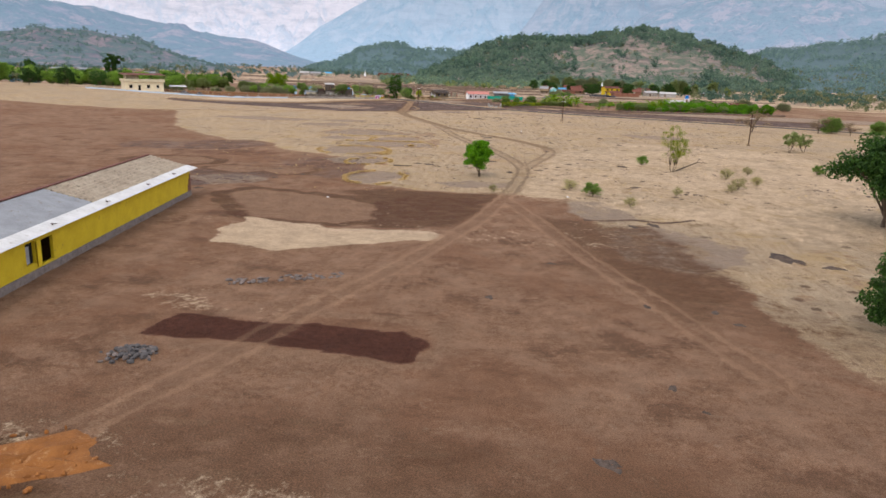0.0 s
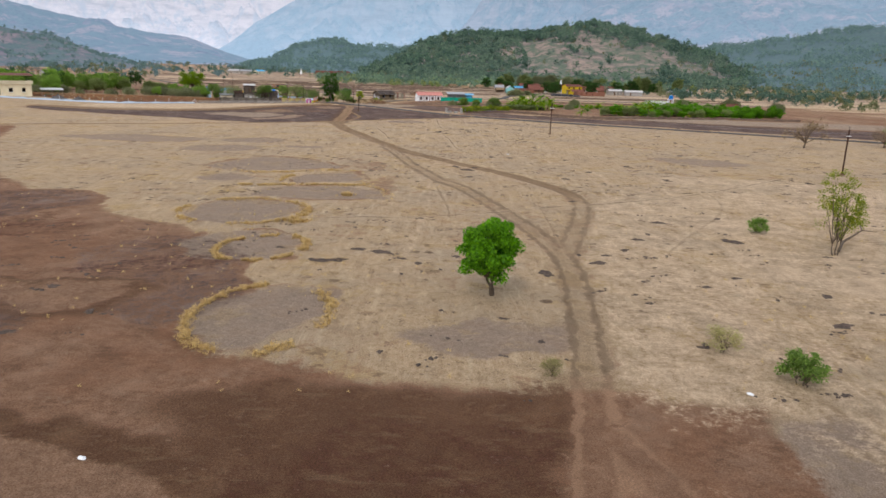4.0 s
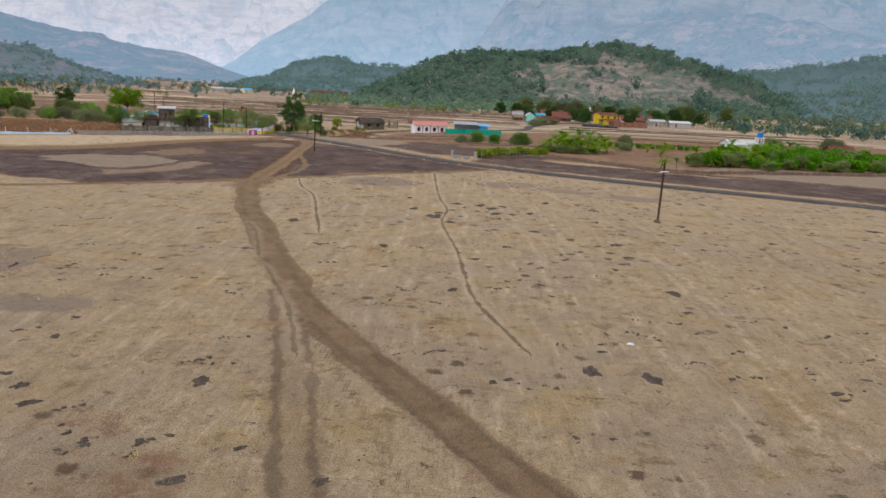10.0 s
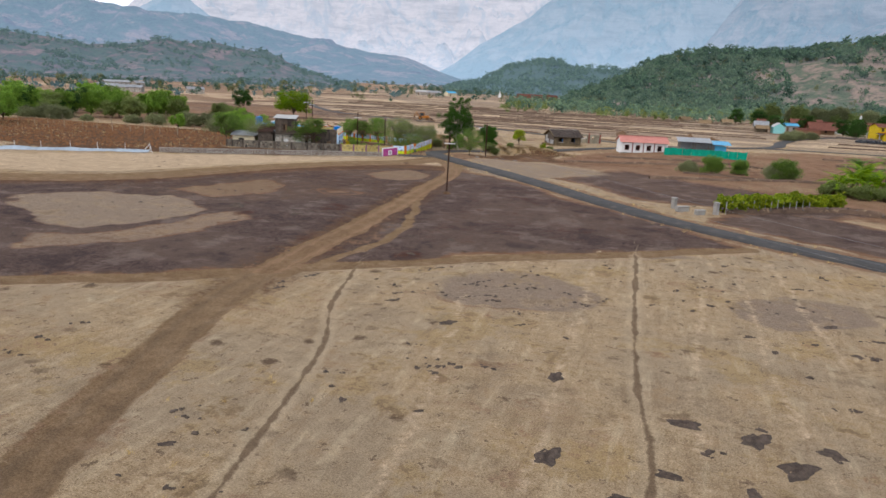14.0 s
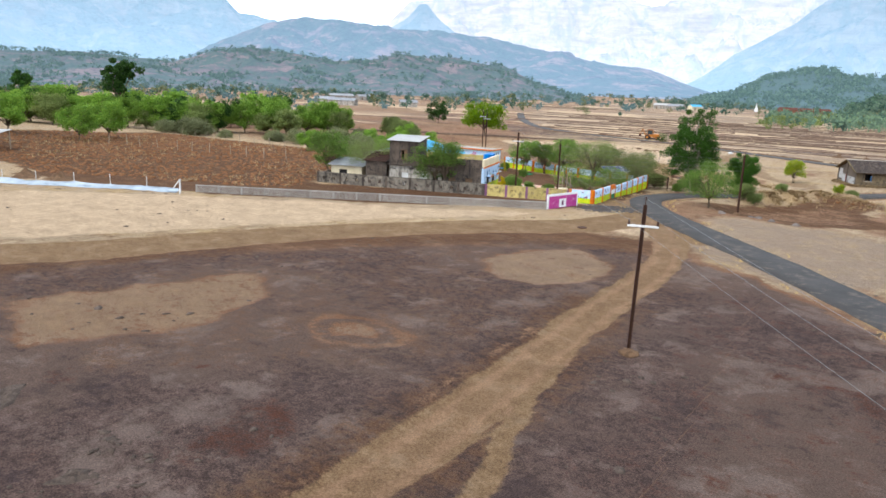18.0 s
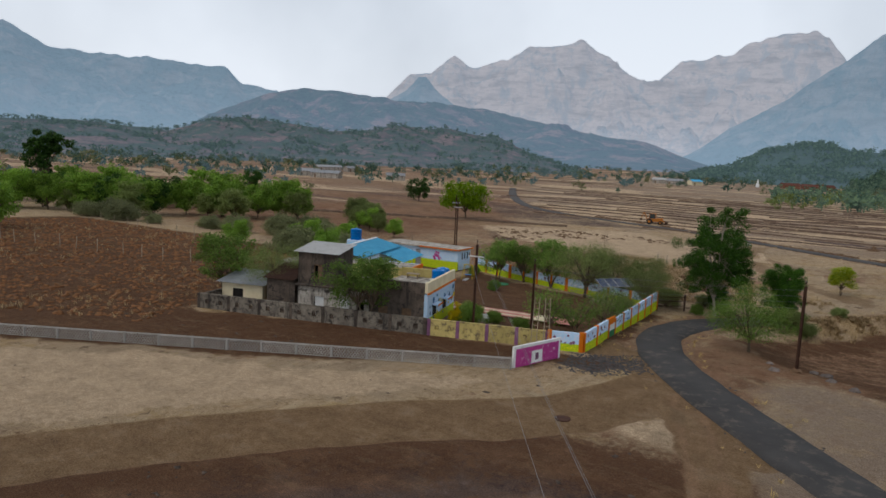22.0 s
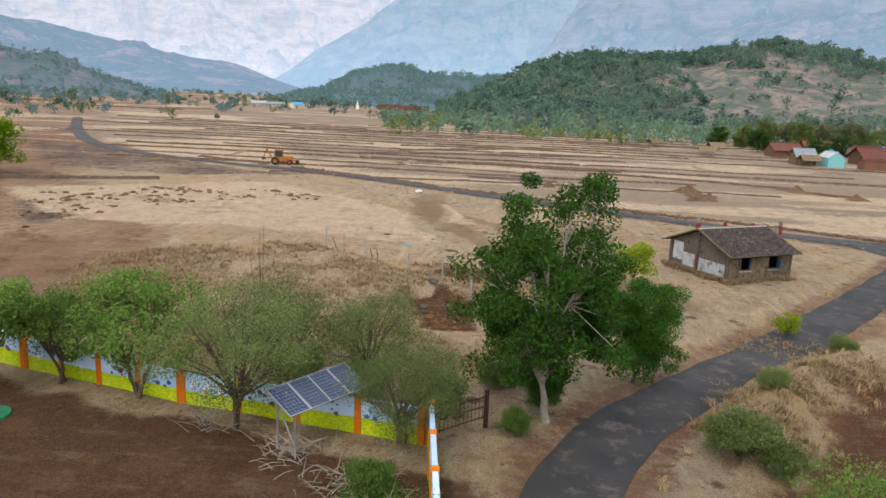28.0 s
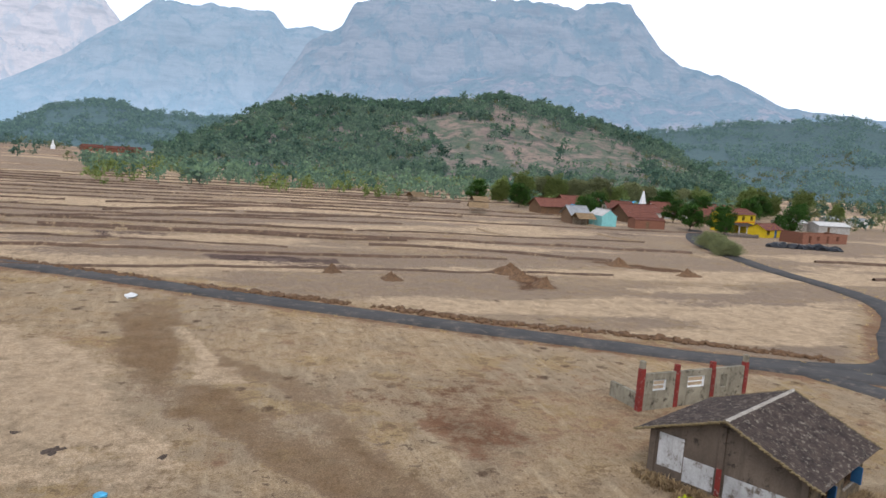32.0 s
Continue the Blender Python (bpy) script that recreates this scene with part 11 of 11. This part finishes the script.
for k, (x, y, s) in enumerate(((-61.9, 291.2, 0.55), (-60.2, 290.9, 0.3), (-58.6, 291.4, 0.28), (-60.0, 293.9, 0.35), (-38.4, 254.4, 0.4), (-39.4, 255.2, 0.3), (-41.5, 251.2, 0.35), (-37.6, 251.3, 0.3), (-42.4, 254.0, 0.25), (-35.9, 249.5, 0.3), (-33.4, 248.8, 0.35))):
    st = thing("boulder", x, y, None, 0, "rough grey-brown boulder half sunk in soil", "boulder", "boulders")
    part("body", lump(bmesh.new(), 0, 0, 0.1 * s, s * 1.2, s, s * 0.7, k, 2), M["stone"] if k else M["clod"], st)
gravel = []
for k in range(4200):
    x, y = rngs.uniform(-55, -47), rngs.uniform(237.5, 247.5)
    if in_polygon(np.float64(x), np.float64(y), [(-53, 238.6), (-54, 243), (-50, 246.7), (-48, 243), (-50, 239)]) > rngs.uniform(-0.6, 0.6):
        gravel.append((x, y, land(x, y), rngs.uniform(0.03, 0.1)))
for k in range(700):
    x, y = ROAD_1[rngs.randrange(len(ROAD_1))]
    if 190 < y < 350:
        x, y = x + rngs.choice((-1, 1)) * rngs.uniform(1.9, 3.4), y + rngs.uniform(-1, 1)
        gravel.append((x, y, land(x, y), rngs.uniform(0.03, 0.1)))
scatter_lumps("loose_gravel", gravel, M["gravel"], "loose dark road gravel")
pit = thing("drain_cover", -48, 229.9, None, 0, "dark rusty drain cover in the ground", "drain cover")
part("plate", tubes(((0, 0, -0.05), (0, 0, 0.05), 0.45, 0.45), sides=20), M["rust"], pit)

# Dead brush under the solar panels, and cut twigs along the painted wall.
for cx, cy, n, r in ((-59.6, 264.6, 90, 1.7), (-62.6, 266.6, 60, 1.4), (-57.6, 261.0, 60, 1.4), (-66.5, 268.6, 40, 1.2)):
    pile = thing("brush_pile", cx, cy, None, 0, "tangled pile of grey dead thorn branches", "brushwood", "brush piles")
    bm = bmesh.new()
    for k in range(n):
        x, y, a = rngs.gauss(0, r * 0.5), rngs.gauss(0, r * 0.5), rngs.uniform(0, 6.283)
        p = Vector((x, y, rngs.uniform(0, 0.35)))
        q = p + Vector((math.cos(a), math.sin(a), rngs.uniform(0.0, 0.9))) * rngs.uniform(0.5, 1.3)
        tube(bm, p, p.lerp(q, 0.55) + Vector((0, 0, 0.08)), 0.018, 0.013, 4)
        tube(bm, p.lerp(q, 0.55) + Vector((0, 0, 0.08)), q, 0.013, 0.005, 4)
    part("twigs", bm, M["bark_pale"], pile)
